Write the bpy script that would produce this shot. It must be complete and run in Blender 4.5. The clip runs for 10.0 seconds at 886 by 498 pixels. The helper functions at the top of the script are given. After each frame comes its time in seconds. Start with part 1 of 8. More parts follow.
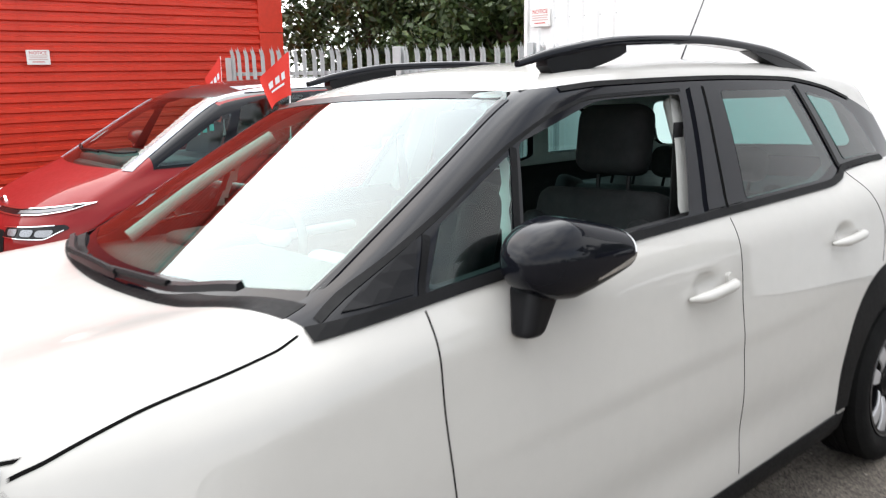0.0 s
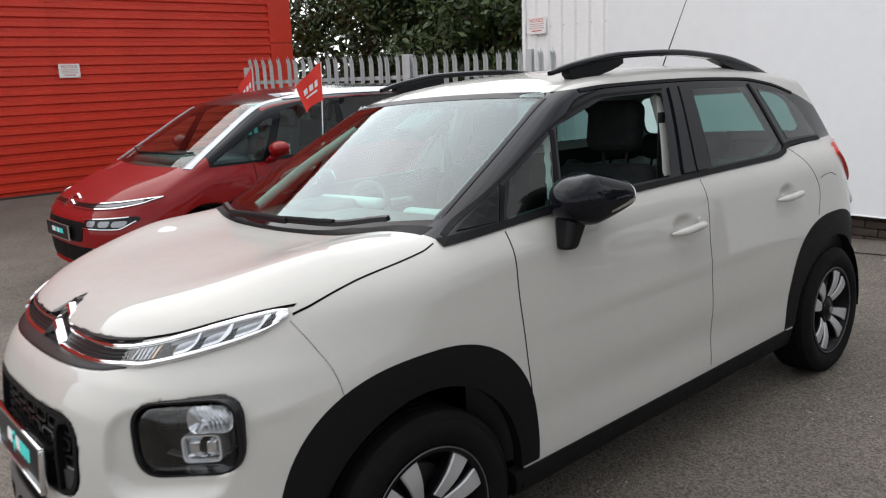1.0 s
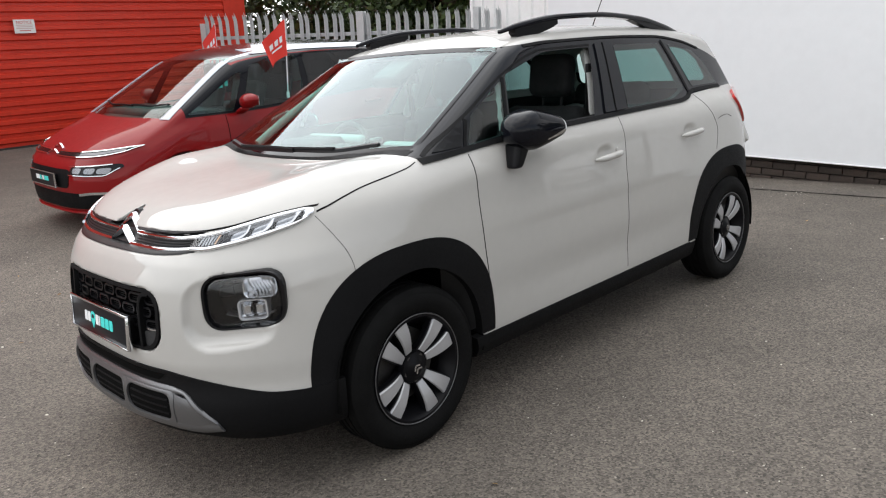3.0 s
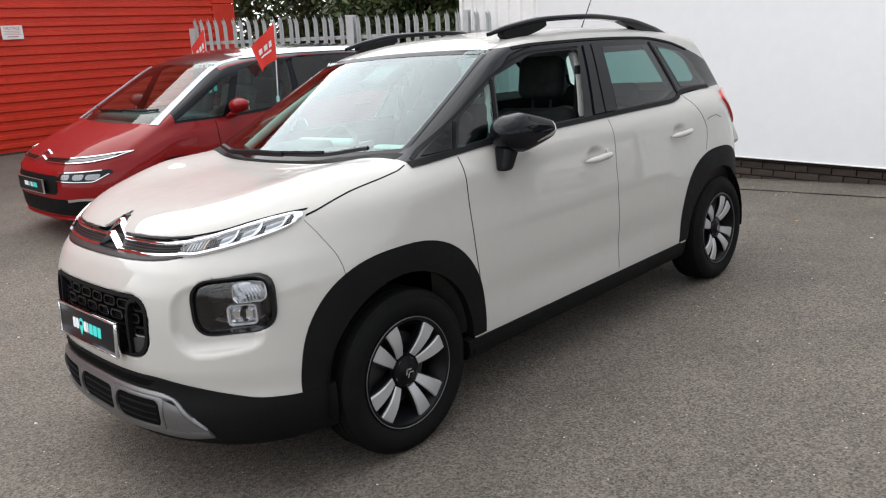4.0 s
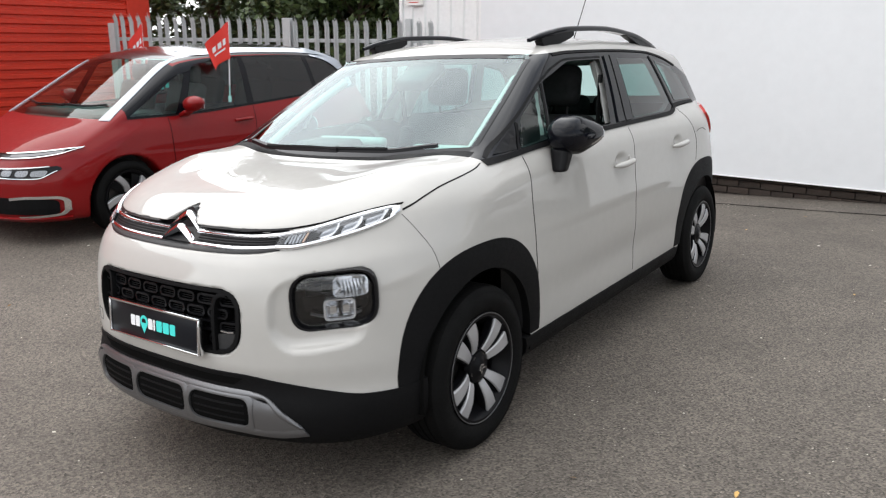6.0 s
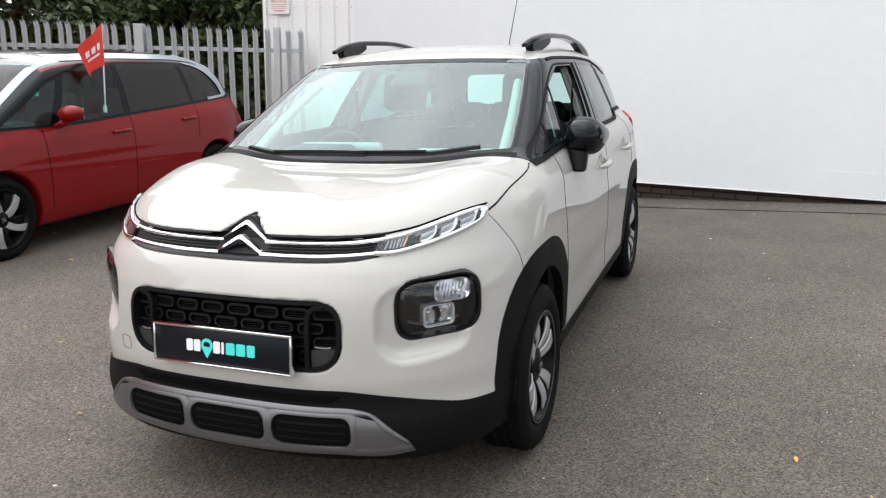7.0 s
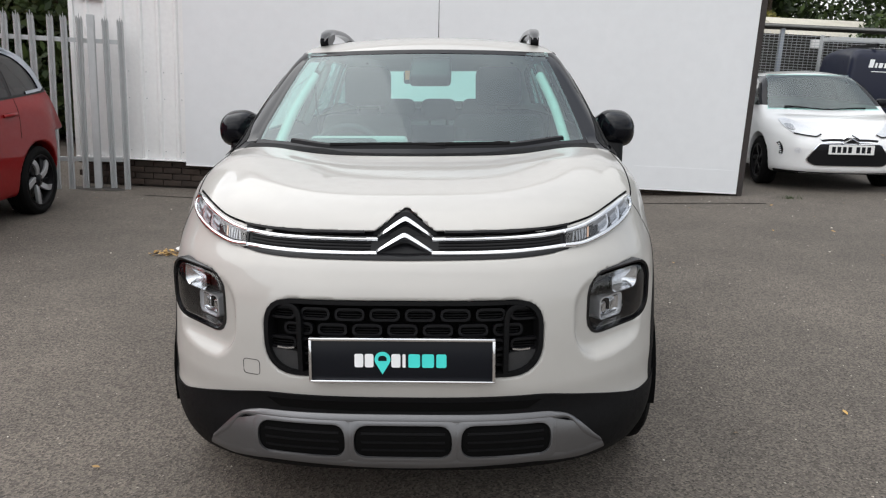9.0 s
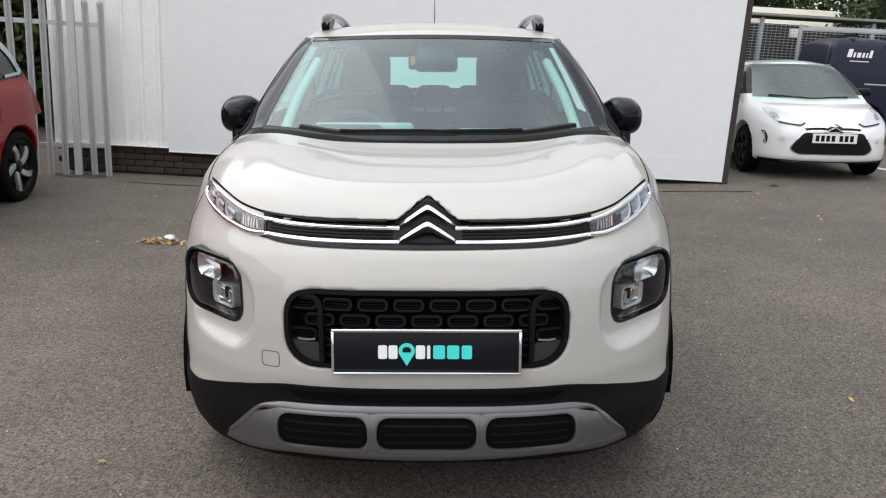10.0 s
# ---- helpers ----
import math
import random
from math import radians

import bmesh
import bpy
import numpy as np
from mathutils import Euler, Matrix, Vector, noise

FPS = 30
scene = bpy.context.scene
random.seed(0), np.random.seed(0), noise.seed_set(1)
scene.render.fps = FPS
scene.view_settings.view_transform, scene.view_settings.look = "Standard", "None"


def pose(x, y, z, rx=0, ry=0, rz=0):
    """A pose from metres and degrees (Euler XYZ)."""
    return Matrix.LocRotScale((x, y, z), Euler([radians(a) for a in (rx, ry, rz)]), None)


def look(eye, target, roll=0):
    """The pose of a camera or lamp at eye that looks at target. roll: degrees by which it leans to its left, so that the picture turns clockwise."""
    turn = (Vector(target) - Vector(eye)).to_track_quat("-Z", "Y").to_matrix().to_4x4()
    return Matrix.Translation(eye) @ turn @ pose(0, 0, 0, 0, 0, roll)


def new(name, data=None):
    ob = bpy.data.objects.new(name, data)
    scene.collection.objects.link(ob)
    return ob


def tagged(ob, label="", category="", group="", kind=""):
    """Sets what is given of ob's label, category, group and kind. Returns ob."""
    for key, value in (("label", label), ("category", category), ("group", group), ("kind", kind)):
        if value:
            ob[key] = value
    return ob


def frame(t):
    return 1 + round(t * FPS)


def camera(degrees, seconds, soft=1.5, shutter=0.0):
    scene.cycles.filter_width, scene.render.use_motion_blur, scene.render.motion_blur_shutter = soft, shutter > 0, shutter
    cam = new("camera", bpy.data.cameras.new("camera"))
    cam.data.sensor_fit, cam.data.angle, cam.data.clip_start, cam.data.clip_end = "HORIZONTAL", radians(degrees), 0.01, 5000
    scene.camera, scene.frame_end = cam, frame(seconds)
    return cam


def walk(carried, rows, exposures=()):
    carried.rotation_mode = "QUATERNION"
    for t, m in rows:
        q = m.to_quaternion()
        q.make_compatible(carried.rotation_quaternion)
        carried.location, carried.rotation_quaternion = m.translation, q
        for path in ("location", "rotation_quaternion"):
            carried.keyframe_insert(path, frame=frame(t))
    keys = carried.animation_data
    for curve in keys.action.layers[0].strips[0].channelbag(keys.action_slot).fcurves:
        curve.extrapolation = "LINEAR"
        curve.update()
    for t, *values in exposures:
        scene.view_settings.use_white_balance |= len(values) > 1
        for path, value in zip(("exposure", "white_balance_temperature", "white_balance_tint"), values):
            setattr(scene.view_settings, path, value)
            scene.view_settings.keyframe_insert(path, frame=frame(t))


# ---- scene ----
# The forecourt falls to one side: the parked car's frame leans against true upright.
SLOPE = Matrix.Rotation(radians(-2.9), 4, "Y")
cam = camera(60.5, 10.0, 1.2, 0.3)
PATH = [
    (0, (1.894, 0.374, 1.458), (0.383, 1.628, 1.079), -2.9),
    (0.5, (2.125, -0.037, 1.453), (0.668, 1.267, 1.032), -4.2),
    (1, (2.396, -0.381, 1.459), (0.901, 0.893, 1.087), -4.1),
    (1.5, (2.605, -0.681, 1.471), (1.139, 0.629, 1.105), -4.8),
    (2, (2.772, -0.914, 1.481), (1.343, 0.421, 1.063), -4.8),
    (2.5, (2.872, -0.975, 1.46), (1.476, 0.372, 0.974), -4.1),
    (4, (2.872, -0.959, 1.448), (1.498, 0.411, 0.966), -4.6),
    (4.5, (2.867, -0.964, 1.448), (1.485, 0.398, 0.963), -4.4),
    (5, (2.83, -1.016, 1.457), (1.46, 0.358, 0.971), -3.5),
    (5.5, (2.651, -1.237, 1.46), (1.38, 0.246, 1.031), -4.1),
    (5.7, (2.545, -1.326, 1.456), (1.32, 0.186, 0.993), -2.6),
    (6.8, (1.666, -1.811, 1.41), (0.861, -0.029, 0.991), -3.2),
    (7, (1.498, -1.882, 1.415), (0.793, -0.065, 0.968), -1.5),
    (7.5, (1.054, -2.016, 1.38), (0.482, -0.142, 0.98), -2.0),
    (8, (0.63, -2.082, 1.379), (0.338, -0.139, 1.006), -2.3),
    (8.5, (0.336, -2.066, 1.366), (0.208, -0.118, 0.933), 0.3),
    (9, (0.171, -2.024, 1.367), (0.119, -0.074, 0.925), -0.1),
    (9.5, (0.067, -1.996, 1.366), (0.072, -0.051, 0.902), -0.1),
    (10, (0.032, -1.983, 1.362), (0.044, -0.04, 0.888), 0.3),
]
walk(cam, [(t, SLOPE @ look(eye, target, roll)) for t, eye, target, roll in PATH], exposures=[(0, 1.36), (0.5, 0.72), (1.0, 0.49), (1.5, 0.43), (2.5, 0.31), (3.2, 0.76), (4.0, 0.76), (5.0, 0.75), (7.0, 0.75), (8.0, 0.49), (9.0, 0.43), (10.0, 0.49)])

# ---- sky and sun: bright, mostly clouded ----
SUN_ELEVATION, SUN_AZIMUTH = radians(43), radians(-91)
world = bpy.data.worlds.new("sky")
scene.world = world
world.use_nodes = True
wn, wl = world.node_tree.nodes, world.node_tree.links
wn.clear()
sky = wn.new("ShaderNodeTexSky")
sky.sky_type, sky.sun_disc = "NISHITA", False
sky.sun_elevation, sky.sun_rotation = SUN_ELEVATION, SUN_AZIMUTH
sky.air_density, sky.dust_density, sky.ozone_density = 1.0, 2.0, 1.0
blue = wn.new("ShaderNodeVectorMath")
blue.operation = "SCALE"
blue.inputs["Scale"].default_value = 0.12
coord = wn.new("ShaderNodeTexCoord")
squash = wn.new("ShaderNodeMapping")
squash.inputs["Scale"].default_value = (1.0, 1.0, 2.2)
clouds = wn.new("ShaderNodeTexNoise")
clouds.inputs["Scale"].default_value, clouds.inputs["Detail"].default_value = 1.6, 3.0
cover = wn.new("ShaderNodeValToRGB")
cover.color_ramp.elements[0].position, cover.color_ramp.elements[0].color = 0.30, (0.45, 0.45, 0.45, 1)
cover.color_ramp.elements[1].position, cover.color_ramp.elements[1].color = 0.58, (1, 1, 1, 1)
bright = wn.new("ShaderNodeValToRGB")
bright.color_ramp.elements[0].position, bright.color_ramp.elements[0].color = 0.30, (0.74, 0.77, 0.82, 1)
bright.color_ramp.elements[1].position, bright.color_ramp.elements[1].color = 0.75, (1.12, 1.12, 1.11, 1)
# thin cloud is brightest round the veiled sun
SUN_WAY = (math.sin(SUN_AZIMUTH) * math.cos(SUN_ELEVATION), math.cos(SUN_AZIMUTH) * math.cos(SUN_ELEVATION), math.sin(SUN_ELEVATION))
near = wn.new("ShaderNodeVectorMath")
near.operation = "DOT_PRODUCT"
near.inputs[1].default_value = SUN_WAY
glow = wn.new("ShaderNodeMapRange")
glow.interpolation_type = "SMOOTHSTEP"
glow.inputs["From Min"].default_value, glow.inputs["From Max"].default_value = -0.1, 0.95
glow.inputs["To Min"].default_value, glow.inputs["To Max"].default_value = 1.0, 2.35
lit = wn.new("ShaderNodeVectorMath")
lit.operation = "SCALE"
wl.new(coord.outputs["Generated"], near.inputs[0])
wl.new(near.outputs["Value"], glow.inputs["Value"])
wl.new(glow.outputs[0], lit.inputs["Scale"])
wl.new(bright.outputs["Color"], lit.inputs[0])
blend = wn.new("ShaderNodeMix")
blend.data_type = "RGBA"
back = wn.new("ShaderNodeBackground")
back.inputs["Strength"].default_value = 0.85
out = wn.new("ShaderNodeOutputWorld")
wl.new(coord.outputs["Generated"], squash.inputs["Vector"])
wl.new(squash.outputs["Vector"], clouds.inputs["Vector"])
wl.new(clouds.outputs["Fac"], cover.inputs["Fac"])
wl.new(clouds.outputs["Fac"], bright.inputs["Fac"])
wl.new(sky.outputs["Color"], blue.inputs[0])
wl.new(cover.outputs["Color"], blend.inputs["Factor"])
wl.new(blue.outputs["Vector"], blend.inputs["A"])
wl.new(lit.outputs["Vector"], blend.inputs["B"])
wl.new(blend.outputs["Result"], back.inputs["Color"])
wl.new(back.outputs["Background"], out.inputs["Surface"])

sun = new("sun", bpy.data.lights.new("sun", "SUN"))
sun.data.energy, sun.data.angle, sun.data.color = 0.5, radians(95), (1.0, 0.97, 0.92)
sun.matrix_world = look((0, 0, 20), Vector((0, 0, 20)) - 10 * Vector((math.sin(SUN_AZIMUTH) * math.cos(SUN_ELEVATION), math.cos(SUN_AZIMUTH) * math.cos(SUN_ELEVATION), math.sin(SUN_ELEVATION))))


# ---- materials ----
def material(name, color, rough=0.5, metal=0.0, vary=0.0, scale=8.0, bumpy=0.0, bump_scale=120.0, coat=0.0, coat_rough=0.03, dark=None, emit=0.0, random_value=0.0, specular=0.5):
    """A principled surface: colour varied at two scales, gloss varied with it, and fine relief."""
    mt = bpy.data.materials.new(name)
    mt.use_nodes = True
    nt = mt.node_tree
    p = nt.nodes["Principled BSDF"]
    p.inputs["Base Color"].default_value = (*color, 1)
    p.inputs["Roughness"].default_value, p.inputs["Metallic"].default_value = rough, metal
    p.inputs["Coat Weight"].default_value, p.inputs["Coat Roughness"].default_value = coat, coat_rough
    p.inputs["Specular IOR Level"].default_value = specular
    if emit:
        p.inputs["Emission Color"].default_value, p.inputs["Emission Strength"].default_value = (*color, 1), emit
    tc = nt.nodes.new("ShaderNodeTexCoord")
    if vary or random_value:
        big, fine = nt.nodes.new("ShaderNodeTexNoise"), nt.nodes.new("ShaderNodeTexNoise")
        big.inputs["Scale"].default_value, big.inputs["Detail"].default_value = scale, 5
        fine.inputs["Scale"].default_value, fine.inputs["Detail"].default_value = scale * 14, 3
        nt.links.new(tc.outputs["Object"], big.inputs["Vector"])
        nt.links.new(tc.outputs["Object"], fine.inputs["Vector"])
        avg = nt.nodes.new("ShaderNodeMath")
        avg.operation = "ADD"
        nt.links.new(big.outputs["Fac"], avg.inputs[0])
        nt.links.new(fine.outputs["Fac"], avg.inputs[1])
        last = avg
        if random_value:
            info, mul = nt.nodes.new("ShaderNodeObjectInfo"), nt.nodes.new("ShaderNodeMath")
            mul.operation = "MULTIPLY_ADD"
            mul.inputs[1].default_value = random_value
            nt.links.new(info.outputs["Random"], mul.inputs[0])
            nt.links.new(avg.outputs[0], mul.inputs[2])
            last = mul
        half = nt.nodes.new("ShaderNodeMapRange")
        half.inputs["From Min"].default_value, half.inputs["From Max"].default_value = 0.6, 1.4 + random_value
        nt.links.new(last.outputs[0], half.inputs["Value"])
        mix = nt.nodes.new("ShaderNodeMix")
        mix.data_type = "RGBA"
        low = dark or tuple(c * (1 - vary) for c in color)
        mix.inputs["A"].default_value = (*low, 1)
        mix.inputs["B"].default_value = (*[min(1, c * (1 + (0 if dark else vary * 0.6))) for c in color], 1)
        nt.links.new(half.outputs[0], mix.inputs["Factor"])
        nt.links.new(mix.outputs["Result"], p.inputs["Base Color"])
        gloss = nt.nodes.new("ShaderNodeMapRange")
        gloss.inputs["To Min"].default_value, gloss.inputs["To Max"].default_value = min(1, rough * 1.15), rough * 0.88
        nt.links.new(half.outputs[0], gloss.inputs["Value"])
        nt.links.new(gloss.outputs[0], p.inputs["Roughness"])
    if bumpy:
        grain, bp = nt.nodes.new("ShaderNodeTexNoise"), nt.nodes.new("ShaderNodeBump")
        grain.inputs["Scale"].default_value, grain.inputs["Detail"].default_value = bump_scale, 4
        bp.inputs["Strength"].default_value, bp.inputs["Distance"].default_value = bumpy, 0.004
        nt.links.new(tc.outputs["Object"], grain.inputs["Vector"])
        nt.links.new(grain.outputs["Fac"], bp.inputs["Height"])
        nt.links.new(bp.outputs["Normal"], p.inputs["Normal"])
    return mt


def glass(name, tint, rough=0.0, mirror=0.045, sheen=(1, 1, 1)):
    """Thin glazing: part tinted see-through, part mirror, by its angle."""
    mt = bpy.data.materials.new(name)
    mt.use_nodes = True
    nt = mt.node_tree
    nt.nodes.clear()
    o, mix = nt.nodes.new("ShaderNodeOutputMaterial"), nt.nodes.new("ShaderNodeMixShader")
    see, shine, facing = nt.nodes.new("ShaderNodeBsdfTransparent"), nt.nodes.new("ShaderNodeBsdfGlossy"), nt.nodes.new("ShaderNodeLayerWeight")
    power, gloss = nt.nodes.new("ShaderNodeMath"), nt.nodes.new("ShaderNodeMath")
    see.inputs["Color"].default_value = (*tint, 1)
    shine.inputs["Roughness"].default_value = rough
    shine.inputs["Color"].default_value = (*sheen, 1)
    facing.inputs["Blend"].default_value = 0.5
    power.operation, gloss.operation = "POWER", "MULTIPLY_ADD"
    power.inputs[1].default_value = 5.0
    gloss.inputs[1].default_value, gloss.inputs[2].default_value = 1 - mirror, mirror
    nt.links.new(facing.outputs["Facing"], power.inputs[0])
    nt.links.new(power.outputs[0], gloss.inputs[0])
    nt.links.new(gloss.outputs[0], mix.inputs[0])
    nt.links.new(see.outputs[0], mix.inputs[1])
    nt.links.new(shine.outputs[0], mix.inputs[2])
    nt.links.new(mix.outputs[0], o.inputs["Surface"])
    return mt


SAND = material("sand_paint", (0.447, 0.434, 0.410), 0.5, 0.0, vary=0.025, scale=1.5, coat=0.85, coat_rough=0.012, specular=0.15)
BLACK_GLOSS = material("gloss_black_paint", (0.005, 0.0055, 0.008), 0.06, specular=0.2)
PLASTIC = material("black_plastic", (0.005, 0.005, 0.0055), 0.6, specular=0.12, vary=0.2, scale=6, bumpy=0.15, bump_scale=400)
PIANO = material("black_trim", (0.006, 0.006, 0.007), 0.34, specular=0.16)
RUBBER = material("tyre_rubber", (0.0045, 0.0045, 0.0045), 0.75, specular=0.12, vary=0.3, scale=10, bumpy=0.1, bump_scale=150)
GAP = material("panel_gap", (0.004, 0.004, 0.004), 0.9, specular=0.05)
CHROME = material("chrome", (0.82, 0.83, 0.85), 0.06, 1.0)
SATIN = material("satin_aluminium", (0.17, 0.17, 0.175), 0.34, 0.75, vary=0.06, scale=20)
SILVER_TRIM = material("silver_trim", (0.75, 0.76, 0.78), 0.22, 0.7)
ALLOY = material("machined_alloy", (0.47, 0.47, 0.48), 0.38, 0.5, vary=0.05, scale=30)
ALLOY_BLACK = material("gloss_black_alloy", (0.005, 0.005, 0.006), 0.3, specular=0.12)
STEEL_DARK = material("brake_steel", (0.10, 0.095, 0.09), 0.45, 0.8, vary=0.3, scale=14)
SCREEN_GLASS = glass("windscreen_glass", (0.60, 0.90, 0.84), mirror=0.12, sheen=(0.90, 0.985, 1.0))
TINT_GLASS = glass("tinted_glass", (0.17, 0.31, 0.30), mirror=0.05)
LIGHT_GLASS = glass("green_glass", (0.68, 0.93, 0.88), mirror=0.04)
LENS = glass("lamp_lens", (0.95, 0.96, 0.97), mirror=0.05)
LAMP_BLACK = material("lamp_housing_black", (0.006, 0.006, 0.007), 0.2, specular=0.3)
REFLECTOR = material("lamp_reflector", (0.74, 0.75, 0.77), 0.20, 1.0, vary=0.15, scale=40)
LAMP_GREY = material("lamp_grey_facets", (0.30, 0.31, 0.33), 0.28, 0.8, vary=0.3, scale=60)
CLEAR_LAMP = material("clear_lamp_facets", (0.74, 0.75, 0.77), 0.35, 0.35, vary=0.3, scale=50)
AMBER = material("amber_lens", (0.6, 0.38, 0.26), 0.2, coat=0.8)
TAIL_RED = material("tail_lamp_red", (0.55, 0.025, 0.02), 0.15, coat=1.0)
FABRIC = material("charcoal_seat_fabric", (0.013, 0.013, 0.014), 0.9, vary=0.25, scale=30, bumpy=0.3, bump_scale=500)
HEADLINER = material("pale_headliner", (0.50, 0.50, 0.48), 0.9, vary=0.08, scale=20)
DASH = material("dark_dash_plastic", (0.022, 0.022, 0.023), 0.6, vary=0.2, scale=12, bumpy=0.2, bump_scale=300)
PALE_TRIM = material("pale_dash_trim", (0.45, 0.45, 0.44), 0.5, vary=0.1, scale=8)
ORANGE = material("orange_label", (0.8, 0.26, 0.08), 0.6)
PLATE_BLACK = material("plate_black", (0.006, 0.007, 0.010), 0.3, specular=0.2)
WHITE_INK = material("white_print", (0.85, 0.86, 0.87), 0.45)
TEAL_INK = material("teal_print", (0.06, 0.72, 0.66), 0.45)


# ---- mesh tools ----
def as_mesh(name, source):
    if isinstance(source, bpy.types.Mesh):
        return source
    me = bpy.data.meshes.new(name)
    source.to_mesh(me)
    source.free()
    return me


def part(name, source, mat, parent=None, label="", smooth=None):
    """Links one mesh as a part under a thing or a part; smooth: the angle above which edges stay sharp."""
    me = as_mesh(name, source)
    ob = new(name, me)
    if mat and not me.materials:
        me.materials.append(mat)
    if smooth is not None:
        me.polygons.foreach_set("use_smooth", np.ones(len(me.polygons), bool))
        me.set_sharp_from_angle(angle=radians(smooth))
    if parent:
        ob.parent = parent
    if label:
        tagged(ob, label)
    return ob


def thing(name, m, label, category, group="", kind=""):
    ob = new(name)
    ob.empty_display_size = 0.1
    ob.matrix_world = m
    return tagged(ob, label, category, group, kind)


def solid(verts, faces, name="mesh"):
    me = bpy.data.meshes.new(name)
    me.from_pydata([tuple(map(float, v)) for v in verts], [], [tuple(map(int, f)) for f in faces])
    me.update()
    return me


def box(bm, centre, size, bevel=0.0, turn=None, seg=2):
    m = Matrix.Translation(centre) @ (turn.to_4x4() if turn else Matrix()) @ Matrix.Diagonal((*size, 1))
    made = bmesh.ops.create_cube(bm, size=1, matrix=m)["verts"]
    if bevel:
        edges = list({e for v in made for e in v.link_edges})
        bmesh.ops.bevel(bm, geom=edges, offset=bevel, segments=seg, affect="EDGES", profile=0.5)
    return made


def boxes(*rows, bevel=0.0, seg=2):
    bm = bmesh.new()
    for row in rows:
        box(bm, row[0], row[1], bevel, row[2] if len(row) > 2 else None, seg)
    return bm


def rod(bm, a, b, r0, r1=None, seg=8):
    a, b = Vector(a), Vector(b)
    q = (b - a).to_track_quat("Z", "Y").to_matrix().to_4x4()
    return bmesh.ops.create_cone(bm, cap_ends=True, segments=seg, radius1=r0, radius2=r0 if r1 is None else r1, depth=(b - a).length,
                                 matrix=Matrix.Translation((a + b) / 2) @ q)["verts"]


def sweep(points, ring, closed=False):
    """A tube whose section `ring` ((side, up) pairs, or a function of the step) follows the points, kept upright."""
    pts = [Vector(p) for p in points]
    n, verts, faces = len(pts), [], []
    for i, p in enumerate(pts):
        d = (pts[(i + 1) % n if closed else min(i + 1, n - 1)] - pts[i - 1 if closed else max(i - 1, 0)]).normalized()
        side = d.cross(Vector((0, 0, 1)))
        side = side.normalized() if side.length > 1e-4 else Vector((1, 0, 0))
        up = side.cross(d)
        for a, b in (ring(i / (n - 1)) if callable(ring) else ring):
            verts.append(p + side * a + up * b)
    k = len(verts) // n
    for i in range(n if closed else n - 1):
        j = (i + 1) % n
        for s in range(k):
            faces.append((i * k + s, i * k + (s + 1) % k, j * k + (s + 1) % k, j * k + s))
    if not closed:
        faces += [tuple(range(k))[::-1], tuple(range((n - 1) * k, n * k))]
    return solid(verts, faces)


def circle(r, n=8, flat=1.0):
    return [(r * math.cos(2 * math.pi * i / n), r * flat * math.sin(2 * math.pi * i / n)) for i in range(n)]


def prism(outline, y0, y1):
    """A flat (x, z) outline given thickness along y."""
    n = len(outline)
    verts = [(x, y, z) for y in (y0, y1) for x, z in outline]
    me = solid(verts, [tuple(range(n)), tuple(range(2 * n - 1, n - 1, -1))] + [(i, i + n, (i + 1) % n + n, (i + 1) % n) for i in range(n)])
    bm = bmesh.new()
    bm.from_mesh(me)
    bmesh.ops.recalc_face_normals(bm, faces=bm.faces)
    bm.to_mesh(me)
    bm.free()
    return me


def lathe(profile, seg=48, axis="x"):
    """Turns (radius, along) pairs round the x axis."""
    verts, faces, k = [], [], len(profile)
    for i in range(seg):
        a = 2 * math.pi * i / seg
        for r, h in profile:
            verts.append((h, r * math.cos(a), r * math.sin(a)))
    for i in range(seg):
        j = (i + 1) % seg
        for s in range(k - 1):
            faces.append((i * k + s, i * k + s + 1, j * k + s + 1, j * k + s))
    return solid(verts, faces)


def rounded(points, radius, seg=5):
    """A polygon with its corners rounded; radius may be one for each corner."""
    out, n = [], len(points)
    for i, p in enumerate(points):
        r = radius[i] if isinstance(radius, (list, tuple)) else radius
        p, a, b = Vector(p), Vector(points[i - 1]), Vector(points[(i + 1) % n])
        if r <= 0:
            out.append(tuple(p))
            continue
        u, v = (a - p).normalized(), (b - p).normalized()
        t = min(r, 0.48 * (a - p).length, 0.48 * (b - p).length)
        p0, p1 = p + u * t, p + v * t
        for s in range(seg + 1):
            k = s / seg
            out.append(tuple((1 - k) ** 2 * p0 + 2 * k * (1 - k) * p + k * k * p1))
    return out


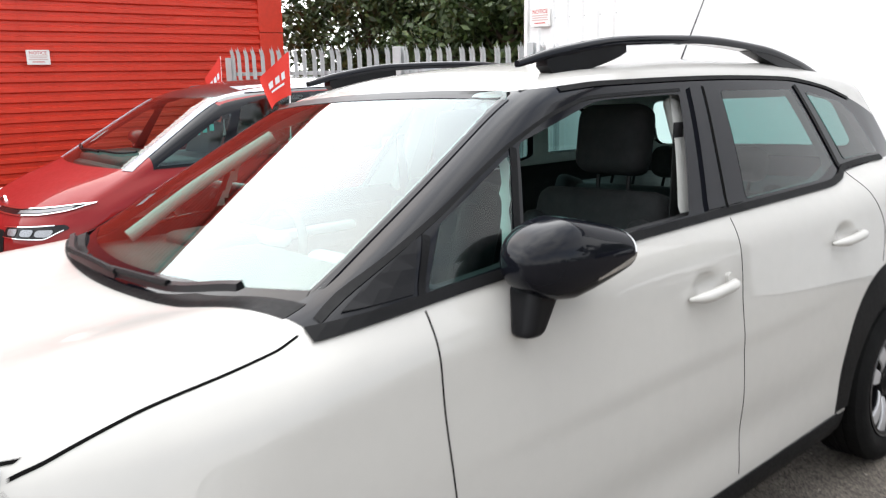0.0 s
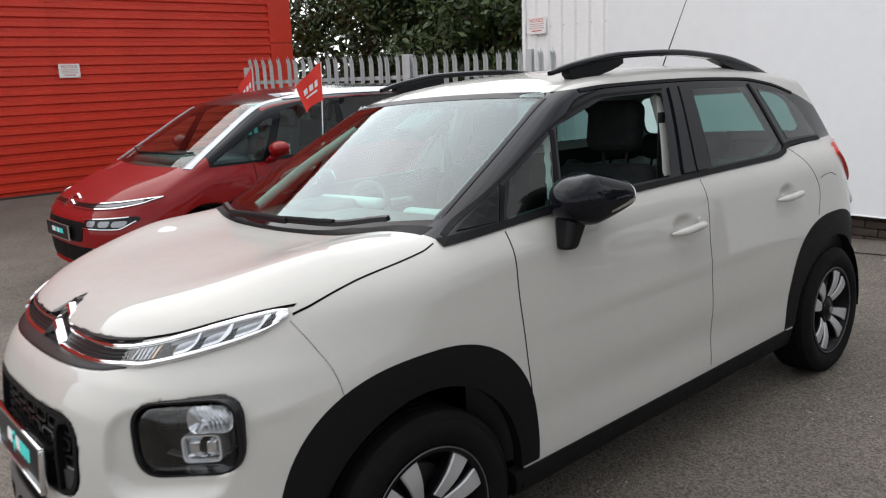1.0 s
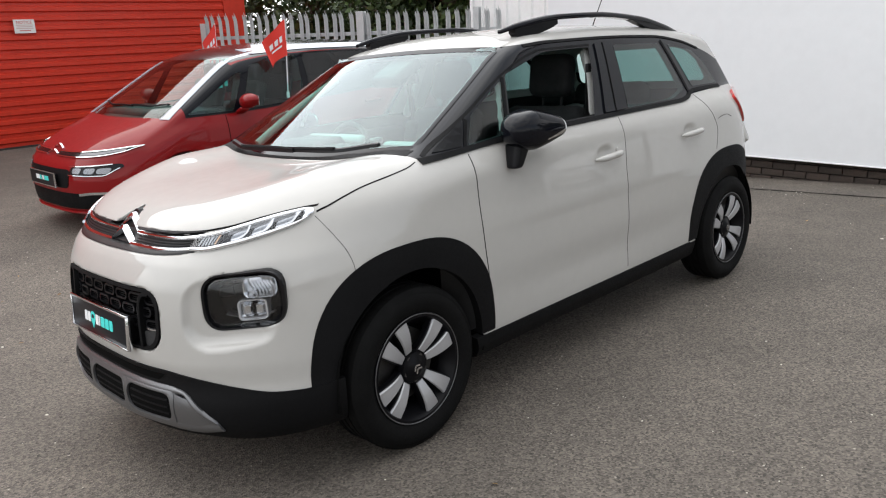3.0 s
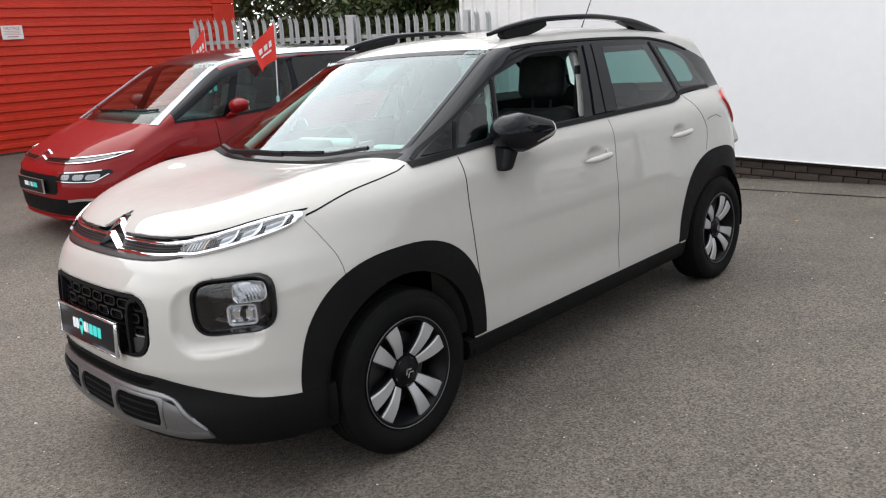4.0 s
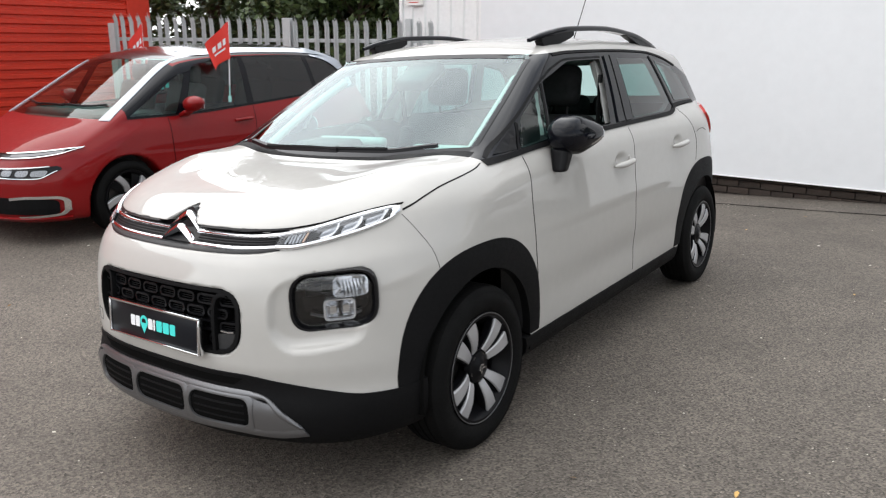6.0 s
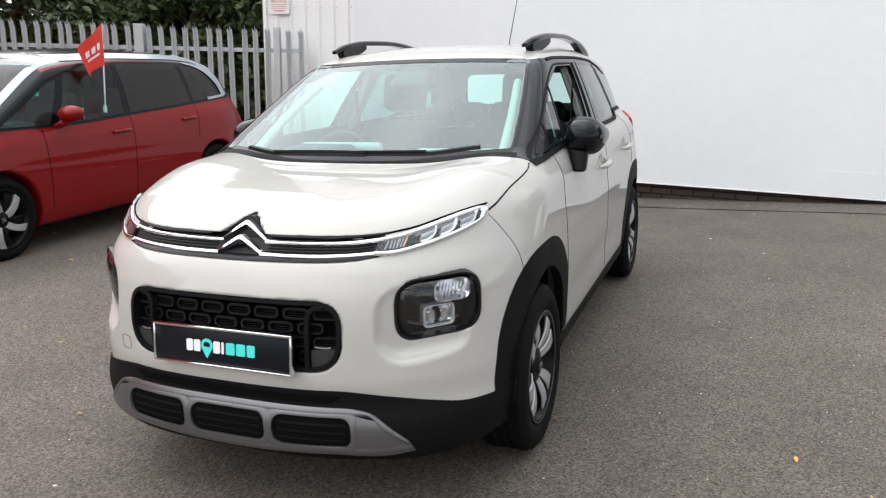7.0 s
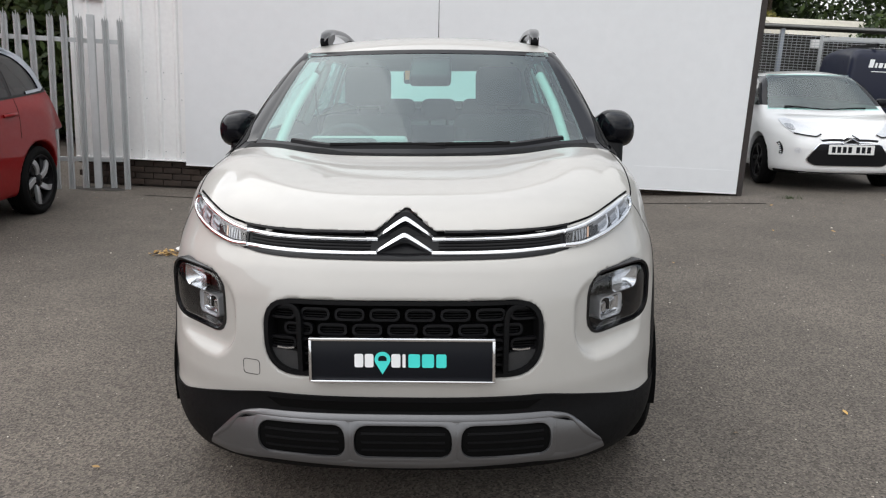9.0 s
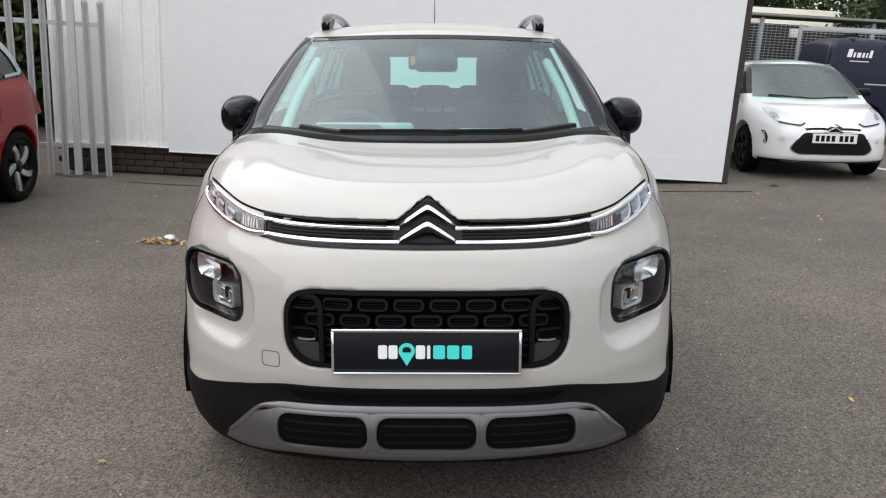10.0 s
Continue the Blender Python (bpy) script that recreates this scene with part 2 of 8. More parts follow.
def nets(f, lo, hi, cell):
    """The surface f = 0 as quads over a grid, its points drawn onto the surface."""
    lo, hi = np.array(lo, float), np.array(hi, float)
    n = np.ceil((hi - lo) / cell).astype(int) + 1
    gx, gy, gz = (lo[i] + cell * np.arange(n[i]) for i in range(3))
    v = np.empty(tuple(n), np.float32)
    for i in range(0, n[1], 16):
        v[:, i:i + 16, :] = f(gx[:, None, None], gy[None, i:i + 16, None], gz[None, None, :])
    inside = v < 0
    c = np.zeros(tuple(n - 1), np.int8)
    for dx in (0, 1):
        for dy in (0, 1):
            for dz in (0, 1):
                c += inside[dx:n[0] - 1 + dx, dy:n[1] - 1 + dy, dz:n[2] - 1 + dz]
    live = (c > 0) & (c < 8)
    index = -np.ones(tuple(n - 1), np.int64)
    cells = np.argwhere(live)
    index[live] = np.arange(len(cells))
    total, count = np.zeros((len(cells), 3)), np.zeros(len(cells))
    corner = [np.array([a, b, d]) for a in (0, 1) for b in (0, 1) for d in (0, 1)]
    val = [v[tuple((cells + k).T)] for k in corner]
    for i, a in enumerate(corner):
        for j, b in enumerate(corner):
            if j > i and np.abs(a - b).sum() == 1:
                cross = (val[i] < 0) != (val[j] < 0)
                t = np.where(cross, val[i] / np.where(val[i] == val[j], 1, val[i] - val[j]), 0)
                total += np.where(cross[:, None], a + t[:, None] * (b - a), 0)
                count += cross
    p = lo + cell * (cells + total / count[:, None])
    for _ in range(3):
        g, val0 = gradient(f, p), f(p[:, 0], p[:, 1], p[:, 2])
        step = val0[:, None] * g / np.maximum((g * g).sum(1), 0.05)[:, None]
        p -= np.clip(step, -0.6 * cell, 0.6 * cell)
    quads = []
    for axis in range(3):
        o = [1, 1, 1]
        o[axis] = 0
        s0 = tuple(slice(o[i], n[i] - 1) for i in range(3))
        s1 = tuple(slice(o[i] + (i == axis), n[i] - 1 + (i == axis)) for i in range(3))
        a, b = inside[s0], inside[s1]
        e = np.argwhere(a != b) + np.array(o)
        flip = a[a != b]
        b1, b2 = [k for k in range(3) if k != axis]
        d1, d2 = np.zeros(3, int), np.zeros(3, int)
        d1[b1], d2[b2] = 1, 1
        q = np.stack([index[tuple((e - d1 - d2).T)], index[tuple((e - d2).T)], index[tuple(e.T)], index[tuple((e - d1).T)]], 1)
        if axis == 1:
            flip = ~flip
        q[~flip] = q[~flip][:, ::-1]
        quads.append(q)
    q = np.concatenate(quads)
    return p, q[(q >= 0).all(1)]


def gradient(f, p, h=0.002):
    g = np.empty_like(p)
    for i in range(3):
        d = np.zeros(3)
        d[i] = h
        a, b = p + d, p - d
        g[:, i] = (f(a[:, 0], a[:, 1], a[:, 2]) - f(b[:, 0], b[:, 1], b[:, 2])) / (2 * h)
    return g


def split(p, q, g):
    """Cuts the faces along g = 0, so that a face lies wholly on one side; threes end in -1."""
    v = g(np.abs(p[:, 0]), p[:, 1], p[:, 2])
    v = np.where(np.abs(v) < 2e-4, 2e-4, v)
    fv = np.where(q >= 0, v[np.maximum(q, 0)], np.nan)
    across = (np.nanmin(fv, 1) < 0) & (np.nanmax(fv, 1) > 0)
    fresh, made, tris, n = {}, [], [], len(p)
    for face in q[across]:
        loop = [int(i) for i in face if i >= 0]
        sides = ([], [])
        for i, j in zip(loop, loop[1:] + loop[:1]):
            sides[int(v[i] > 0)].append(i)
            if (v[i] > 0) != (v[j] > 0):
                key = (min(i, j), max(i, j))
                if key not in fresh:
                    fresh[key] = n + len(made)
                    k = v[key[0]] / (v[key[0]] - v[key[1]])
                    made.append(p[key[0]] + k * (p[key[1]] - p[key[0]]))
                sides[0].append(fresh[key])
                sides[1].append(fresh[key])
        for side in sides:
            for k in range(1, len(side) - 1):
                tris.append((side[0], side[k], side[k + 1], -1))
    if not made:
        return p, q
    return np.concatenate((p, np.array(made))), np.concatenate((q[~across], np.array(tris, q.dtype)))


def middles(p, q):
    """Each face's middle."""
    w = (q >= 0)[:, :, None]
    return (p[np.maximum(q, 0)] * w).sum(1) / w.sum(1)


def poly_field(poly, soft=0.0):
    """A convex outline as a function of (u, v), negative inside."""
    area = sum(a[0] * b[1] - b[0] * a[1] for a, b in zip(poly, poly[1:] + poly[:1]))
    ring = poly if area > 0 else poly[::-1]
    planes = []
    for (u0, v0), (u1, v1) in zip(ring, ring[1:] + ring[:1]):
        w = math.hypot(u1 - u0, v1 - v0)
        planes.append(((v1 - v0) / w, -(u1 - u0) / w, ((v1 - v0) * u0 - (u1 - u0) * v0) / w))

    def field(u, v):
        f = None
        for a, b, c in planes:
            d = a * u + b * v - c
            f = d if f is None else (smax(f, d, soft) if soft else np.maximum(f, d))
        return f
    return field


def shell_mesh(f, p, q, keep, name):
    """The kept faces as one mesh whose shading follows the true surface."""
    q = q[keep]
    used = np.unique(q[q >= 0])
    rename = np.full(len(p), -1)
    rename[used] = np.arange(len(used))
    pts = p[used]
    count = (q >= 0).sum(1)
    flat = rename[q[q >= 0]]
    me = bpy.data.meshes.new(name)
    me.vertices.add(len(pts))
    me.vertices.foreach_set("co", pts.ravel())
    me.loops.add(len(flat))
    me.loops.foreach_set("vertex_index", flat.astype(np.int32))
    me.polygons.add(len(q))
    me.polygons.foreach_set("loop_start", np.concatenate(([0], np.cumsum(count)[:-1])).astype(np.int32))
    me.polygons.foreach_set("loop_total", count.astype(np.int32))
    me.update(calc_edges=True)
    me.polygons.foreach_set("use_smooth", np.ones(len(q), bool))
    g = gradient(f, pts, 0.004)
    g /= np.maximum(np.linalg.norm(g, axis=1), 1e-6)[:, None]
    me.normals_split_custom_set_from_vertices([tuple(x) for x in g])
    return me


def cast(f, origin, way, far=2.0):
    """Where rays first meet f = 0."""
    o, d = np.asarray(origin, float), np.asarray(way, float)
    t0, t1, found = np.zeros(len(o)), np.full(len(o), far), np.zeros(len(o), bool)
    for t in np.arange(0, far, 0.01):
        p = o + d * t
        hit = (f(p[:, 0], p[:, 1], p[:, 2]) < 0) & ~found
        t1[hit], t0[hit] = t, t - 0.01
        found |= hit
    for _ in range(14):
        m = (t0 + t1) / 2
        p = o + d * m[:, None]
        neg = f(p[:, 0], p[:, 1], p[:, 2]) < 0
        t1, t0 = np.where(neg, m, t1), np.where(neg, t0, m)
    return o + d * t1[:, None]


def onto(f, kind, uv, lift=0.0, side=1):
    """Lays (u, v) pairs onto f: 'side' (y, z), 'front' (x, z), 'top' (x, y), 'wrap' (degrees round the nose, z)."""
    uv = np.asarray(uv, float)
    n = len(uv)
    if kind == "side":
        o, d = np.column_stack((np.full(n, side * 1.25), uv)), np.tile((-side, 0.0, 0.0), (n, 1))
    elif kind == "front":
        o, d = np.column_stack((side * uv[:, 0], np.full(n, -0.3), uv[:, 1])), np.tile((0.0, 1.0, 0.0), (n, 1))
    elif kind == "top":
        o, d = np.column_stack((side * uv[:, 0], uv[:, 1], np.full(n, 2.2))), np.tile((0.0, 0.0, -1.0), (n, 1))
    else:
        a = np.radians(uv[:, 0])
        d = np.column_stack((side * -np.sin(a), np.cos(a), np.zeros(n)))
        o = np.column_stack((np.zeros(n), np.full(n, 0.9), uv[:, 1])) - 1.6 * d
    p = cast(f, o, d)
    g = gradient(f, p, 0.004)
    g /= np.maximum(np.linalg.norm(g, axis=1), 1e-6)[:, None]
    lift = np.broadcast_to(lift, (n,))
    return p + g * lift[:, None], g


def sheet(f, kind, outline, lift, thick, step=0.03, side=1):
    """A curved plate over a convex outline, with a rim that goes `thick` deep."""
    o = [Vector((*p, 0)) for p in outline]
    area = sum(a.x * b.y - b.x * a.y for a, b in zip(o, o[1:] + o[:1]))
    if area < 0:
        o.reverse()
    lo = [min(p[i] for p in outline) for i in (0, 1)]
    hi = [max(p[i] for p in outline) for i in (0, 1)]
    nx, ny = (max(2, int((hi[i] - lo[i]) / step) + 1) for i in (0, 1))
    bm = bmesh.new()
    grid = [[bm.verts.new((lo[0] + (hi[0] - lo[0]) * i / nx, lo[1] + (hi[1] - lo[1]) * j / ny, 0)) for j in range(ny + 1)] for i in range(nx + 1)]
    for i in range(nx):
        for j in range(ny):
            bm.faces.new((grid[i][j], grid[i + 1][j], grid[i + 1][j + 1], grid[i][j + 1]))
    for a, b in zip(o, o[1:] + o[:1]):
        if (b - a).length < 1e-5:
            continue
        d = b - a
        bmesh.ops.bisect_plane(bm, geom=bm.verts[:] + bm.edges[:] + bm.faces[:], dist=1e-6, plane_co=a, plane_no=(d.y, -d.x, 0), clear_outer=True)
    bm.verts.index_update()
    uv = [(v.co.x, v.co.y) for v in bm.verts]
    top, g = onto(f, kind, uv, lift, side)
    low = top - g * thick
    faces = [[v.index for v in fc.verts] for fc in bm.faces]
    rim = [(e.verts[0].index, e.verts[1].index) for e in bm.edges if e.is_boundary]
    bm.free()
    n = len(uv)
    faces = faces + [(a, b, b + n, a + n) for a, b in rim]
    me = solid(np.concatenate((top, low)), faces)
    b2 = bmesh.new()
    b2.from_mesh(me)
    bmesh.ops.delete(b2, geom=[v for v in b2.verts if not v.link_faces], context="VERTS")
    bmesh.ops.recalc_face_normals(b2, faces=b2.faces)
    b2.to_mesh(me)
    b2.free()
    return me


def along(points, n):
    """n + 1 points evenly spaced along a smooth curve through the given ones."""
    pts = np.array(points, float)
    s = np.concatenate(([0], np.cumsum(np.linalg.norm(np.diff(pts, axis=0), axis=1))))
    t = np.linspace(0, s[-1], n + 1)
    return np.column_stack([spline(*zip(s, pts[:, i]))(t) for i in range(pts.shape[1])])


def band(f, kind, a, b, lift, thick=0.006, n=40, across=3, side=1, edge=0.0):
    """A curved strip between two curves of (u, v), with a rim; edge: how much lower its long edges lie."""
    ca, cb = along(a, n), along(b, n)
    k = np.linspace(0, 1, across + 1)
    uv = (ca[:, None, :] * (1 - k)[None, :, None] + cb[:, None, :] * k[None, :, None]).reshape(-1, 2)
    lf = np.tile(lift - edge * (2 * k - 1) ** 4, n + 1)
    top, g = onto(f, kind, uv, lf, side)
    low = top - g * thick
    m, w, faces = len(top), across + 1, []
    for i in range(n):
        for j in range(across):
            q = i * w + j
            faces.append((q, q + 1, q + w + 1, q + w))
    for i in range(n):
        for j in (0, across):
            q = i * w + j
            faces.append((q, q + w, q + w + m, q + m))
    for i in (0, n):
        for j in range(across):
            q = i * w + j
            faces.append((q, q + 1, q + 1 + m, q + m))
    keep = sorted({v for fc in faces for v in fc})
    ren = {v: i for i, v in enumerate(keep)}
    pts = np.concatenate((top, low))[keep]
    me = solid(pts, [[ren[v] for v in fc] for fc in faces])
    bm = bmesh.new()
    bm.from_mesh(me)
    bmesh.ops.recalc_face_normals(bm, faces=bm.faces)
    bm.to_mesh(me)
    bm.free()
    return me


def line(f, kind, pts, width, lift=0.0012, n=40, side=1):
    """A thin strip of even width along a curve."""
    c = along(pts, n)
    d = np.gradient(c, axis=0)
    d /= np.maximum(np.linalg.norm(d, axis=1), 1e-9)[:, None]
    nrm = np.column_stack((-d[:, 1], d[:, 0])) * width / 2
    scale = np.array([60.0, 1.0]) if kind == "wrap" else np.array([1.0, 1.0])
    return band(f, kind, c - nrm * scale, c + nrm * scale, lift, 0.002, n, 1, side)


def mirrored(me, name="mesh"):
    """The mesh's mirror image across x = 0."""
    out = me.copy()
    bm = bmesh.new()
    bm.from_mesh(out)
    bmesh.ops.scale(bm, vec=(-1, 1, 1), verts=bm.verts)
    bmesh.ops.reverse_faces(bm, faces=bm.faces)
    bm.to_mesh(out)
    bm.free()
    return out


# ---- smooth solid shapes: a vehicle body as one function, negative inside ----
def spline(*pairs):
    """A smooth curve through (a, b) pairs that never overshoots."""
    xs, ys = np.array([p[0] for p in pairs], float), np.array([p[1] for p in pairs], float)
    h, d = np.diff(xs), np.diff(ys) / np.diff(xs)
    m = np.concatenate(([d[0]], np.where(d[:-1] * d[1:] > 0, 2 * d[:-1] * d[1:] / np.where(d[:-1] + d[1:] == 0, 1, d[:-1] + d[1:]), 0), [d[-1]]))

    def value(x):
        x = np.clip(np.asarray(x, float), xs[0], xs[-1])
        i = np.clip(np.searchsorted(xs, x) - 1, 0, len(xs) - 2)
        t = (x - xs[i]) / h[i]
        return ((2 * t**3 - 3 * t**2 + 1) * ys[i] + (t**3 - 2 * t**2 + t) * h[i] * m[i]
                + (3 * t**2 - 2 * t**3) * ys[i + 1] + (t**3 - t**2) * h[i] * m[i + 1])
    return value


def smax(a, b, k):
    h = np.clip(0.5 + 0.5 * (a - b) / k, 0, 1)
    return b + (a - b) * h + k * h * (1 - h)


def smin(a, b, k):
    return -smax(-a, -b, k)


def rbox(u, v, hu, hv, r):
    """Distance to a rounded rectangle."""
    a, b = np.abs(u) - hu + r, np.abs(v) - hv + r
    return np.hypot(np.maximum(a, 0), np.maximum(b, 0)) + np.minimum(np.maximum(a, b), 0) - r


def bump(t):
    return np.exp(-t * t)


def vehicle(spec):
    """The body function of a car that faces -y, its nose near y = 0 and its wheels on z = 0."""
    front, rear, width = spec["front"], spec["rear"], spec["width"]
    hood, roof, tumble = spec["hood"], spec["roof"], spec["tumble"]
    sy, sz, ey, ez = spec["screen"]
    ty, tz, by, bz = spec["tail"]
    B, P = spec["tail_round"], spec["nose_power"]
    n1 = np.array([-(ez - sz), ey - sy]) / math.hypot(ez - sz, ey - sy)
    n2 = np.array([bz - tz, ty - by]) / math.hypot(bz - tz, ty - by)

    def body(x, y, z):
        ax = np.abs(x)
        A = spec["nose_round"](z)
        w = width(z) + spec["swell"](y, z)
        u = np.maximum((front(z) + A - y) / A, 0)
        v = np.maximum((y - rear(z) + B) / B, 0)
        g = (ax / w) ** P + u**2 + v**2.6
        plan = (np.maximum(g, 1e-6) ** (1 / P) - 1) * w
        top = z - hood(y) - spec["hood_cross"](ax, y)
        low = smax(plan, top, spec["shoulder"](y) if callable(spec["shoulder"]) else spec["shoulder"])
        low = smax(low, spec["floor"](y) - z, 0.05)
        side = ax - tumble(z) * spec["cabin_plan"](y)
        up = z - roof(y) + spec["crown"] * ax**2
        screen = n1[0] * (y - sy - spec["screen_bow"] * ax**2) + n1[1] * (z - sz)
        tail = n2[0] * (y - by + spec["tail_bow"] * ax**2) + n2[1] * (z - bz)
        cabin = smax(smax(side, up, spec["roof_round"]), smax(screen, tail, 0.04), 0.05)
        cabin = smax(cabin, 0.75 - z, 0.05)
        f = smin(low, cabin, spec["waist"])
        for ya, r in spec["arches"]:
            f = smax(f, -np.maximum(np.hypot(y - ya, z - 0.322) - r, spec["arch_depth"] - ax), 0.012)
        return spec["carve"](f, x, y, z)
    return body


def strip_depth(ax):
    """How far the badge strip lies behind the nose's skin."""
    return 0.034 * np.clip(1 - (ax / 0.50) ** 2, 0, 1)


STRIP_HIGH = spline((0.0, 0.976), (0.012, 0.973), (0.05, 0.949), (0.080, 0.929), (0.098, 0.9222), (0.15, 0.9212), (0.31, 0.9235), (0.40, 0.9258), (0.49, 0.932), (0.56, 0.945))
STRIP_DEEP = spline((0.0, 0.8535), (0.15, 0.8548), (0.31, 0.8565), (0.40, 0.8600), (0.485, 0.8705), (0.56, 0.885))


def crossover_spec():
    def swell(y, z):
        near = bump((y - 0.84) / 0.42) + bump((y - 3.44) / 0.42)
        return 0.008 * near * bump((z - 0.72) / 0.28) - 0.011 * bump((z - 0.47) / 0.09) * bump((y - 2.1) / 0.75)

    def hood_cross(ax, y):
        rise = np.clip((y - 0.2) / 0.5, 0, 1)
        return rise * 0.037 * bump((ax - 0.6) / 0.2) - 0.05 * np.maximum(ax - 0.35, 0) ** 2 - 0.6 * np.maximum(ax - 0.68, 0) ** 1.7

    def carve(f, x, y, z):
        ax = np.abs(x)
        slot = np.maximum(np.maximum(STRIP_DEEP(ax) - z, z - STRIP_HIGH(ax)), np.maximum(ax - 0.49, y - 0.5))
        f = smax(f, -np.maximum(slot, -(f + strip_depth(ax))), 0.006)
        f = smax(f, -np.maximum(rbox(ax, z - 0.637, 0.401, 0.109, 0.085), y - 0.17), 0.012)
        # the lamp recess faces forward and outward
        c, s = math.cos(0.69), math.sin(0.69)
        du, dn = (ax - 0.650) * c + (y - 0.248) * s, (ax - 0.650) * s - (y - 0.248) * c
        pod = smax(rbox(du, z - 0.708 - 0.06 * du, 0.139, 0.094, 0.066), -0.09 - dn, 0.012)
        scoop = smax(rbox(du + 0.036, z - 0.684 - 0.06 * du, 0.180, 0.120, 0.095) + 0.5 * (0.03 - dn), 0.005 - dn + 0.25 * np.maximum(du - 0.06, 0), 0.022)
        f = smax(smax(f, -scoop, 0.011), -pod, 0.010)
        for hy, hz in ((2.15, 0.955), (2.995, 0.968)):
            d = np.sqrt(((ax - 0.875) / 0.055) ** 2 + ((y - hy) / 0.085) ** 2 + ((z - hz) / 0.042) ** 2)
            f = smax(f, (1 - d) * 0.045, 0.012)
        return f

    return dict(
        front=spline((0.18, 0.06), (0.26, 0.012), (0.34, 0.004), (0.42, 0.022), (0.50, 0.012), (0.62, 0.014), (0.74, 0.028), (0.82, 0.060), (0.88, 0.110), (0.93, 0.150), (0.98, 0.195), (1.1, 0.38)),
        rear=spline((0.2, 4.02), (0.35, 4.12), (0.6, 4.15), (0.9, 4.12), (1.1, 4.05), (1.6, 3.95)),
        width=spline((0.18, 0.79), (0.3, 0.834), (0.45, 0.848), (0.6, 0.854), (0.75, 0.852), (0.9, 0.842), (1.0, 0.833), (1.08, 0.82), (1.2, 0.78)),
        swell=swell, hood_cross=hood_cross, carve=carve, shoulder=spline((0.0, 0.06), (0.2, 0.06), (0.55, 0.10), (4.2, 0.10)), waist=0.035,
        hood=spline((0.1, 0.915), (0.2, 0.968), (0.3, 1.0), (0.45, 1.027), (0.7, 1.052), (0.95, 1.066), (1.3, 1.10), (2.0, 1.125), (3.6, 1.135), (4.2, 1.12)),
        roof=spline((1.4, 1.46), (1.7, 1.525), (2.0, 1.563), (2.5, 1.583), (3.0, 1.572), (3.4, 1.54), (3.8, 1.48), (4.0, 1.44)),
        crown=0.125, tumble=spline((0.7, 0.85), (1.05, 0.80), (1.11, 0.782), (1.3, 0.706), (1.47, 0.622), (1.6, 0.54)),
        cabin_plan=spline((0.8, 0.93), (1.2, 0.975), (1.8, 1.0), (2.6, 0.995), (3.2, 0.96), (3.6, 0.92), (4.0, 0.84)),
        screen=(0.86, 1.055, 1.70, 1.505), screen_bow=0.22, tail=(4.04, 1.05, 3.72, 1.53), tail_bow=0.2,
        roof_round=0.045, nose_round=spline((0.2, 0.6), (0.4, 0.63), (0.6, 0.72), (0.95, 0.8)), tail_round=0.7, nose_power=3.0, arch_depth=0.56, floor=spline((0, 0.22), (0.3, 0.19), (0.6, 0.2), (3.6, 0.2), (4.15, 0.3)),
        arches=((0.835, 0.385), (3.465, 0.385)))


# ---- wheels, shared by all cars ----
def tyre_mesh(r, rim, w):
    h = w / 2
    prof = [(rim - 0.012, -h * 0.7), (rim + 0.012, -h * 0.92), ((r + rim) / 2, -h * 1.02), (r - 0.022, -h * 0.93), (r - 0.006, -h * 0.76), (r, -h * 0.6)]
    for g in (-0.36, 0.0, 0.36):
        prof += [(r, h * (g - 0.07)), (r - 0.007, h * (g - 0.05)), (r - 0.007, h * (g + 0.05)), (r, h * (g + 0.07))]
    prof += [(r, h * 0.6), (r - 0.006, h * 0.76), (r - 0.022, h * 0.93), ((r + rim) / 2 + 0.01, h * 1.015), ((r + rim) / 2 - 0.012, h * 1.02), (rim + 0.012, h * 0.92), (rim - 0.012, h * 0.7)]
    me = lathe(prof, 64)
    return me


def tread_mesh(r, w, side):
    """The slanted shoulder blocks round one edge of a tyre's tread, joined by a thin band."""
    h, n, verts, faces = w / 2, 68, [], []
    for i in range(2 * n):
        a = 2 * math.pi * (i // 2 + (0.10, 0.84)[i % 2]) / n
        for rr_, k in ((r - 0.024, 0.955), (r - 0.0055, 0.80), (r + 0.0012, 0.60), (r + 0.0012, 0.42)):
            lead = 0.07 * (0.95 - k)
            verts.append((side * h * k, rr_ * math.cos(a + lead), rr_ * math.sin(a + lead)))
    for i in range(2 * n):
        j = (i + 1) % (2 * n)
        for q in range(3 if i % 2 == 0 else 1):
            fc = (4 * i + q, 4 * j + q, 4 * j + q + 1, 4 * i + q + 1)
            faces.append(fc if side > 0 else fc[::-1])
    return solid(verts, faces)


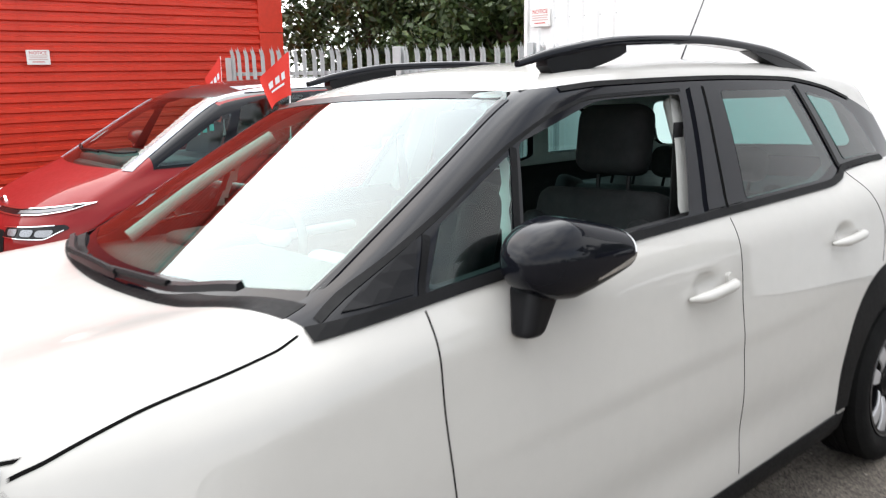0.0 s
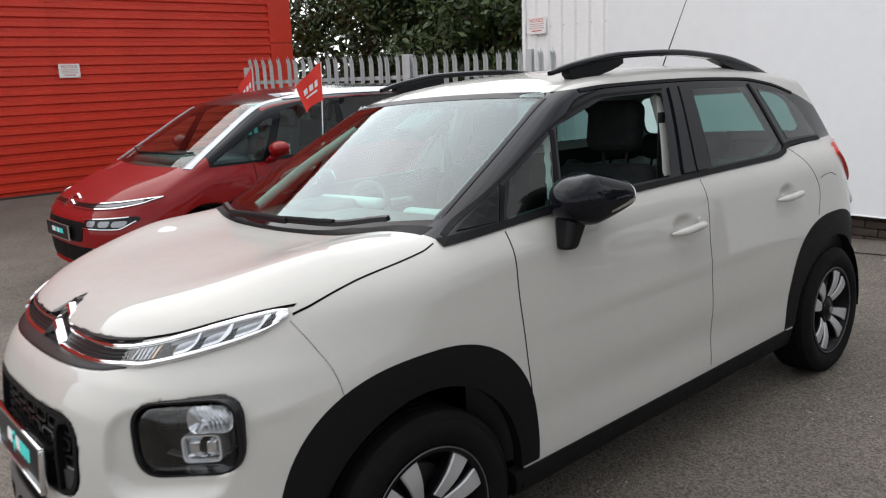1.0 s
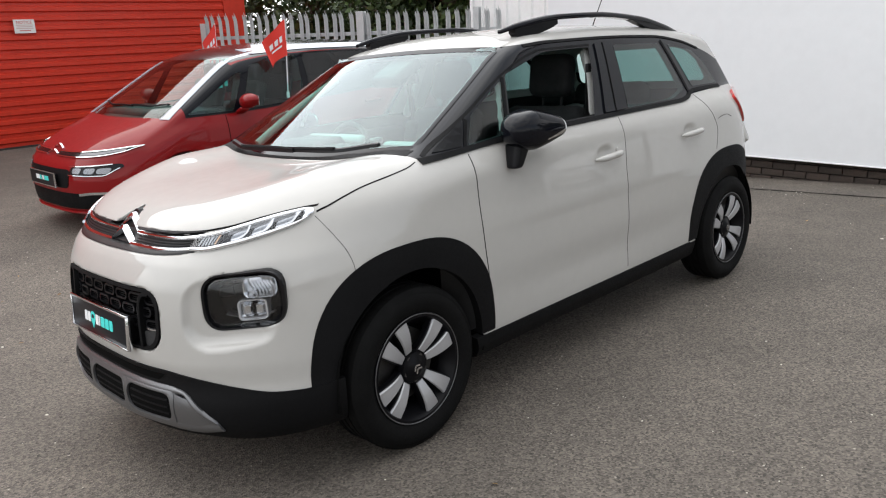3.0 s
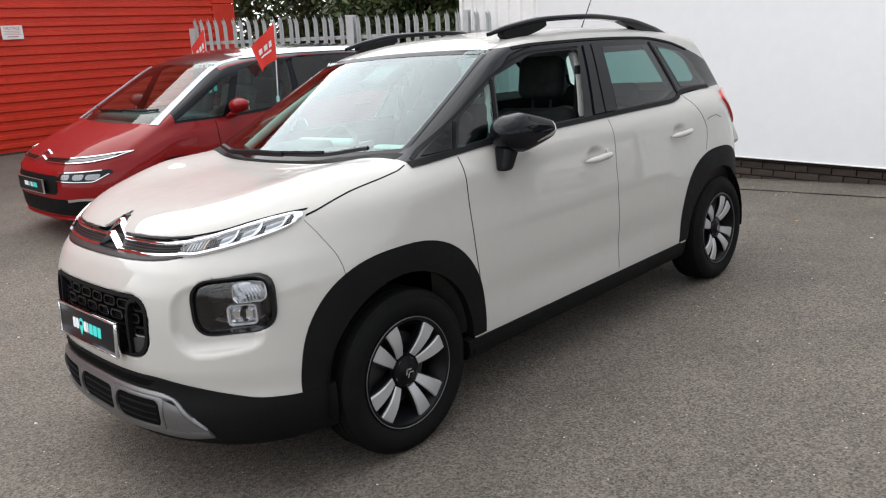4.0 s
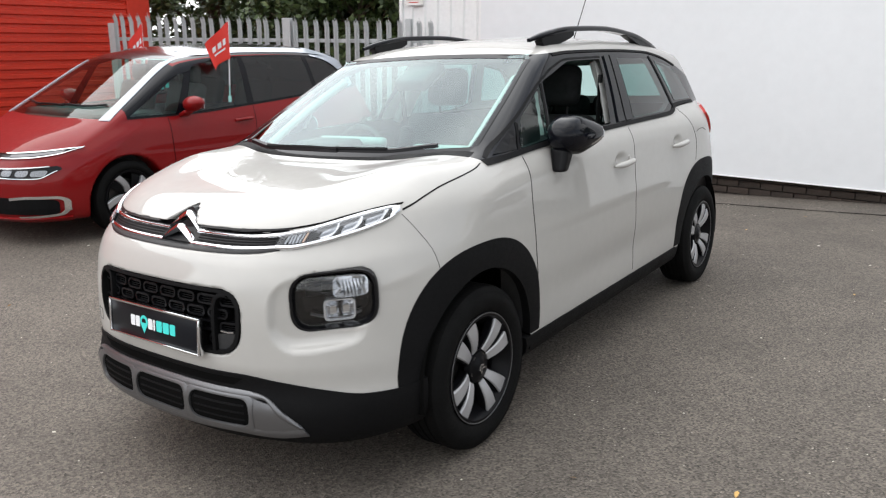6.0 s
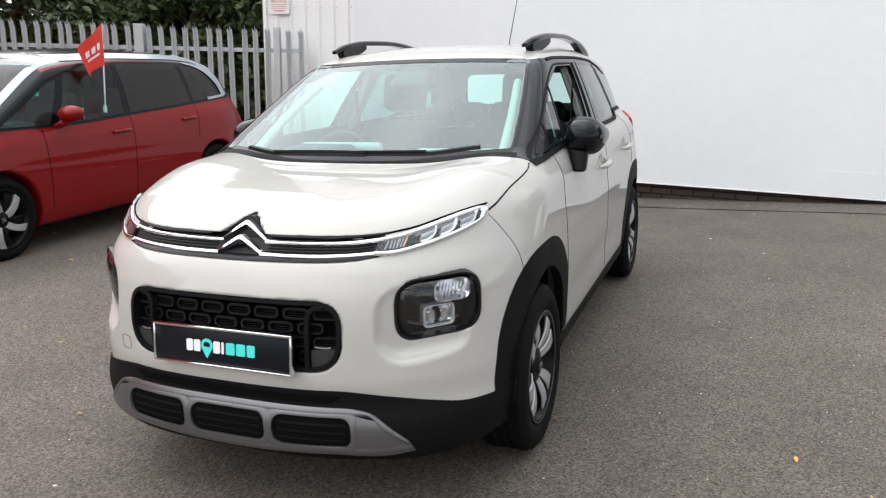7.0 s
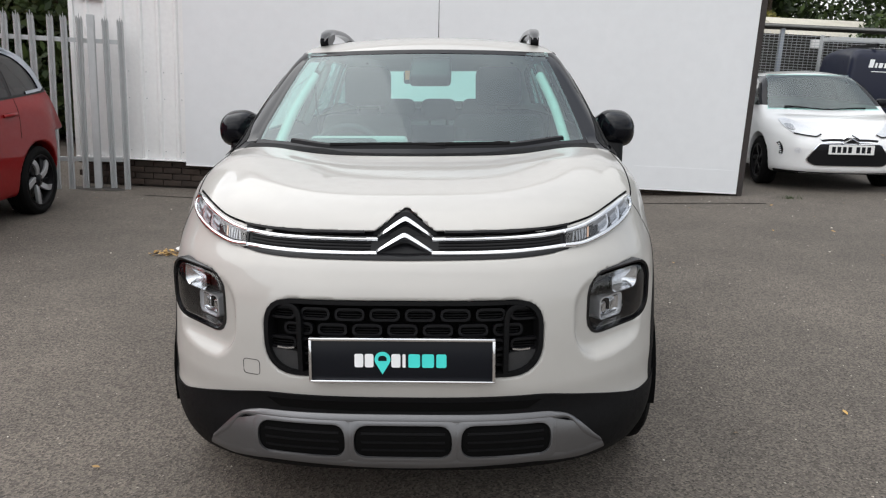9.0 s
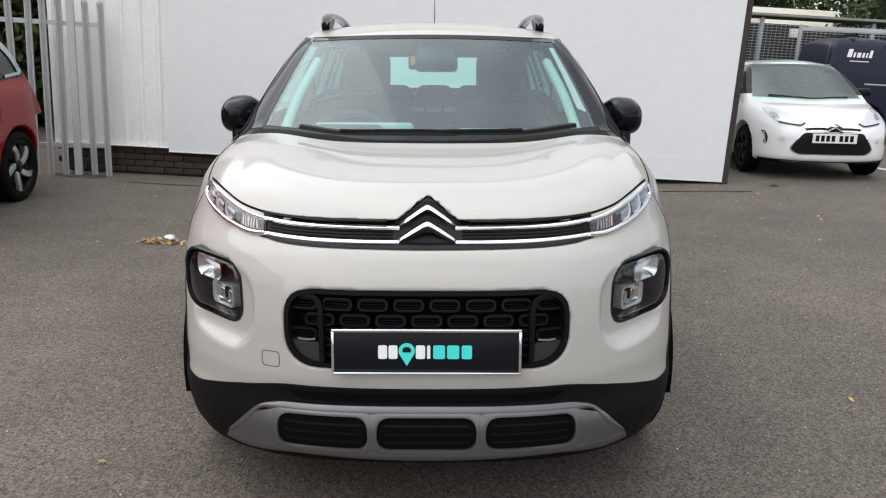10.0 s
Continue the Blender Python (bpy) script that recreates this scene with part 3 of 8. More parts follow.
def spoke_mesh(r0, r1, w0, w1, a0, a1, x0, x1, thick):
    """One slanted bar from the hub to the rim, outer face slightly domed."""
    verts, faces, n = [], [], 6
    for i in range(n + 1):
        k = i / n
        r, w, a, x = r0 + (r1 - r0) * k, w0 + (w1 - w0) * k, a0 + (a1 - a0) * k, x0 + (x1 - x0) * k + 0.012 * math.sin(math.pi * k)
        c, s = math.cos(a), math.sin(a)
        for u, dx in ((-w, -thick), (-w, -0.004), (-w * 0.86, 0), (w * 0.86, 0), (w, -0.004), (w, -thick)):
            verts.append((x + dx, r * c - u * s, r * s + u * c))
    for i in range(n):
        for j in range(6):
            faces.append((i * 6 + j, i * 6 + (j + 1) % 6, (i + 1) * 6 + (j + 1) % 6, (i + 1) * 6 + j))
    faces += [tuple(range(6))[::-1], tuple(range(n * 6, n * 6 + 6))]
    me = solid(verts, faces)
    bm = bmesh.new()
    bm.from_mesh(me)
    bmesh.ops.recalc_face_normals(bm, faces=bm.faces)
    bm.to_mesh(me)
    bm.free()
    return me


def wheel(parent, x, y, r, rim, w, side, style, turn=0.0, sink=0.0):
    """A road wheel that faces +x; side -1 turns it round."""
    hub = part("wheel", bmesh_empty(), None, parent)
    hub.location, hub.rotation_euler = (x, y, r - sink), (turn, 0, 0 if side > 0 else math.pi)
    tyre = part("tyre", tyre_mesh(r, rim, w), RUBBER, hub, "black rubber road tyre", 40)
    for edge_ in (-1, 1):
        part("tread_edge", tread_mesh(r, w, edge_), RUBBER, tyre, "moulded tread shoulder", 30)
    h = w / 2
    part("rim", lathe([(rim - 0.03, -h * 0.9), (rim - 0.012, -h * 0.9), (rim - 0.02, -h * 0.4), (rim - 0.045, -h * 0.1), (rim - 0.03, h * 0.55), (rim - 0.012, h * 0.72), (rim + 0.006, h * 0.88),
                       (rim + 0.004, h * 0.935), (rim - 0.010, h * 0.93), (rim - 0.022, h * 0.75), (rim - 0.045, h * 0.3)], 64), ALLOY if style == "plain" else ALLOY_BLACK, hub, "", 40)
    if style == "double":
        part("rim_edge", lathe([(rim - 0.0005, h * 0.935), (rim + 0.001, h * 0.945), (rim + 0.003, h * 0.942), (rim + 0.004, h * 0.93)], 64), SATIN, hub, "thin machined rim edge", 40)
    part("brake_disc", lathe([(0.02, -0.012), (rim * 0.68, -0.012), (rim * 0.68, 0.012), (0.02, 0.012)], 40), STEEL_DARK, hub)
    part("brake_backing", lathe([(0.0, -0.03), (rim - 0.03, -0.03), (rim - 0.03, -0.02), (0.0, -0.02)], 40), PLASTIC, hub)
    xf = h * 0.80
    if style == "double":
        for i in range(4):
            a = math.pi / 2 * i
            part("spoke_web", spoke_mesh(0.03, rim - 0.02, 0.03, 0.042, a, a, xf - 0.052, xf - 0.040, 0.02), ALLOY_BLACK, hub, "", 30)
            for s in (-1, 1):
                part("spoke_flank", spoke_mesh(0.062, rim - 0.004, 0.021, 0.038, a + s * 0.29, a + s * 0.262, xf - 0.018, xf - 0.003, 0.032), ALLOY_BLACK, hub, "", 30)
                part("spoke", spoke_mesh(0.068, rim - 0.002, 0.0165, 0.0350, a + s * 0.285, a + s * 0.262, xf - 0.011, xf + 0.004, 0.010), ALLOY, hub, "machined silver alloy spoke", 30)
    else:
        for i in range(5):
            a = 2 * math.pi * i / 5
            part("spoke", spoke_mesh(0.04, rim - 0.01, 0.026, 0.030, a, a + 0.45, xf - 0.014, xf + 0.004, 0.03), ALLOY_BLACK if style == "dark" else ALLOY, hub, "", 30)
            part("spoke_web", spoke_mesh(0.04, rim - 0.02, 0.02, 0.05, a + 0.5, a + 0.75, xf - 0.03, xf - 0.02, 0.02), ALLOY_BLACK, hub, "", 30)
    part("hub_cap", lathe([(0.0, xf + 0.006), (0.028, xf + 0.004), (0.036, xf - 0.002), (0.060, xf - 0.008), (0.068, xf - 0.03)], 32), ALLOY_BLACK, hub, "", 40)
    for i in range(5):
        a = 2 * math.pi * i / 5 + math.pi / 2
        bm = bmesh.new()
        rod(bm, (xf - 0.03, 0.05 * math.cos(a), 0.05 * math.sin(a)), (xf - 0.006, 0.05 * math.cos(a), 0.05 * math.sin(a)), 0.009, seg=6)
        part("wheel_bolt", bm, STEEL_DARK, hub)
    bm = bmesh.new()
    for dz in (-0.008, 0.008):
        for s in (-1, 1):
            box(bm, (xf + 0.0065, s * 0.0085, dz), (0.003, 0.021, 0.006), 0.0, Matrix.Rotation(-s * 0.7, 3, "X"))
    part("cap_emblem", bm, CHROME, hub)
    return hub


def bmesh_empty():
    """A hub core: the small axle stub that carries a wheel's parts."""
    bm = bmesh.new()
    rod(bm, (-0.12, 0, 0), (0.0, 0, 0), 0.05, seg=12)
    for f in bm.faces:
        f.material_index = 0
    me = bpy.data.meshes.new("axle")
    bm.to_mesh(me)
    bm.free()
    me.materials.append(STEEL_DARK)
    return me


# ---- the sand-coloured crossover ----
FULL = vehicle(crossover_spec())
_plain = crossover_spec()
_plain["arches"], _plain["carve"] = (), (lambda f, x, y, z: f)
SKIN = vehicle(_plain)
_low = dict(_plain)
_low["hood"] = spline((0.0, 0.6), (4.2, 0.6))
CAB = vehicle(_low)


def recess(x, y, z):
    """The floor of the recess that holds the badge strip."""
    return SKIN(x, y, z) + strip_depth(np.abs(x))



car = thing("crossover_car", SLOPE, "sand beige compact crossover car with black roof pillars, clean and parked", "car")

BELT = spline((0.95, 1.066), (1.23, 1.083), (1.52, 1.102), (1.93, 1.111), (2.36, 1.118), (2.70, 1.12), (3.01, 1.122), (3.18, 1.145), (3.58, 1.158), (3.9, 1.16))
ROOF_EDGE = spline((1.5, 1.44), (1.75, 1.478), (2.0, 1.488), (2.5, 1.493), (3.0, 1.483), (3.3, 1.448), (3.6, 1.37), (4.0, 1.2))
SCREEN_HALF = spline((1.02, 0.705), (1.09, 0.676), (1.3, 0.618), (1.478, 0.562), (1.6, 0.53))
WIN_VENT = [(1.262, 1.100), (1.492, 1.117), (1.582, 1.338), (1.335, 1.215)]
WIN_FRONT = [(1.530, 1.120), (2.160, 1.130), (2.330, 1.448), (1.950, 1.443), (1.622, 1.358)]
WIN_REAR = [(2.465, 1.136), (2.960, 1.140), (3.125, 1.178), (3.03, 1.443), (2.555, 1.450)]
WIN_QUARTER = [(3.235, 1.187), (3.60, 1.182), (3.50, 1.325), (3.40, 1.388), (3.135, 1.430)]
GRILLE = rounded([(-0.403, 0.526), (0.403, 0.526), (0.403, 0.748), (-0.403, 0.748)], [0.11, 0.11, 0.075, 0.075], 7)

pts, quads = nets(FULL, (-0.96, -0.05, 0.14), (0.96, 4.25, 1.66), 0.0108)


def cabin_field(x, y, z):
    return np.maximum(BELT(y) - z, 0.897 + 0.19 * x**2 - y)


def screen_field(x, y, z):
    return np.maximum(smax(x - SCREEN_HALF(z), z - 1.489 + 0.045 * x**2, 0.02), np.maximum(y - (1.12 + 1.45 * (z - 1.09) + 0.25 * x**2 + 0.12), cabin_field(x, y, z)))


def tail_field(x, y, z):
    return np.maximum(smax(x - 0.50 + 0.25 * (z - 1.2), np.abs(z - 1.295) - 0.112, 0.05), 3.6 - y)


def roof_field(x, y, z):
    return np.maximum(ROOF_EDGE(y) - z, 1.66 - y)


win_fields = [poly_field(w_, 0.012) for w_ in (WIN_VENT, WIN_FRONT, WIN_REAR, WIN_QUARTER)]


def window_field(x, y, z):
    return np.maximum(np.minimum.reduce([w_(y, z) for w_ in win_fields]), 0.5 - x)


for field in (cabin_field, screen_field, roof_field, window_field, tail_field, lambda x, y, z: z - 0.314):
    pts, quads = split(pts, quads, field)
mid = middles(pts, quads)
mx, my, mz = np.abs(mid[:, 0]), mid[:, 1], mid[:, 2]
cabin = cabin_field(mx, my, mz) < 0
in_screen = screen_field(mx, my, mz) < 0
rear_glass = cabin & (tail_field(mx, my, mz) < 0)
holes = cabin & (window_field(mx, my, mz) < 0)
roof = cabin & (roof_field(mx, my, mz) < 0) & ~in_screen & ~rear_glass
pillars = cabin & ~in_screen & ~roof & ~holes & ~rear_glass
under_zone = ~cabin & (mz < 0.314) & (my > 0.3)
lower = ~cabin & ~under_zone
hood_zone = lower & (mx < 0.735 + 0.03 * (my - 0.5)) & (mz > np.interp(mx, [0, 0.45, 0.72, 0.8], [0.919, 0.925, 0.985, 1.01])) & (my < 1.01) & (my > 0.1)
bumper = lower & ~hood_zone & (my < 0.50)
doors1 = lower & (my > 1.245) & (my < 2.34) & (mz > 0.314) & (mx > 0.6)
doors2 = lower & (my > 2.34) & (my < 3.33) & (mz > 0.314) & (mx > 0.6) & (np.hypot(my - 3.465, mz - 0.322) > 0.42)
tail_zone = lower & (my > 3.75)
fender = lower & ~hood_zone & ~bumper & ~doors1 & ~doors2 & ~tail_zone
for nm, keep in (("bonnet", hood_zone), ("front_bumper", bumper), ("front_door", doors1 & (mid[:, 0] > 0)), ("front_door", doors1 & (mid[:, 0] < 0)),
                 ("rear_door", doors2 & (mid[:, 0] > 0)), ("rear_door", doors2 & (mid[:, 0] < 0)), ("tailgate", tail_zone), ("front_wing", fender & (my < 1.25) & (mid[:, 0] > 0)), ("front_wing", fender & (my < 1.25) & (mid[:, 0] < 0)), ("rear_wing", fender & (my > 2.9) & (mid[:, 0] > 0)), ("rear_wing", fender & (my > 2.9) & (mid[:, 0] < 0)), ("roof_panel", roof)):
    part(nm, shell_mesh(FULL, pts, quads, keep, nm), SAND, car)
part("underside", shell_mesh(FULL, pts, quads, under_zone, "underside"), PLASTIC, car, "black underside")
part("pillar_frame", shell_mesh(FULL, pts, quads, pillars, "pillar_frame"), BLACK_GLOSS, car, "gloss black window surround and roof pillars")


# cabin lining, seen through the glass
def lining(x, y, z):
    return FULL(x, y, z) + 0.035


lp, lq = nets(lambda x, y, z: np.maximum(SKIN(x, y, z) + 0.035, np.maximum(0.97 - y, y - 3.95)), (-0.9, 0.9, 0.3), (0.9, 4.05, 1.6), 0.03)
lining_fields = [(lambda x, y, z, f=f, d=d: f(x, y, z) - d) for f, d in ((screen_field, 0.0), (window_field, 0.004), (tail_field, 0.0))]
for field in lining_fields + [lambda x, y, z: z - 1.13]:
    lp, lq = split(lp, lq, field)
lm = middles(lp, lq)
lx, ly, lz = np.abs(lm[:, 0]), lm[:, 1], lm[:, 2]
gone = (ly < 1.0) | (lz < 0.34) | ((lz > BELT(ly)) & (lx < SCREEN_HALF(lz)) & (ly < 1.16 + 1.45 * (lz - 1.09) + 0.25 * lx**2 + 0.14) & (lz < 1.44))
for field in lining_fields:
    gone |= field(lx, ly, lz) < 0
part("headlining", shell_mesh(lining, lp, lq, ~gone & (lz > 1.13), "headlining"), HEADLINER, car, "pale grey headlining and pillar trim")
part("door_lining", shell_mesh(lining, lp, lq, ~gone & (lz <= 1.13), "door_lining"), DASH, car, "dark grey door and floor lining")

# glazing
zz = np.linspace(1.04, 1.476, 14)
part("windscreen", band(CAB, "front", [(-SCREEN_HALF(z) - 0.004, z) for z in zz], [(SCREEN_HALF(z) + 0.004, z) for z in zz], 0.003, 0.005, 24, 30), SCREEN_GLASS, car, "green tinted curved windscreen glass", 60)
part("windscreen_border", band(CAB, "front", [(-0.70, 1.075), (-0.4, 1.063), (0, 1.058), (0.4, 1.063), (0.70, 1.075)], [(-0.655, 1.118), (-0.4, 1.107), (0, 1.103), (0.4, 1.107), (0.655, 1.118)], 0.0045, 0.003, 40, 3), BLACK_GLOSS, car, "black windscreen edge band")
part("windscreen_border", band(CAB, "front", [(-0.552, 1.475), (-0.3, 1.485), (0, 1.489), (0.3, 1.485), (0.552, 1.475)], [(-0.555, 1.456), (-0.3, 1.467), (0, 1.471), (0.3, 1.467), (0.555, 1.456)], 0.0042, 0.004, 40, 2), PIANO, car)
for s in (-1, 1):
    zs = np.linspace(1.07, 1.455, 10)
    part("windscreen_border", band(CAB, "front", [(SCREEN_HALF(z) - 0.014 - 0.016 * max(0, 1.16 - z) / 0.09, z) for z in zs], [(SCREEN_HALF(z) + 0.012, z) for z in zs], 0.0035, 0.006, 24, 2, s, 0.001), BLACK_GLOSS, car)
    part("window_seal", line(SKIN, "side", [(1.03, 1.087), (1.32, 1.222), (1.61, 1.362), (1.80, 1.425), (1.95, 1.452), (2.34, 1.459)], 0.009, 0.002, 40, s), PLASTIC, car)
    part("window_trim", line(SKIN, "side", [(1.0, BELT(1.0)), (1.5, BELT(1.5)), (2.0, BELT(2.0)), (2.6, BELT(2.6)), (3.0, BELT(3.0)), (3.12, 1.136), (3.2, 1.162), (3.4, 1.166), (3.6, 1.163)], 0.020, 0.006, 60, s), PLASTIC, car, "matt black belt trim below the windows")
    part("window_trim", line(SKIN, "side", [(1.83, 1.474), (2.0, 1.4845), (2.5, 1.490), (3.0, 1.480), (3.3, 1.445), (3.5, 1.395)], 0.012, 0.004, 40, s), PLASTIC, car)
    part("window_divider", line(SKIN, "side", [(1.24, 1.090), (1.268, 1.145), (1.298, 1.200)], 0.015, 0.003, 12, s), PLASTIC, car)
    part("window_divider", line(SKIN, "side", [(1.508, 1.112), (1.55, 1.23), (1.598, 1.350)], 0.018, 0.003, 12, s), PLASTIC, car)
    part("pillar_cover", sheet(SKIN, "side", [(2.245, 1.130), (2.435, 1.132), (2.53, 1.462), (2.385, 1.462)], 0.008, 0.008, 0.03, s), BLACK_GLOSS, car, "gloss black centre pillar cover")
    part("panel_gap", line(SKIN, "side", [(2.338, 1.125), (2.385, 1.28), (2.452, 1.462)], 0.010, 0.0095, 16, s), GAP, car)
    part("window_divider", line(SKIN, "side", [(3.165, 1.165), (3.115, 1.30), (3.065, 1.455)], 0.022, 0.004, 16, s), PLASTIC, car)
    part("window_trim", sheet(SKIN, "side", [(1.075, 1.094), (1.225, 1.100), (1.275, 1.196)], 0.004, 0.006, 0.03, s), PIANO, car, "black triangular sail panel")
    part("window_pane", sheet(SKIN, "side", rounded(WIN_VENT, 0.01), 0.001, 0.004, 0.04, s), LIGHT_GLASS, car, "fixed front quarter glass")
    if s < 0:
        part("window_pane", sheet(SKIN, "side", WIN_FRONT, -0.004, 0.004, 0.05, s), LIGHT_GLASS, car, "closed front door glass")
    part("window_pane", sheet(SKIN, "side", rounded(WIN_REAR, 0.015), 0.001, 0.004, 0.05, s), TINT_GLASS, car, "dark tinted rear door glass")
    part("window_pane", sheet(SKIN, "side", rounded(WIN_QUARTER, 0.015), 0.002, 0.004, 0.05, s), TINT_GLASS, car, "dark tinted rear quarter glass")
for zz_, nm in ((np.linspace(1.165, 1.435, 8), "rear_window"),):
    uv = np.array([(x, z) for x in np.linspace(-0.54, 0.54, 15) for z in zz_])
    o = np.column_stack((uv[:, 0], np.full(len(uv), 4.5), uv[:, 1]))
    p_ = cast(SKIN, o, np.tile((0.0, -1.0, 0.0), (len(uv), 1)))
    part(nm, solid(p_, [(i * 8 + j, i * 8 + j + 1, i * 8 + j + 9, i * 8 + j + 8) for i in range(14) for j in range(7)]), LIGHT_GLASS, car, "rear window glass", 60)

# panel gaps
for s in (-1, 1):
    part("panel_gap", line(SKIN, "side", [(1.236, 1.07), (1.232, 0.97), (1.229, 0.88), (1.239, 0.695), (1.255, 0.55), (1.262, 0.44), (1.272, 0.33)], 0.0034, 0.0014, 40, s), GAP, car)
    part("panel_gap", line(SKIN, "side", [(2.335, 1.10), (2.33, 0.95), (2.322, 0.85), (2.33, 0.6), (2.338, 0.34)], 0.0013, 0.0014, 40, s), GAP, car)
    part("panel_gap", line(SKIN, "side", [(3.19, 1.15), (3.26, 1.05), (3.32, 0.93), (3.29, 0.82)], 0.0012, 0.0014, 24, s), GAP, car)
    part("panel_gap", line(SKIN, "top", [(0.752, 0.985), (0.762, 0.93), (0.765, 0.85), (0.757, 0.70), (0.745, 0.58), (0.732, 0.525)], 0.0040, 0.0014, 40, s), GAP, car)
    part("panel_gap", line(SKIN, "side", [(0.514, 0.955), (0.548, 0.885), (0.575, 0.821), (0.585, 0.775), (0.588, 0.74)], 0.0009, 0.0014, 24, s), GAP, car)
    part("fuel_flap" if s > 0 else "panel_gap", line(SKIN, "side", [(3.34, 0.99), (3.38, 1.0), (3.45, 1.004), (3.52, 0.985)], 0.0025, 0.0014, 20, s), GAP, car)
EDGE = [(0.49, 0.9305), (0.56, 0.9430), (0.634, 0.9660), (0.69, 0.9805), (0.722, 0.9850)]
seal_x = np.concatenate((np.linspace(0.118, 0.15, 4), np.linspace(0.18, 0.49, 8)))
for s in (-1, 1):
    part("bonnet_seal", band(SKIN, "front", [(x, STRIP_HIGH(x) - 0.0008) for x in seal_x], [(x, STRIP_HIGH(x) + 0.0045) for x in seal_x], 0.0018, 0.008, 60, 2, s), PIANO, car, "black seal along the bonnet's front edge")
    part("panel_gap", band(SKIN, "front", EDGE, [(x, z + 0.0055) for x, z in EDGE], 0.0020, 0.002, 50, 1, s), GAP, car)
part("tow_cover", line(SKIN, "front", rounded([(-0.475, 0.515), (-0.422, 0.515), (-0.422, 0.56), (-0.475, 0.56)], 0.012) + [(-0.475, 0.53)], 0.0013, 0.001, 40), GAP, car, "square towing-eye cover outline")

# wheel arch and sill cladding
for s in (-1, 1):
    for ya, rear_ in ((0.835, False), (3.46, True)):
        outer, inner = [], []
        for i in range(25):
            a = math.pi * (1.0 - i / 24) if not rear_ else math.pi * (1.0 - i / 24)
            c_, s_ = math.cos(a), math.sin(a)
            k = (abs(c_) ** 2.5 + abs(s_) ** 2.5) ** (-1 / 2.5)
            r = 0.478 if not rear_ else 0.492
            outer.append((ya + c_ * k * ((0.455 if not rear_ else 0.475) if c_ < 0 or not rear_ else 0.43), 0.325 + s_ * k * r))
            inner.append((ya + c_ * 0.372, 0.325 + s_ * 0.372))
        part("wheel_arch_trim", band(SKIN, "side", outer, inner, 0.0025, 0.05, 48, 5, s, 0.001), PLASTIC, car, "matt black plastic wheel arch trim", 50)
        well = []
        for i in range(21):
            a = math.pi * (1.06 - 1.12 * i / 20)
            for xx in (0.84, 0.575):
                well.append((s * xx, ya + 0.378 * math.cos(a), 0.325 + 0.378 * math.sin(a)))
        part("wheel_well", solid(well, [(2 * i, 2 * i + 1, 2 * i + 3, 2 * i + 2) for i in range(20)] + [tuple(range(1, 42, 2))]), GAP, car)
    part("sill_trim", band(SKIN, "side", [(1.17, 0.316), (2.1, 0.318), (3.0, 0.321)], [(1.19, 0.225), (2.1, 0.24), (3.0, 0.24)], 0.012, 0.04, 40, 3, s, 0.006), PLASTIC, car, "matt black sill trim", 50)

# lower front in black plastic with the satin skid plate
LOW_TOP = [(-64, 0.390), (-58, 0.382), (-50, 0.389), (-42, 0.416), (-34, 0.444), (-24, 0.466), (0, 0.465), (24, 0.466), (34, 0.444), (42, 0.416), (50, 0.389), (58, 0.382), (64, 0.390)]
part("lower_bumper", band(SKIN, "wrap", LOW_TOP, [(-64, 0.21), (-40, 0.205), (0, 0.2), (40, 0.205), (64, 0.21)], 0.006, 0.02, 80, 8), PLASTIC, car, "matt black lower bumper", 50)
part("bumper_slot", band(SKIN, "front", [(-0.40, 0.452), (0, 0.452), (0.40, 0.452)], [(-0.36, 0.425), (0, 0.422), (0.36, 0.425)], 0.0085, 0.01, 40, 1), GAP, car, "narrow dark intake slot", 50)


SK_TOP = [(-0.585, 0.30), (-0.53, 0.355), (-0.47, 0.398), (-0.40, 0.410), (0, 0.412), (0.40, 0.410), (0.47, 0.398), (0.53, 0.355), (0.585, 0.30)]
SK_BOT = [(-0.60, 0.262), (-0.52, 0.255), (-0.45, 0.258), (-0.38, 0.262), (0, 0.252), (0.38, 0.262), (0.45, 0.258), (0.52, 0.255), (0.60, 0.262)]
HOLE_LO, HOLE_HI = 0.287, 0.379
for a, b, nm in (((SK_TOP), [(-0.59, 0.285), (-0.53, 0.325), (-0.47, HOLE_HI + 0.004), (-0.40, HOLE_HI + 0.002), (0, HOLE_HI), (0.40, HOLE_HI + 0.002), (0.47, HOLE_HI + 0.004), (0.53, 0.325), (0.59, 0.285)], "skid_plate"),
                 ([(-0.59, 0.290), (-0.53, 0.293), (-0.45, 0.290), (-0.38, HOLE_LO + 0.002), (0, HOLE_LO - 0.003), (0.38, HOLE_LO + 0.002), (0.45, 0.290), (0.53, 0.293), (0.59, 0.290)], SK_BOT, "skid_plate")):
    part(nm, band(SKIN, "front", a, b, 0.016, 0.03, 80, 3, 1, 0.004), SATIN, car, "satin silver skid plate with three slots", 60)
for x0, x1 in ((0.425, 0.59), (0.138, 0.166)):
    for s in (-1, 1):
        a, b = ([(x0, HOLE_HI + 0.01), (x0 + 0.006, 0.335), (x0 - 0.002, HOLE_LO - 0.006)], [(x1, HOLE_HI + 0.01), (x1 - 0.004, 0.335), (x1, HOLE_LO - 0.006)])
        if x1 > 0.5:
            b = [(0.50, HOLE_HI - 0.01), (0.555, 0.325), (0.59, HOLE_LO - 0.006)]
        part("skid_plate_bar", band(SKIN, "front", a, b, 0.0155, 0.03, 12, 3, s, 0.002), SATIN, car, "", 60)
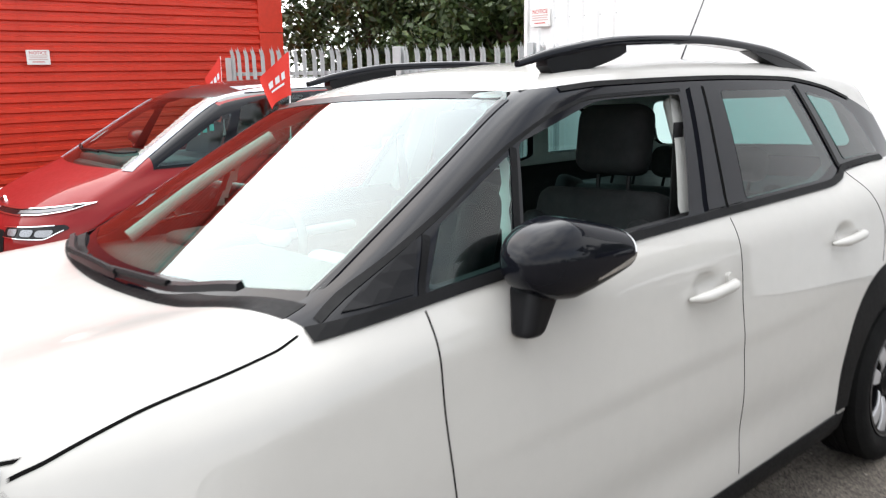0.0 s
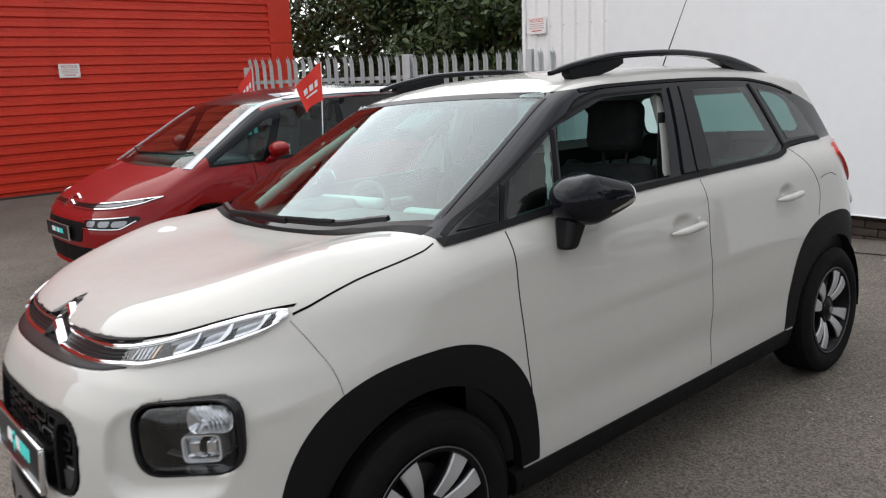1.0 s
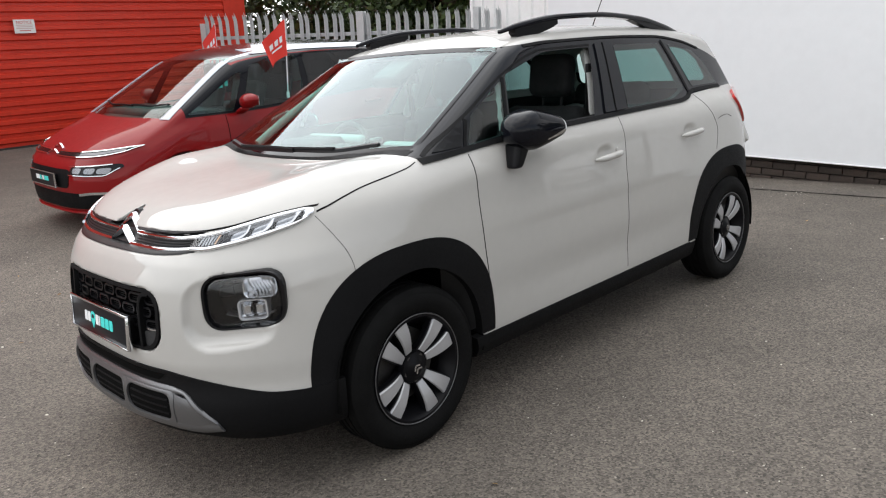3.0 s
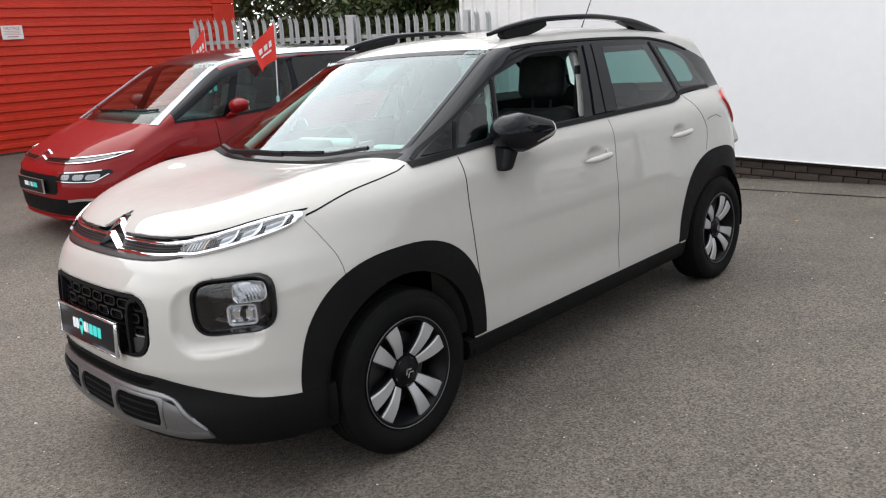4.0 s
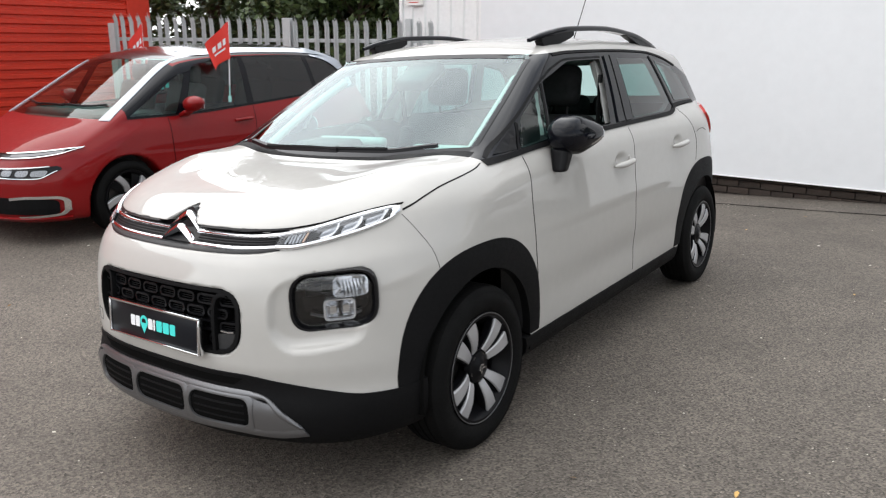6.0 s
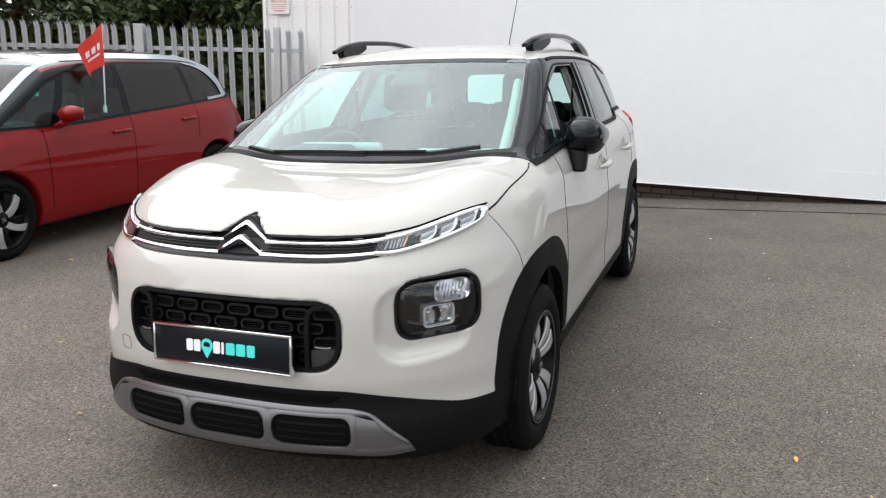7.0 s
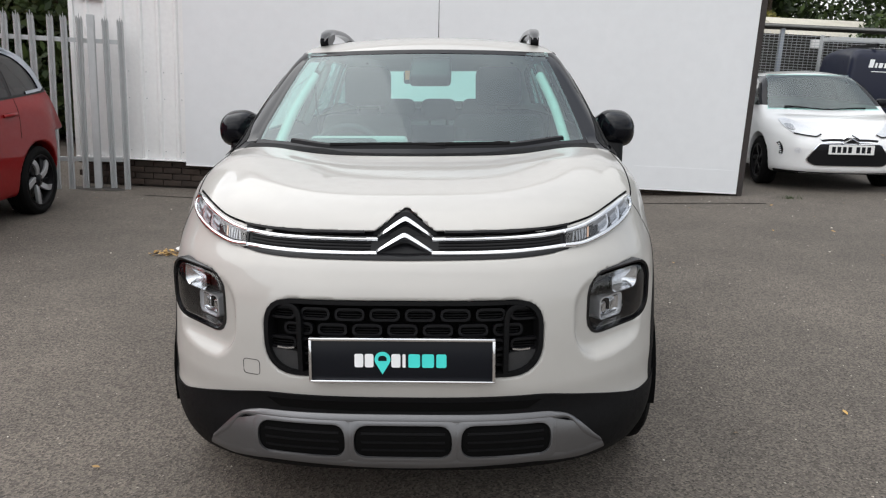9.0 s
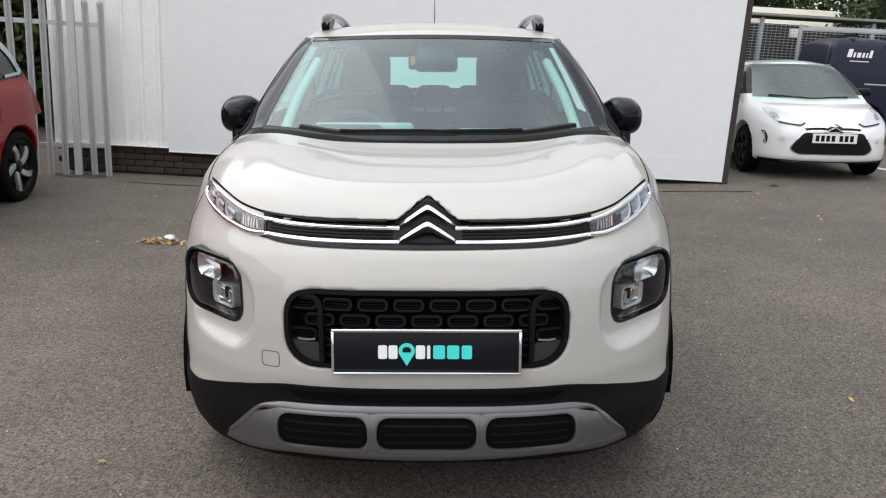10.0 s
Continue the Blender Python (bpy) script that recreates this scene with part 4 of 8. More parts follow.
for x0, x1 in ((-0.142, 0.142), (-0.428, -0.168), (0.168, 0.428)):
    hole = rounded([(x0, HOLE_LO), (x1, HOLE_LO), (x1, HOLE_HI), (x0, HOLE_HI)], 0.04, 6)
    part("slot_backing", sheet(SKIN, "front", hole, 0.008, 0.004, 0.04), GAP, car)
    big = rounded([(x0 - 0.014, HOLE_LO - 0.012), (x1 + 0.014, HOLE_LO - 0.012), (x1 + 0.014, HOLE_HI + 0.012), (x0 - 0.014, HOLE_HI + 0.012)], 0.02, 6)
    part("slot_rim", band(SKIN, "front", big + big[:1], hole + hole[:1], 0.0175, 0.014, 64, 2, 1, 0.0015), SATIN, car, "", 50)
    for z in (0.312, 0.336, 0.360):
        part("slot_slat", band(SKIN, "front", [(x0 + 0.02, z), (x1 - 0.02, z)], [(x0 + 0.02, z - 0.006), (x1 - 0.02, z - 0.006)], 0.0105, 0.006, 12, 1), PLASTIC, car)

# grille
part("grille_rim", band(SKIN, "front", GRILLE + GRILLE[:1], [(x * 0.968, 0.637 + (z - 0.637) * 0.90) for x, z in GRILLE + GRILLE[:1]], 0.002, 0.05, 90, 2), PLASTIC, car, "black grille surround", 40)
part("grille_back", sheet(SKIN, "front", rounded([(-0.40, 0.535), (0.40, 0.535), (0.40, 0.75), (-0.40, 0.75)], 0.06), -0.055, 0.004, 0.05), GAP, car)


def link_ring(cx, cz, hw, hh, lift=-0.016):
    """One rounded open link of the grille with its three fins."""
    o = rounded([(cx - hw, cz - hh), (cx + hw, cz - hh), (cx + hw, cz + hh), (cx - hw, cz + hh)], hh * 0.96, 5)
    i = [(cx + (x - cx) * 0.84, cz + (z - cz) * 0.62) for x, z in o]
    return band(SKIN, "front", o + o[:1], i + i[:1], lift, 0.02, 28, 1)


for row, z in enumerate((0.708, 0.663, 0.618, 0.573)):
    n_link = 8 if row % 2 == 0 else 9
    for i in range(n_link):
        cx = (i - (n_link - 1) / 2) * 0.1015
        if row >= 2 and abs(cx) < 0.24:
            continue
        if abs(cx) > 0.365 or (row >= 3 and abs(cx) > 0.33):
            continue
        part("grille_link", link_ring(cx, z, 0.0435, 0.0185), PIANO, car, "", 40)
        for dz in (-0.0075, 0.0, 0.0075):
            part("grille_fin", band(SKIN, "front", [(cx - 0.036, z + dz + 0.0015), (cx + 0.036, z + dz + 0.0015)], [(cx - 0.036, z + dz - 0.0015), (cx + 0.036, z + dz - 0.0015)], -0.026, 0.01, 4, 1), PLASTIC, car)
for s in (-1, 1):
    bar_o = [(0.288, 0.53), (0.290, 0.62), (0.291, 0.69), (0.300, 0.722), (0.322, 0.736), (0.35, 0.738)]
    bar_i = [(0.302, 0.53), (0.304, 0.62), (0.305, 0.685), (0.311, 0.710), (0.326, 0.722), (0.35, 0.724)]
    part("grille_bar", band(SKIN, "front", bar_o, bar_i, 0.002, 0.04, 30, 2, s, 0.002), PLASTIC, car, "black bar framing the side of the grille", 50)
    part("grille_duct", sheet(SKIN, "front", rounded([(0.306, 0.534), (0.345, 0.534), (0.378, 0.556), (0.391, 0.60), (0.306, 0.594)], 0.008), -0.012, 0.02, 0.03, s), DASH, car, "dark grey duct blanking plate")
    part("sensor_clip", band(SKIN, "front", [(0.318, 0.607), (0.345, 0.604), (0.37, 0.606)], [(0.318, 0.602), (0.345, 0.599), (0.37, 0.601)], -0.013, 0.006, 12, 1, s), REFLECTOR, car)

# number plate with the dealer's board
lean_back = Matrix.Rotation(radians(-5.5), 3, "X")
plate = part("number_plate", boxes(((0, 0, 0), (0.514, 0.012, 0.118)), bevel=0.004), PLATE_BLACK, car, "black dealer board in a chrome-edged holder", 40)
plate.matrix_local = Matrix.Translation((0, 0.006, 0.583)) @ lean_back.to_4x4()
bm = bmesh.new()
for z, h in ((0.0615, 0.010), (-0.0605, 0.008)):
    box(bm, (0, -0.004, z), (0.528, 0.020, h), 0.003)
for x in (-0.260, 0.260):
    box(bm, (x, -0.004, 0), (0.009, 0.020, 0.122), 0.003)
part("plate_holder", bm, CHROME, plate, "chrome holder edge", 40)
part("plate_bracket", boxes(((0, 0.04, 0.0), (0.46, 0.07, 0.09)), bevel=0.01), PLASTIC, plate)
# the dealer's mark as plain shapes: two white blocks, a teal pin, a white bar and post, three teal blocks
for x, wd, ink in ((-0.122, 0.025, WHITE_INK), (-0.093, 0.025, WHITE_INK), (-0.017, 0.026, WHITE_INK), (0.006, 0.009, WHITE_INK), (0.035, 0.033, TEAL_INK), (0.074, 0.034, TEAL_INK), (0.112, 0.029, TEAL_INK)):
    part("print_block", prism(rounded([(x - wd / 2, -0.020), (x + wd / 2, -0.020), (x + wd / 2, 0.019), (x - wd / 2, 0.019)], 0.006, 4), -0.0062, -0.0074), ink, plate)
pin = [(-0.055 + 0.0225 * math.cos(a), 0.003 + 0.0225 * math.sin(a)) for a in np.linspace(-0.6, math.pi + 0.6, 22)] + [(-0.055, -0.040)]
part("print_pin", prism(pin, -0.0062, -0.0074), TEAL_INK, plate)
part("print_block", prism(rounded([(-0.067, -0.001), (-0.043, -0.001), (-0.043, 0.008), (-0.049, 0.014), (-0.061, 0.014), (-0.067, 0.008)], 0.002, 2), -0.0074, -0.0082), PLATE_BLACK, plate)

# chrome bars, chevrons and the black strip between
sx = np.concatenate((np.linspace(0, 0.12, 6), np.linspace(0.17, 0.485, 7)))
for s in (-1, 1):
    part("badge_strip", band(recess, "front", [(x, STRIP_HIGH(x) + 0.002) for x in sx], [(x, STRIP_DEEP(x) - 0.002) for x in sx], 0.002, 0.006, 40, 6, s), PIANO, car, "black strip between the chrome bars")
    ledge = [onto(f_, "front", [(x, STRIP_DEEP(x) + dz) for x in sx], lf, s)[0] for f_, dz, lf in ((SKIN, 0.0, 0.0012), (SKIN, 0.006, 0.0015), (recess, 0.007, 0.003))]
    part("strip_ledge", solid(np.concatenate(ledge), [(r * 13 + i, r * 13 + i + 1, r * 13 + i + 14, r * 13 + i + 13) for r in (0, 1) for i in range(12)]), PIANO, car, "dark ledge below the chrome bars", 60)
    for dz in (-0.0075, 0.0, 0.0075):
        rib = [(0.10, 0.8790), (0.23, 0.8812), (0.31, 0.8840), (0.40, 0.8885), (0.46, 0.8950)]
        part("strip_rib", band(recess, "front", [(x, z + dz + 0.0012) for x, z in rib], [(x, z + dz - 0.0012) for x, z in rib], 0.0045, 0.003, 24, 1, s), PLASTIC, car)
UP = [(0.478, 0.9140), (0.400, 0.9058), (0.317, 0.9017), (0.235, 0.8994), (0.153, 0.8974), (0.081, 0.8961)]
DN = [(0.478, 0.8772), (0.396, 0.8702), (0.3135, 0.8653), (0.2325, 0.8627), (0.152, 0.8609), (0.081, 0.8603)]
for s in (-1, 1):
    for c_, th in ((UP, 0.0115), (DN, 0.0115)):
        part("chrome_bar", band(recess, "front", [(x, z + th / 2) for x, z in c_], [(x, z - th / 2) for x, z in c_], 0.010, 0.014, 36, 4, s, 0.004), CHROME, car, "polished chrome bar", 60)


def chevron_mesh(joint, tip, thick_joint, thick_tip, n=18):
    """A rounded peak: a broad upper facet, a crest and a lower facet, with its back."""
    verts, faces, k = [], [], 6
    for i in range(-n, n + 1):
        u = 1 - abs(i) / n
        rise = math.sqrt(u * u + 0.02) - math.sqrt(0.02)
        top_u = 1 - (math.sqrt((1 - u) ** 2 + 0.010) - 0.1) / (math.sqrt(1.010) - 0.1)
        blend = 0.15 * rise / (math.sqrt(1.02) - math.sqrt(0.02)) + 0.85 * top_u
        x = (1 if i >= 0 else -1) * joint[0] * (1 - u)
        y, z = joint[1] + (tip[1] - joint[1]) * blend, joint[2] + (tip[2] - joint[2]) * blend
        th = thick_joint + (thick_tip - thick_joint) * u ** 0.7
        for dy, dz in ((0.020, 0.5), (0.003, 0.5), (-0.004, 0.10), (-0.002, -0.06), (0.006, -0.5), (0.020, -0.5)):
            verts.append((x, y + dy, z + dz * th))
    m = 2 * n + 1
    for i in range(m - 1):
        for j in range(k):
            faces.append((i * k + j, i * k + (j + 1) % k, (i + 1) * k + (j + 1) % k, (i + 1) * k + j))
    faces += [tuple(range(k))[::-1], tuple(range((m - 1) * k, m * k))]
    me = solid(verts, faces)
    bm = bmesh.new()
    bm.from_mesh(me)
    bmesh.ops.recalc_face_normals(bm, faces=bm.faces)
    bm.to_mesh(me)
    bm.free()
    return me


joints, _ = onto(recess, "front", [(0.083, 0.8961), (0.083, 0.8603)], 0.008)
part("chevron", chevron_mesh(joints[0], (0.0, 0.190, 0.948), 0.012, 0.030), CHROME, car, "polished chrome chevron", 35)
part("chevron", chevron_mesh(joints[1], (0.0, 0.147, 0.908), 0.012, 0.028), CHROME, car, "", 35)
# the black peak behind the chevrons, its face leaning with them, its top running back into the bonnet
rim_ = [(0.0, 0.974), (0.014, 0.970), (0.05, 0.945), (0.080, 0.9235), (0.095, 0.918)]
rim_ = [(-x, z) for x, z in rim_[:0:-1]] + rim_
vs_ = []
for x, z in rim_:
    vs_ += [(x, 0.168 + 0.42 * (z - 0.862), z), (x, 0.26, z + 0.002), (x, 0.168, 0.862)]
part("emblem_backing", solid(vs_, [(3 * i + j, 3 * i + 3 + j, 3 * i + 3 + k, 3 * i + k) for i in range(len(rim_) - 1) for j, k in ((0, 2), (1, 0))]), PIANO, car, "black peak behind the chevrons")

# slim upper lamps
U = [(0.474, 0.9190), (0.52, 0.9275), (0.556, 0.937), (0.627, 0.960), (0.68, 0.976), (0.708, 0.981), (0.720, 0.979)]
D = [(0.470, 0.8735), (0.512, 0.872), (0.587, 0.885), (0.65, 0.904), (0.69, 0.921), (0.714, 0.936), (0.724, 0.950)]
u_curve, d_curve = along(U, 60), along(D, 60)


def in_lamp(pairs):
    """(along, across) pairs of the lamp, 0 to 1 each, as (x, z)."""
    out_ = []
    for a_, v_ in pairs:
        i_ = min(60, max(0, int(round(a_ * 60))))
        out_.append(tuple(d_curve[i_] * (1 - v_) + u_curve[i_] * v_))
    return out_


for s in (-1, 1):
    lamp = part("upper_lamp", band(SKIN, "front", U, D, 0.003, 0.02, 40, 6, s), LAMP_BLACK, car, "slim daytime running lamp with chrome edge")
    sl = np.linspace(0, 1, 31)
    for v0, v1 in ((1.0, 0.79), (0.22, 0.0)):
        part("lamp_trim", band(SKIN, "front", in_lamp([(k, v0) for k in sl]), in_lamp([(k, v1) for k in sl]), 0.012, 0.014, 40, 3, s, 0.003), CHROME, lamp, "chrome lamp edge", 60)
    tip_o = [u_curve[-1] + (0, 0.0), (u_curve[-1] + d_curve[-1]) / 2 + (0.006, 0), d_curve[-1]]
    tip_i = [in_lamp([(0.955, 0.80)])[0], in_lamp([(0.965, 0.5)])[0], in_lamp([(0.955, 0.20)])[0]]
    part("lamp_trim", band(SKIN, "front", tip_o, tip_i, 0.0118, 0.014, 14, 3, s, 0.003), CHROME, lamp, "", 60)
    part("lamp_floor", band(SKIN, "front", in_lamp([(k, 0.78) for k in sl[1:29]]), in_lamp([(k, 0.62) for k in sl[1:29]]), 0.0045, 0.004, 30, 2, s), SATIN, lamp, "grey upper ledge inside the lamp")
    for a0 in (0.42, 0.60, 0.78):
        cell = in_lamp([(a0, 0.32), (a0 + 0.045, 0.32), (a0 + 0.09, 0.34), (a0 + 0.125, 0.40)]), in_lamp([(a0 + 0.01, 0.62), (a0 + 0.05, 0.66), (a0 + 0.10, 0.68), (a0 + 0.135, 0.70)])
        part("lamp_cell", band(SKIN, "front", cell[0], cell[1], 0.0075, 0.008, 10, 3, s, 0.004), LAMP_GREY, lamp, "clear reflector cell", 50)
        hook_o = in_lamp([(a0 + 0.150, 0.80), (a0 + 0.142, 0.50), (a0 + 0.120, 0.26), (a0 + 0.075, 0.215), (a0 + 0.005, 0.22)])
        hook_i = in_lamp([(a0 + 0.128, 0.80), (a0 + 0.122, 0.52), (a0 + 0.102, 0.36), (a0 + 0.065, 0.32), (a0 + 0.010, 0.31)])
        part("led_line", band(SKIN, "front", hook_o, hook_i, 0.0100, 0.006, 24, 1, s), SILVER_TRIM, lamp, "pale light guide hook", 50)
    part("indicator_window", band(SKIN, "front", in_lamp([(k, 0.74) for k in np.linspace(0.03, 0.36, 6)]), in_lamp([(k, 0.26) for k in np.linspace(0.02, 0.36, 6)]), 0.006, 0.004, 12, 3, s), LAMP_BLACK, lamp, "dark indicator window")
    for k in range(6):
        a0 = 0.10 + 0.036 * k
        part("indicator_rib", band(SKIN, "front", in_lamp([(a0, 0.72), (a0 - 0.01, 0.28)]), in_lamp([(a0 + 0.018, 0.72), (a0 + 0.008, 0.28)]), 0.0085, 0.004, 4, 1, s), AMBER if k == 5 else LAMP_GREY, lamp)
    part("lamp_lens", band(SKIN, "front", in_lamp([(k, 0.97) for k in sl]), in_lamp([(k, 0.03) for k in sl]), 0.0125, 0.002, 40, 6, s, 0.002), LENS, lamp, "clear lamp lens", 60)

# square main lamps in their recesses
c9, s9 = math.cos(0.69), math.sin(0.69)
for s in (-1, 1):
    def place(u, v, d, s=s):
        """u across the lamp, outward; v up; d out of the recess."""
        return (s * (0.650 + u * c9 + d * s9), 0.248 + u * s9 - d * c9, 0.708 + v + 0.06 * u)

    def ringed(hu, hv, r, rows, cu=0.0, cv=0.0):
        """Rounded rings scaled and set at (scale, depth) rows, joined; the last one is closed when its scale is 0."""
        o = rounded([(-hu, -hv), (hu, -hv), (hu, hv), (-hu, hv)], r, 8)
        n = len(o)
        verts = [place(cu + u * k, cv + v * k, d) for k, d in rows for u, v in o]
        faces = [(j * n + i, j * n + (i + 1) % n, (j + 1) * n + (i + 1) % n, (j + 1) * n + i) for j in range(len(rows) - 1) for i in range(n)]
        b = bmesh.new()
        b.from_mesh(solid(verts, faces))
        bmesh.ops.remove_doubles(b, verts=b.verts, dist=1e-5)
        bmesh.ops.recalc_face_normals(b, faces=b.faces)
        return b

    lamp = part("headlamp", ringed(0.139, 0.094, 0.072, [(1.06, -0.10), (1.06, 0.000), (1.03, 0.007), (0.97, 0.006), (0.93, -0.012), (0.90, -0.05), (0.80, -0.082), (0.0, -0.084)]), LAMP_BLACK, car, "square headlamp with a glossy black housing and clear lens", 40)
    bowl = part("reflector_bowl", ringed(0.060, 0.036, 0.03, [(1.0, -0.020), (0.92, -0.024), (0.72, -0.048), (0.4, -0.066), (0.0, -0.070)], 0.055, 0.036), REFLECTOR, lamp, "fluted chrome reflector bowl", 50)
    for k in range(7):
        u0 = 0.022 + 0.0115 * k
        bm = bmesh.new()
        rod(bm, place(u0, 0.064 - 0.0015 * abs(k - 3), -0.028), place(u0 + 0.004, 0.020, -0.060), 0.0052, 0.0035, 8)
        part("reflector_flute", bm, REFLECTOR, bowl, "", 50)
    bm = bmesh.new()
    for k in range(12):
        u0, u1 = -0.112 + 0.0145 * k, -0.112 + 0.0145 * (k + 1)
        h0, h1 = 0.012 + 0.0012 * k, 0.012 + 0.0012 * (k + 1)
        bm.faces.new([bm.verts.new(place(*q)) for q in ((u0, 0.073 - 0.0002 * (k - 8) ** 2, -0.020), (u1, 0.073 - 0.0002 * (k - 7) ** 2, -0.020), (u1, 0.070 - h1, -0.044), (u0, 0.070 - h0, -0.044))])
    bmesh.ops.remove_doubles(bm, verts=bm.verts, dist=1e-5)
    part("reflector_blade", bm, REFLECTOR, lamp, "chrome strip along the top of the lamp", 60)
    part("lamp_block", ringed(0.026, 0.016, 0.006, [(1.0, -0.08), (1.0, -0.04), (0.9, -0.038), (0.0, -0.038)], -0.070, 0.026), PIANO, lamp, "", 40)
    part("lamp_block", ringed(0.024, 0.020, 0.006, [(1.0, -0.08), (1.0, -0.045), (0.9, -0.043), (0.0, -0.043)], -0.020, 0.028), PIANO, lamp, "", 40)
    fog = part("fog_lamp_bezel", ringed(0.055, 0.038, 0.020, [(1.0, -0.08), (1.0, -0.042), (0.96, -0.036), (0.86, -0.036), (0.80, -0.044), (0.80, -0.08)], 0.014, -0.046), SILVER_TRIM, lamp, "silver framed square fog lamp", 40)
    part("fog_lamp_bowl", ringed(0.044, 0.030, 0.014, [(1.0, -0.044), (0.7, -0.060), (0.35, -0.068), (0.0, -0.070)], 0.014, -0.046), REFLECTOR, fog, "", 40)
    for du in (-0.022, 0.020):
        part("fog_lamp_facet", ringed(0.013, 0.017, 0.005, [(1.0, -0.066), (1.0, -0.050), (0.8, -0.047), (0.0, -0.049)], 0.014 + du, -0.048), REFLECTOR, fog, "", 30)
    part("fog_lamp_bulb", ringed(0.005, 0.017, 0.003, [(1.0, -0.07), (1.0, -0.046), (0.0, -0.044)], 0.014, -0.042), LAMP_BLACK, fog, "", 40)
    arc = [place(-0.085 + 0.17 * k, -0.020 - 0.055 * math.sin(math.pi * (0.22 + 0.5 * k)), -0.055) for k in np.linspace(0, 1, 15)]
    part("lamp_blade", sweep(arc, [(-0.010, -0.002), (0.010, -0.002), (0.010, 0.002), (-0.010, 0.002)]), SATIN, lamp, "satin grey lower blade", 60)
    part("headlamp_lens", ringed(0.134, 0.089, 0.068, [(0.99, -0.006), (0.97, 0.002), (0.85, 0.009), (0.6, 0.017), (0.3, 0.021), (0.0, 0.022)]), LENS, lamp, "clear domed lamp lens", 60)

# door mirrors
def mirror_shape(x, y, z):
    back_ = np.clip(y - 1.52, 0, 0.25)
    a = (np.abs((x - 0.868) / 0.088) ** 2.8 + np.abs((z - 1.136 + 0.08 * (x - 0.87)) / (0.086 - 0.23 * back_)) ** 2.4 + np.abs((y - 1.595) / 0.200) ** 2.5) ** (1 / 2.4)
    shell = (a - 1) * 0.09
    shell = smax(shell, (x - 0.915) * 0.8 + (z - 1.16) * 0.5 - 0.045, 0.03)
    return smax(shell, y - 1.690 - 0.15 * (x - 0.9), 0.015)


def mirror_foot(x, y, z):
    u, v = (x - 0.855) + 0.10 * (z - 1.04), (y - 1.465) - 0.40 * (z - 1.04)
    wide = 0.036 + 0.15 * (z - 1.03)
    return smax(rbox(u, v, wide, wide * 1.05, 0.024), np.maximum(0.985 - z, z - 1.085), 0.012)


mp, mq = nets(mirror_shape, (0.75, 1.3, 0.98), (1.02, 1.76, 1.26), 0.008)
def mirror_back(x, y, z):
    return 1.672 + 0.15 * (x - 0.9) - y


def mirror_strip(x, y, z):
    return np.maximum(np.abs(z - 1.108 - 0.20 * (y - 1.64)) - 0.003 - 0.05 * np.clip(y - 1.56, 0, 0.1), np.maximum(0.90 - x, 1.56 - y))


def mirror_low(x, y, z):
    return z - 1.108 - 0.20 * (y - 1.64)


for field in (mirror_back, mirror_strip, mirror_low):
    mp, mq = split(mp, mq, field)
mc = middles(mp, mq)
back = mirror_back(*mc.T) < 0
strip = (mirror_strip(*mc.T) < 0) & ~back
fp, fq = nets(mirror_foot, (0.76, 1.33, 0.92), (0.95, 1.56, 1.11), 0.010)
for s in (1, -1):
    lower_half = (mirror_low(*mc.T) < 0) & ~back & ~strip
    flip = (lambda me: me) if s > 0 else mirrored
    mir = part("door_mirror", flip(shell_mesh(mirror_shape, mp, mq, ~back & ~strip & ~lower_half, "mirror_cap")), BLACK_GLOSS, car, "gloss black door mirror with indicator strip", 60 if s < 0 else None)
    part("mirror_base", flip(shell_mesh(mirror_shape, mp, mq, lower_half, "mirror_base")), PIANO, mir, "", 60 if s < 0 else None)
    part("mirror_indicator", flip(shell_mesh(mirror_shape, mp, mq, strip, "indicator")), REFLECTOR, mir, "clear silver indicator strip", 60 if s < 0 else None)
    part("mirror_glass", flip(shell_mesh(mirror_shape, mp, mq, back, "mirror_glass")), CHROME, mir, "mirror glass", 60 if s < 0 else None)
    part("mirror_foot", flip(shell_mesh(mirror_foot, fp, fq, np.ones(len(fq), bool), "mirror_foot")), PIANO, mir, "", 60 if s < 0 else None)

# door handles
for s in (-1, 1):
    for hy, hz in ((2.162, 0.934), (2.998, 0.948)):
        grip = []
        for k in np.linspace(-1, 1, 15):
            y_, z_ = hy + 0.108 * k, hz + 0.006 * k
            base, g = onto(SKIN, "side", [(y_, z_)], 0.0, s)
            grip.append(base[0] + g[0] * (0.006 + 0.030 * (1 - abs(k) ** 4)))
        part("door_handle", sweep(grip, lambda k: circle(0.017 * (0.35 + 0.65 * (1 - abs(2 * k - 1) ** 5)), 10, 0.9)), SAND, car, "body-coloured pull handle", 60)
    part("door_lock", sheet(SKIN, "side", rounded([(2.235, 0.925), (2.27, 0.926), (2.272, 0.965), (2.237, 0.964)], 0.012), 0.012, 0.012, 0.02, s), SAND, car, "", 50)

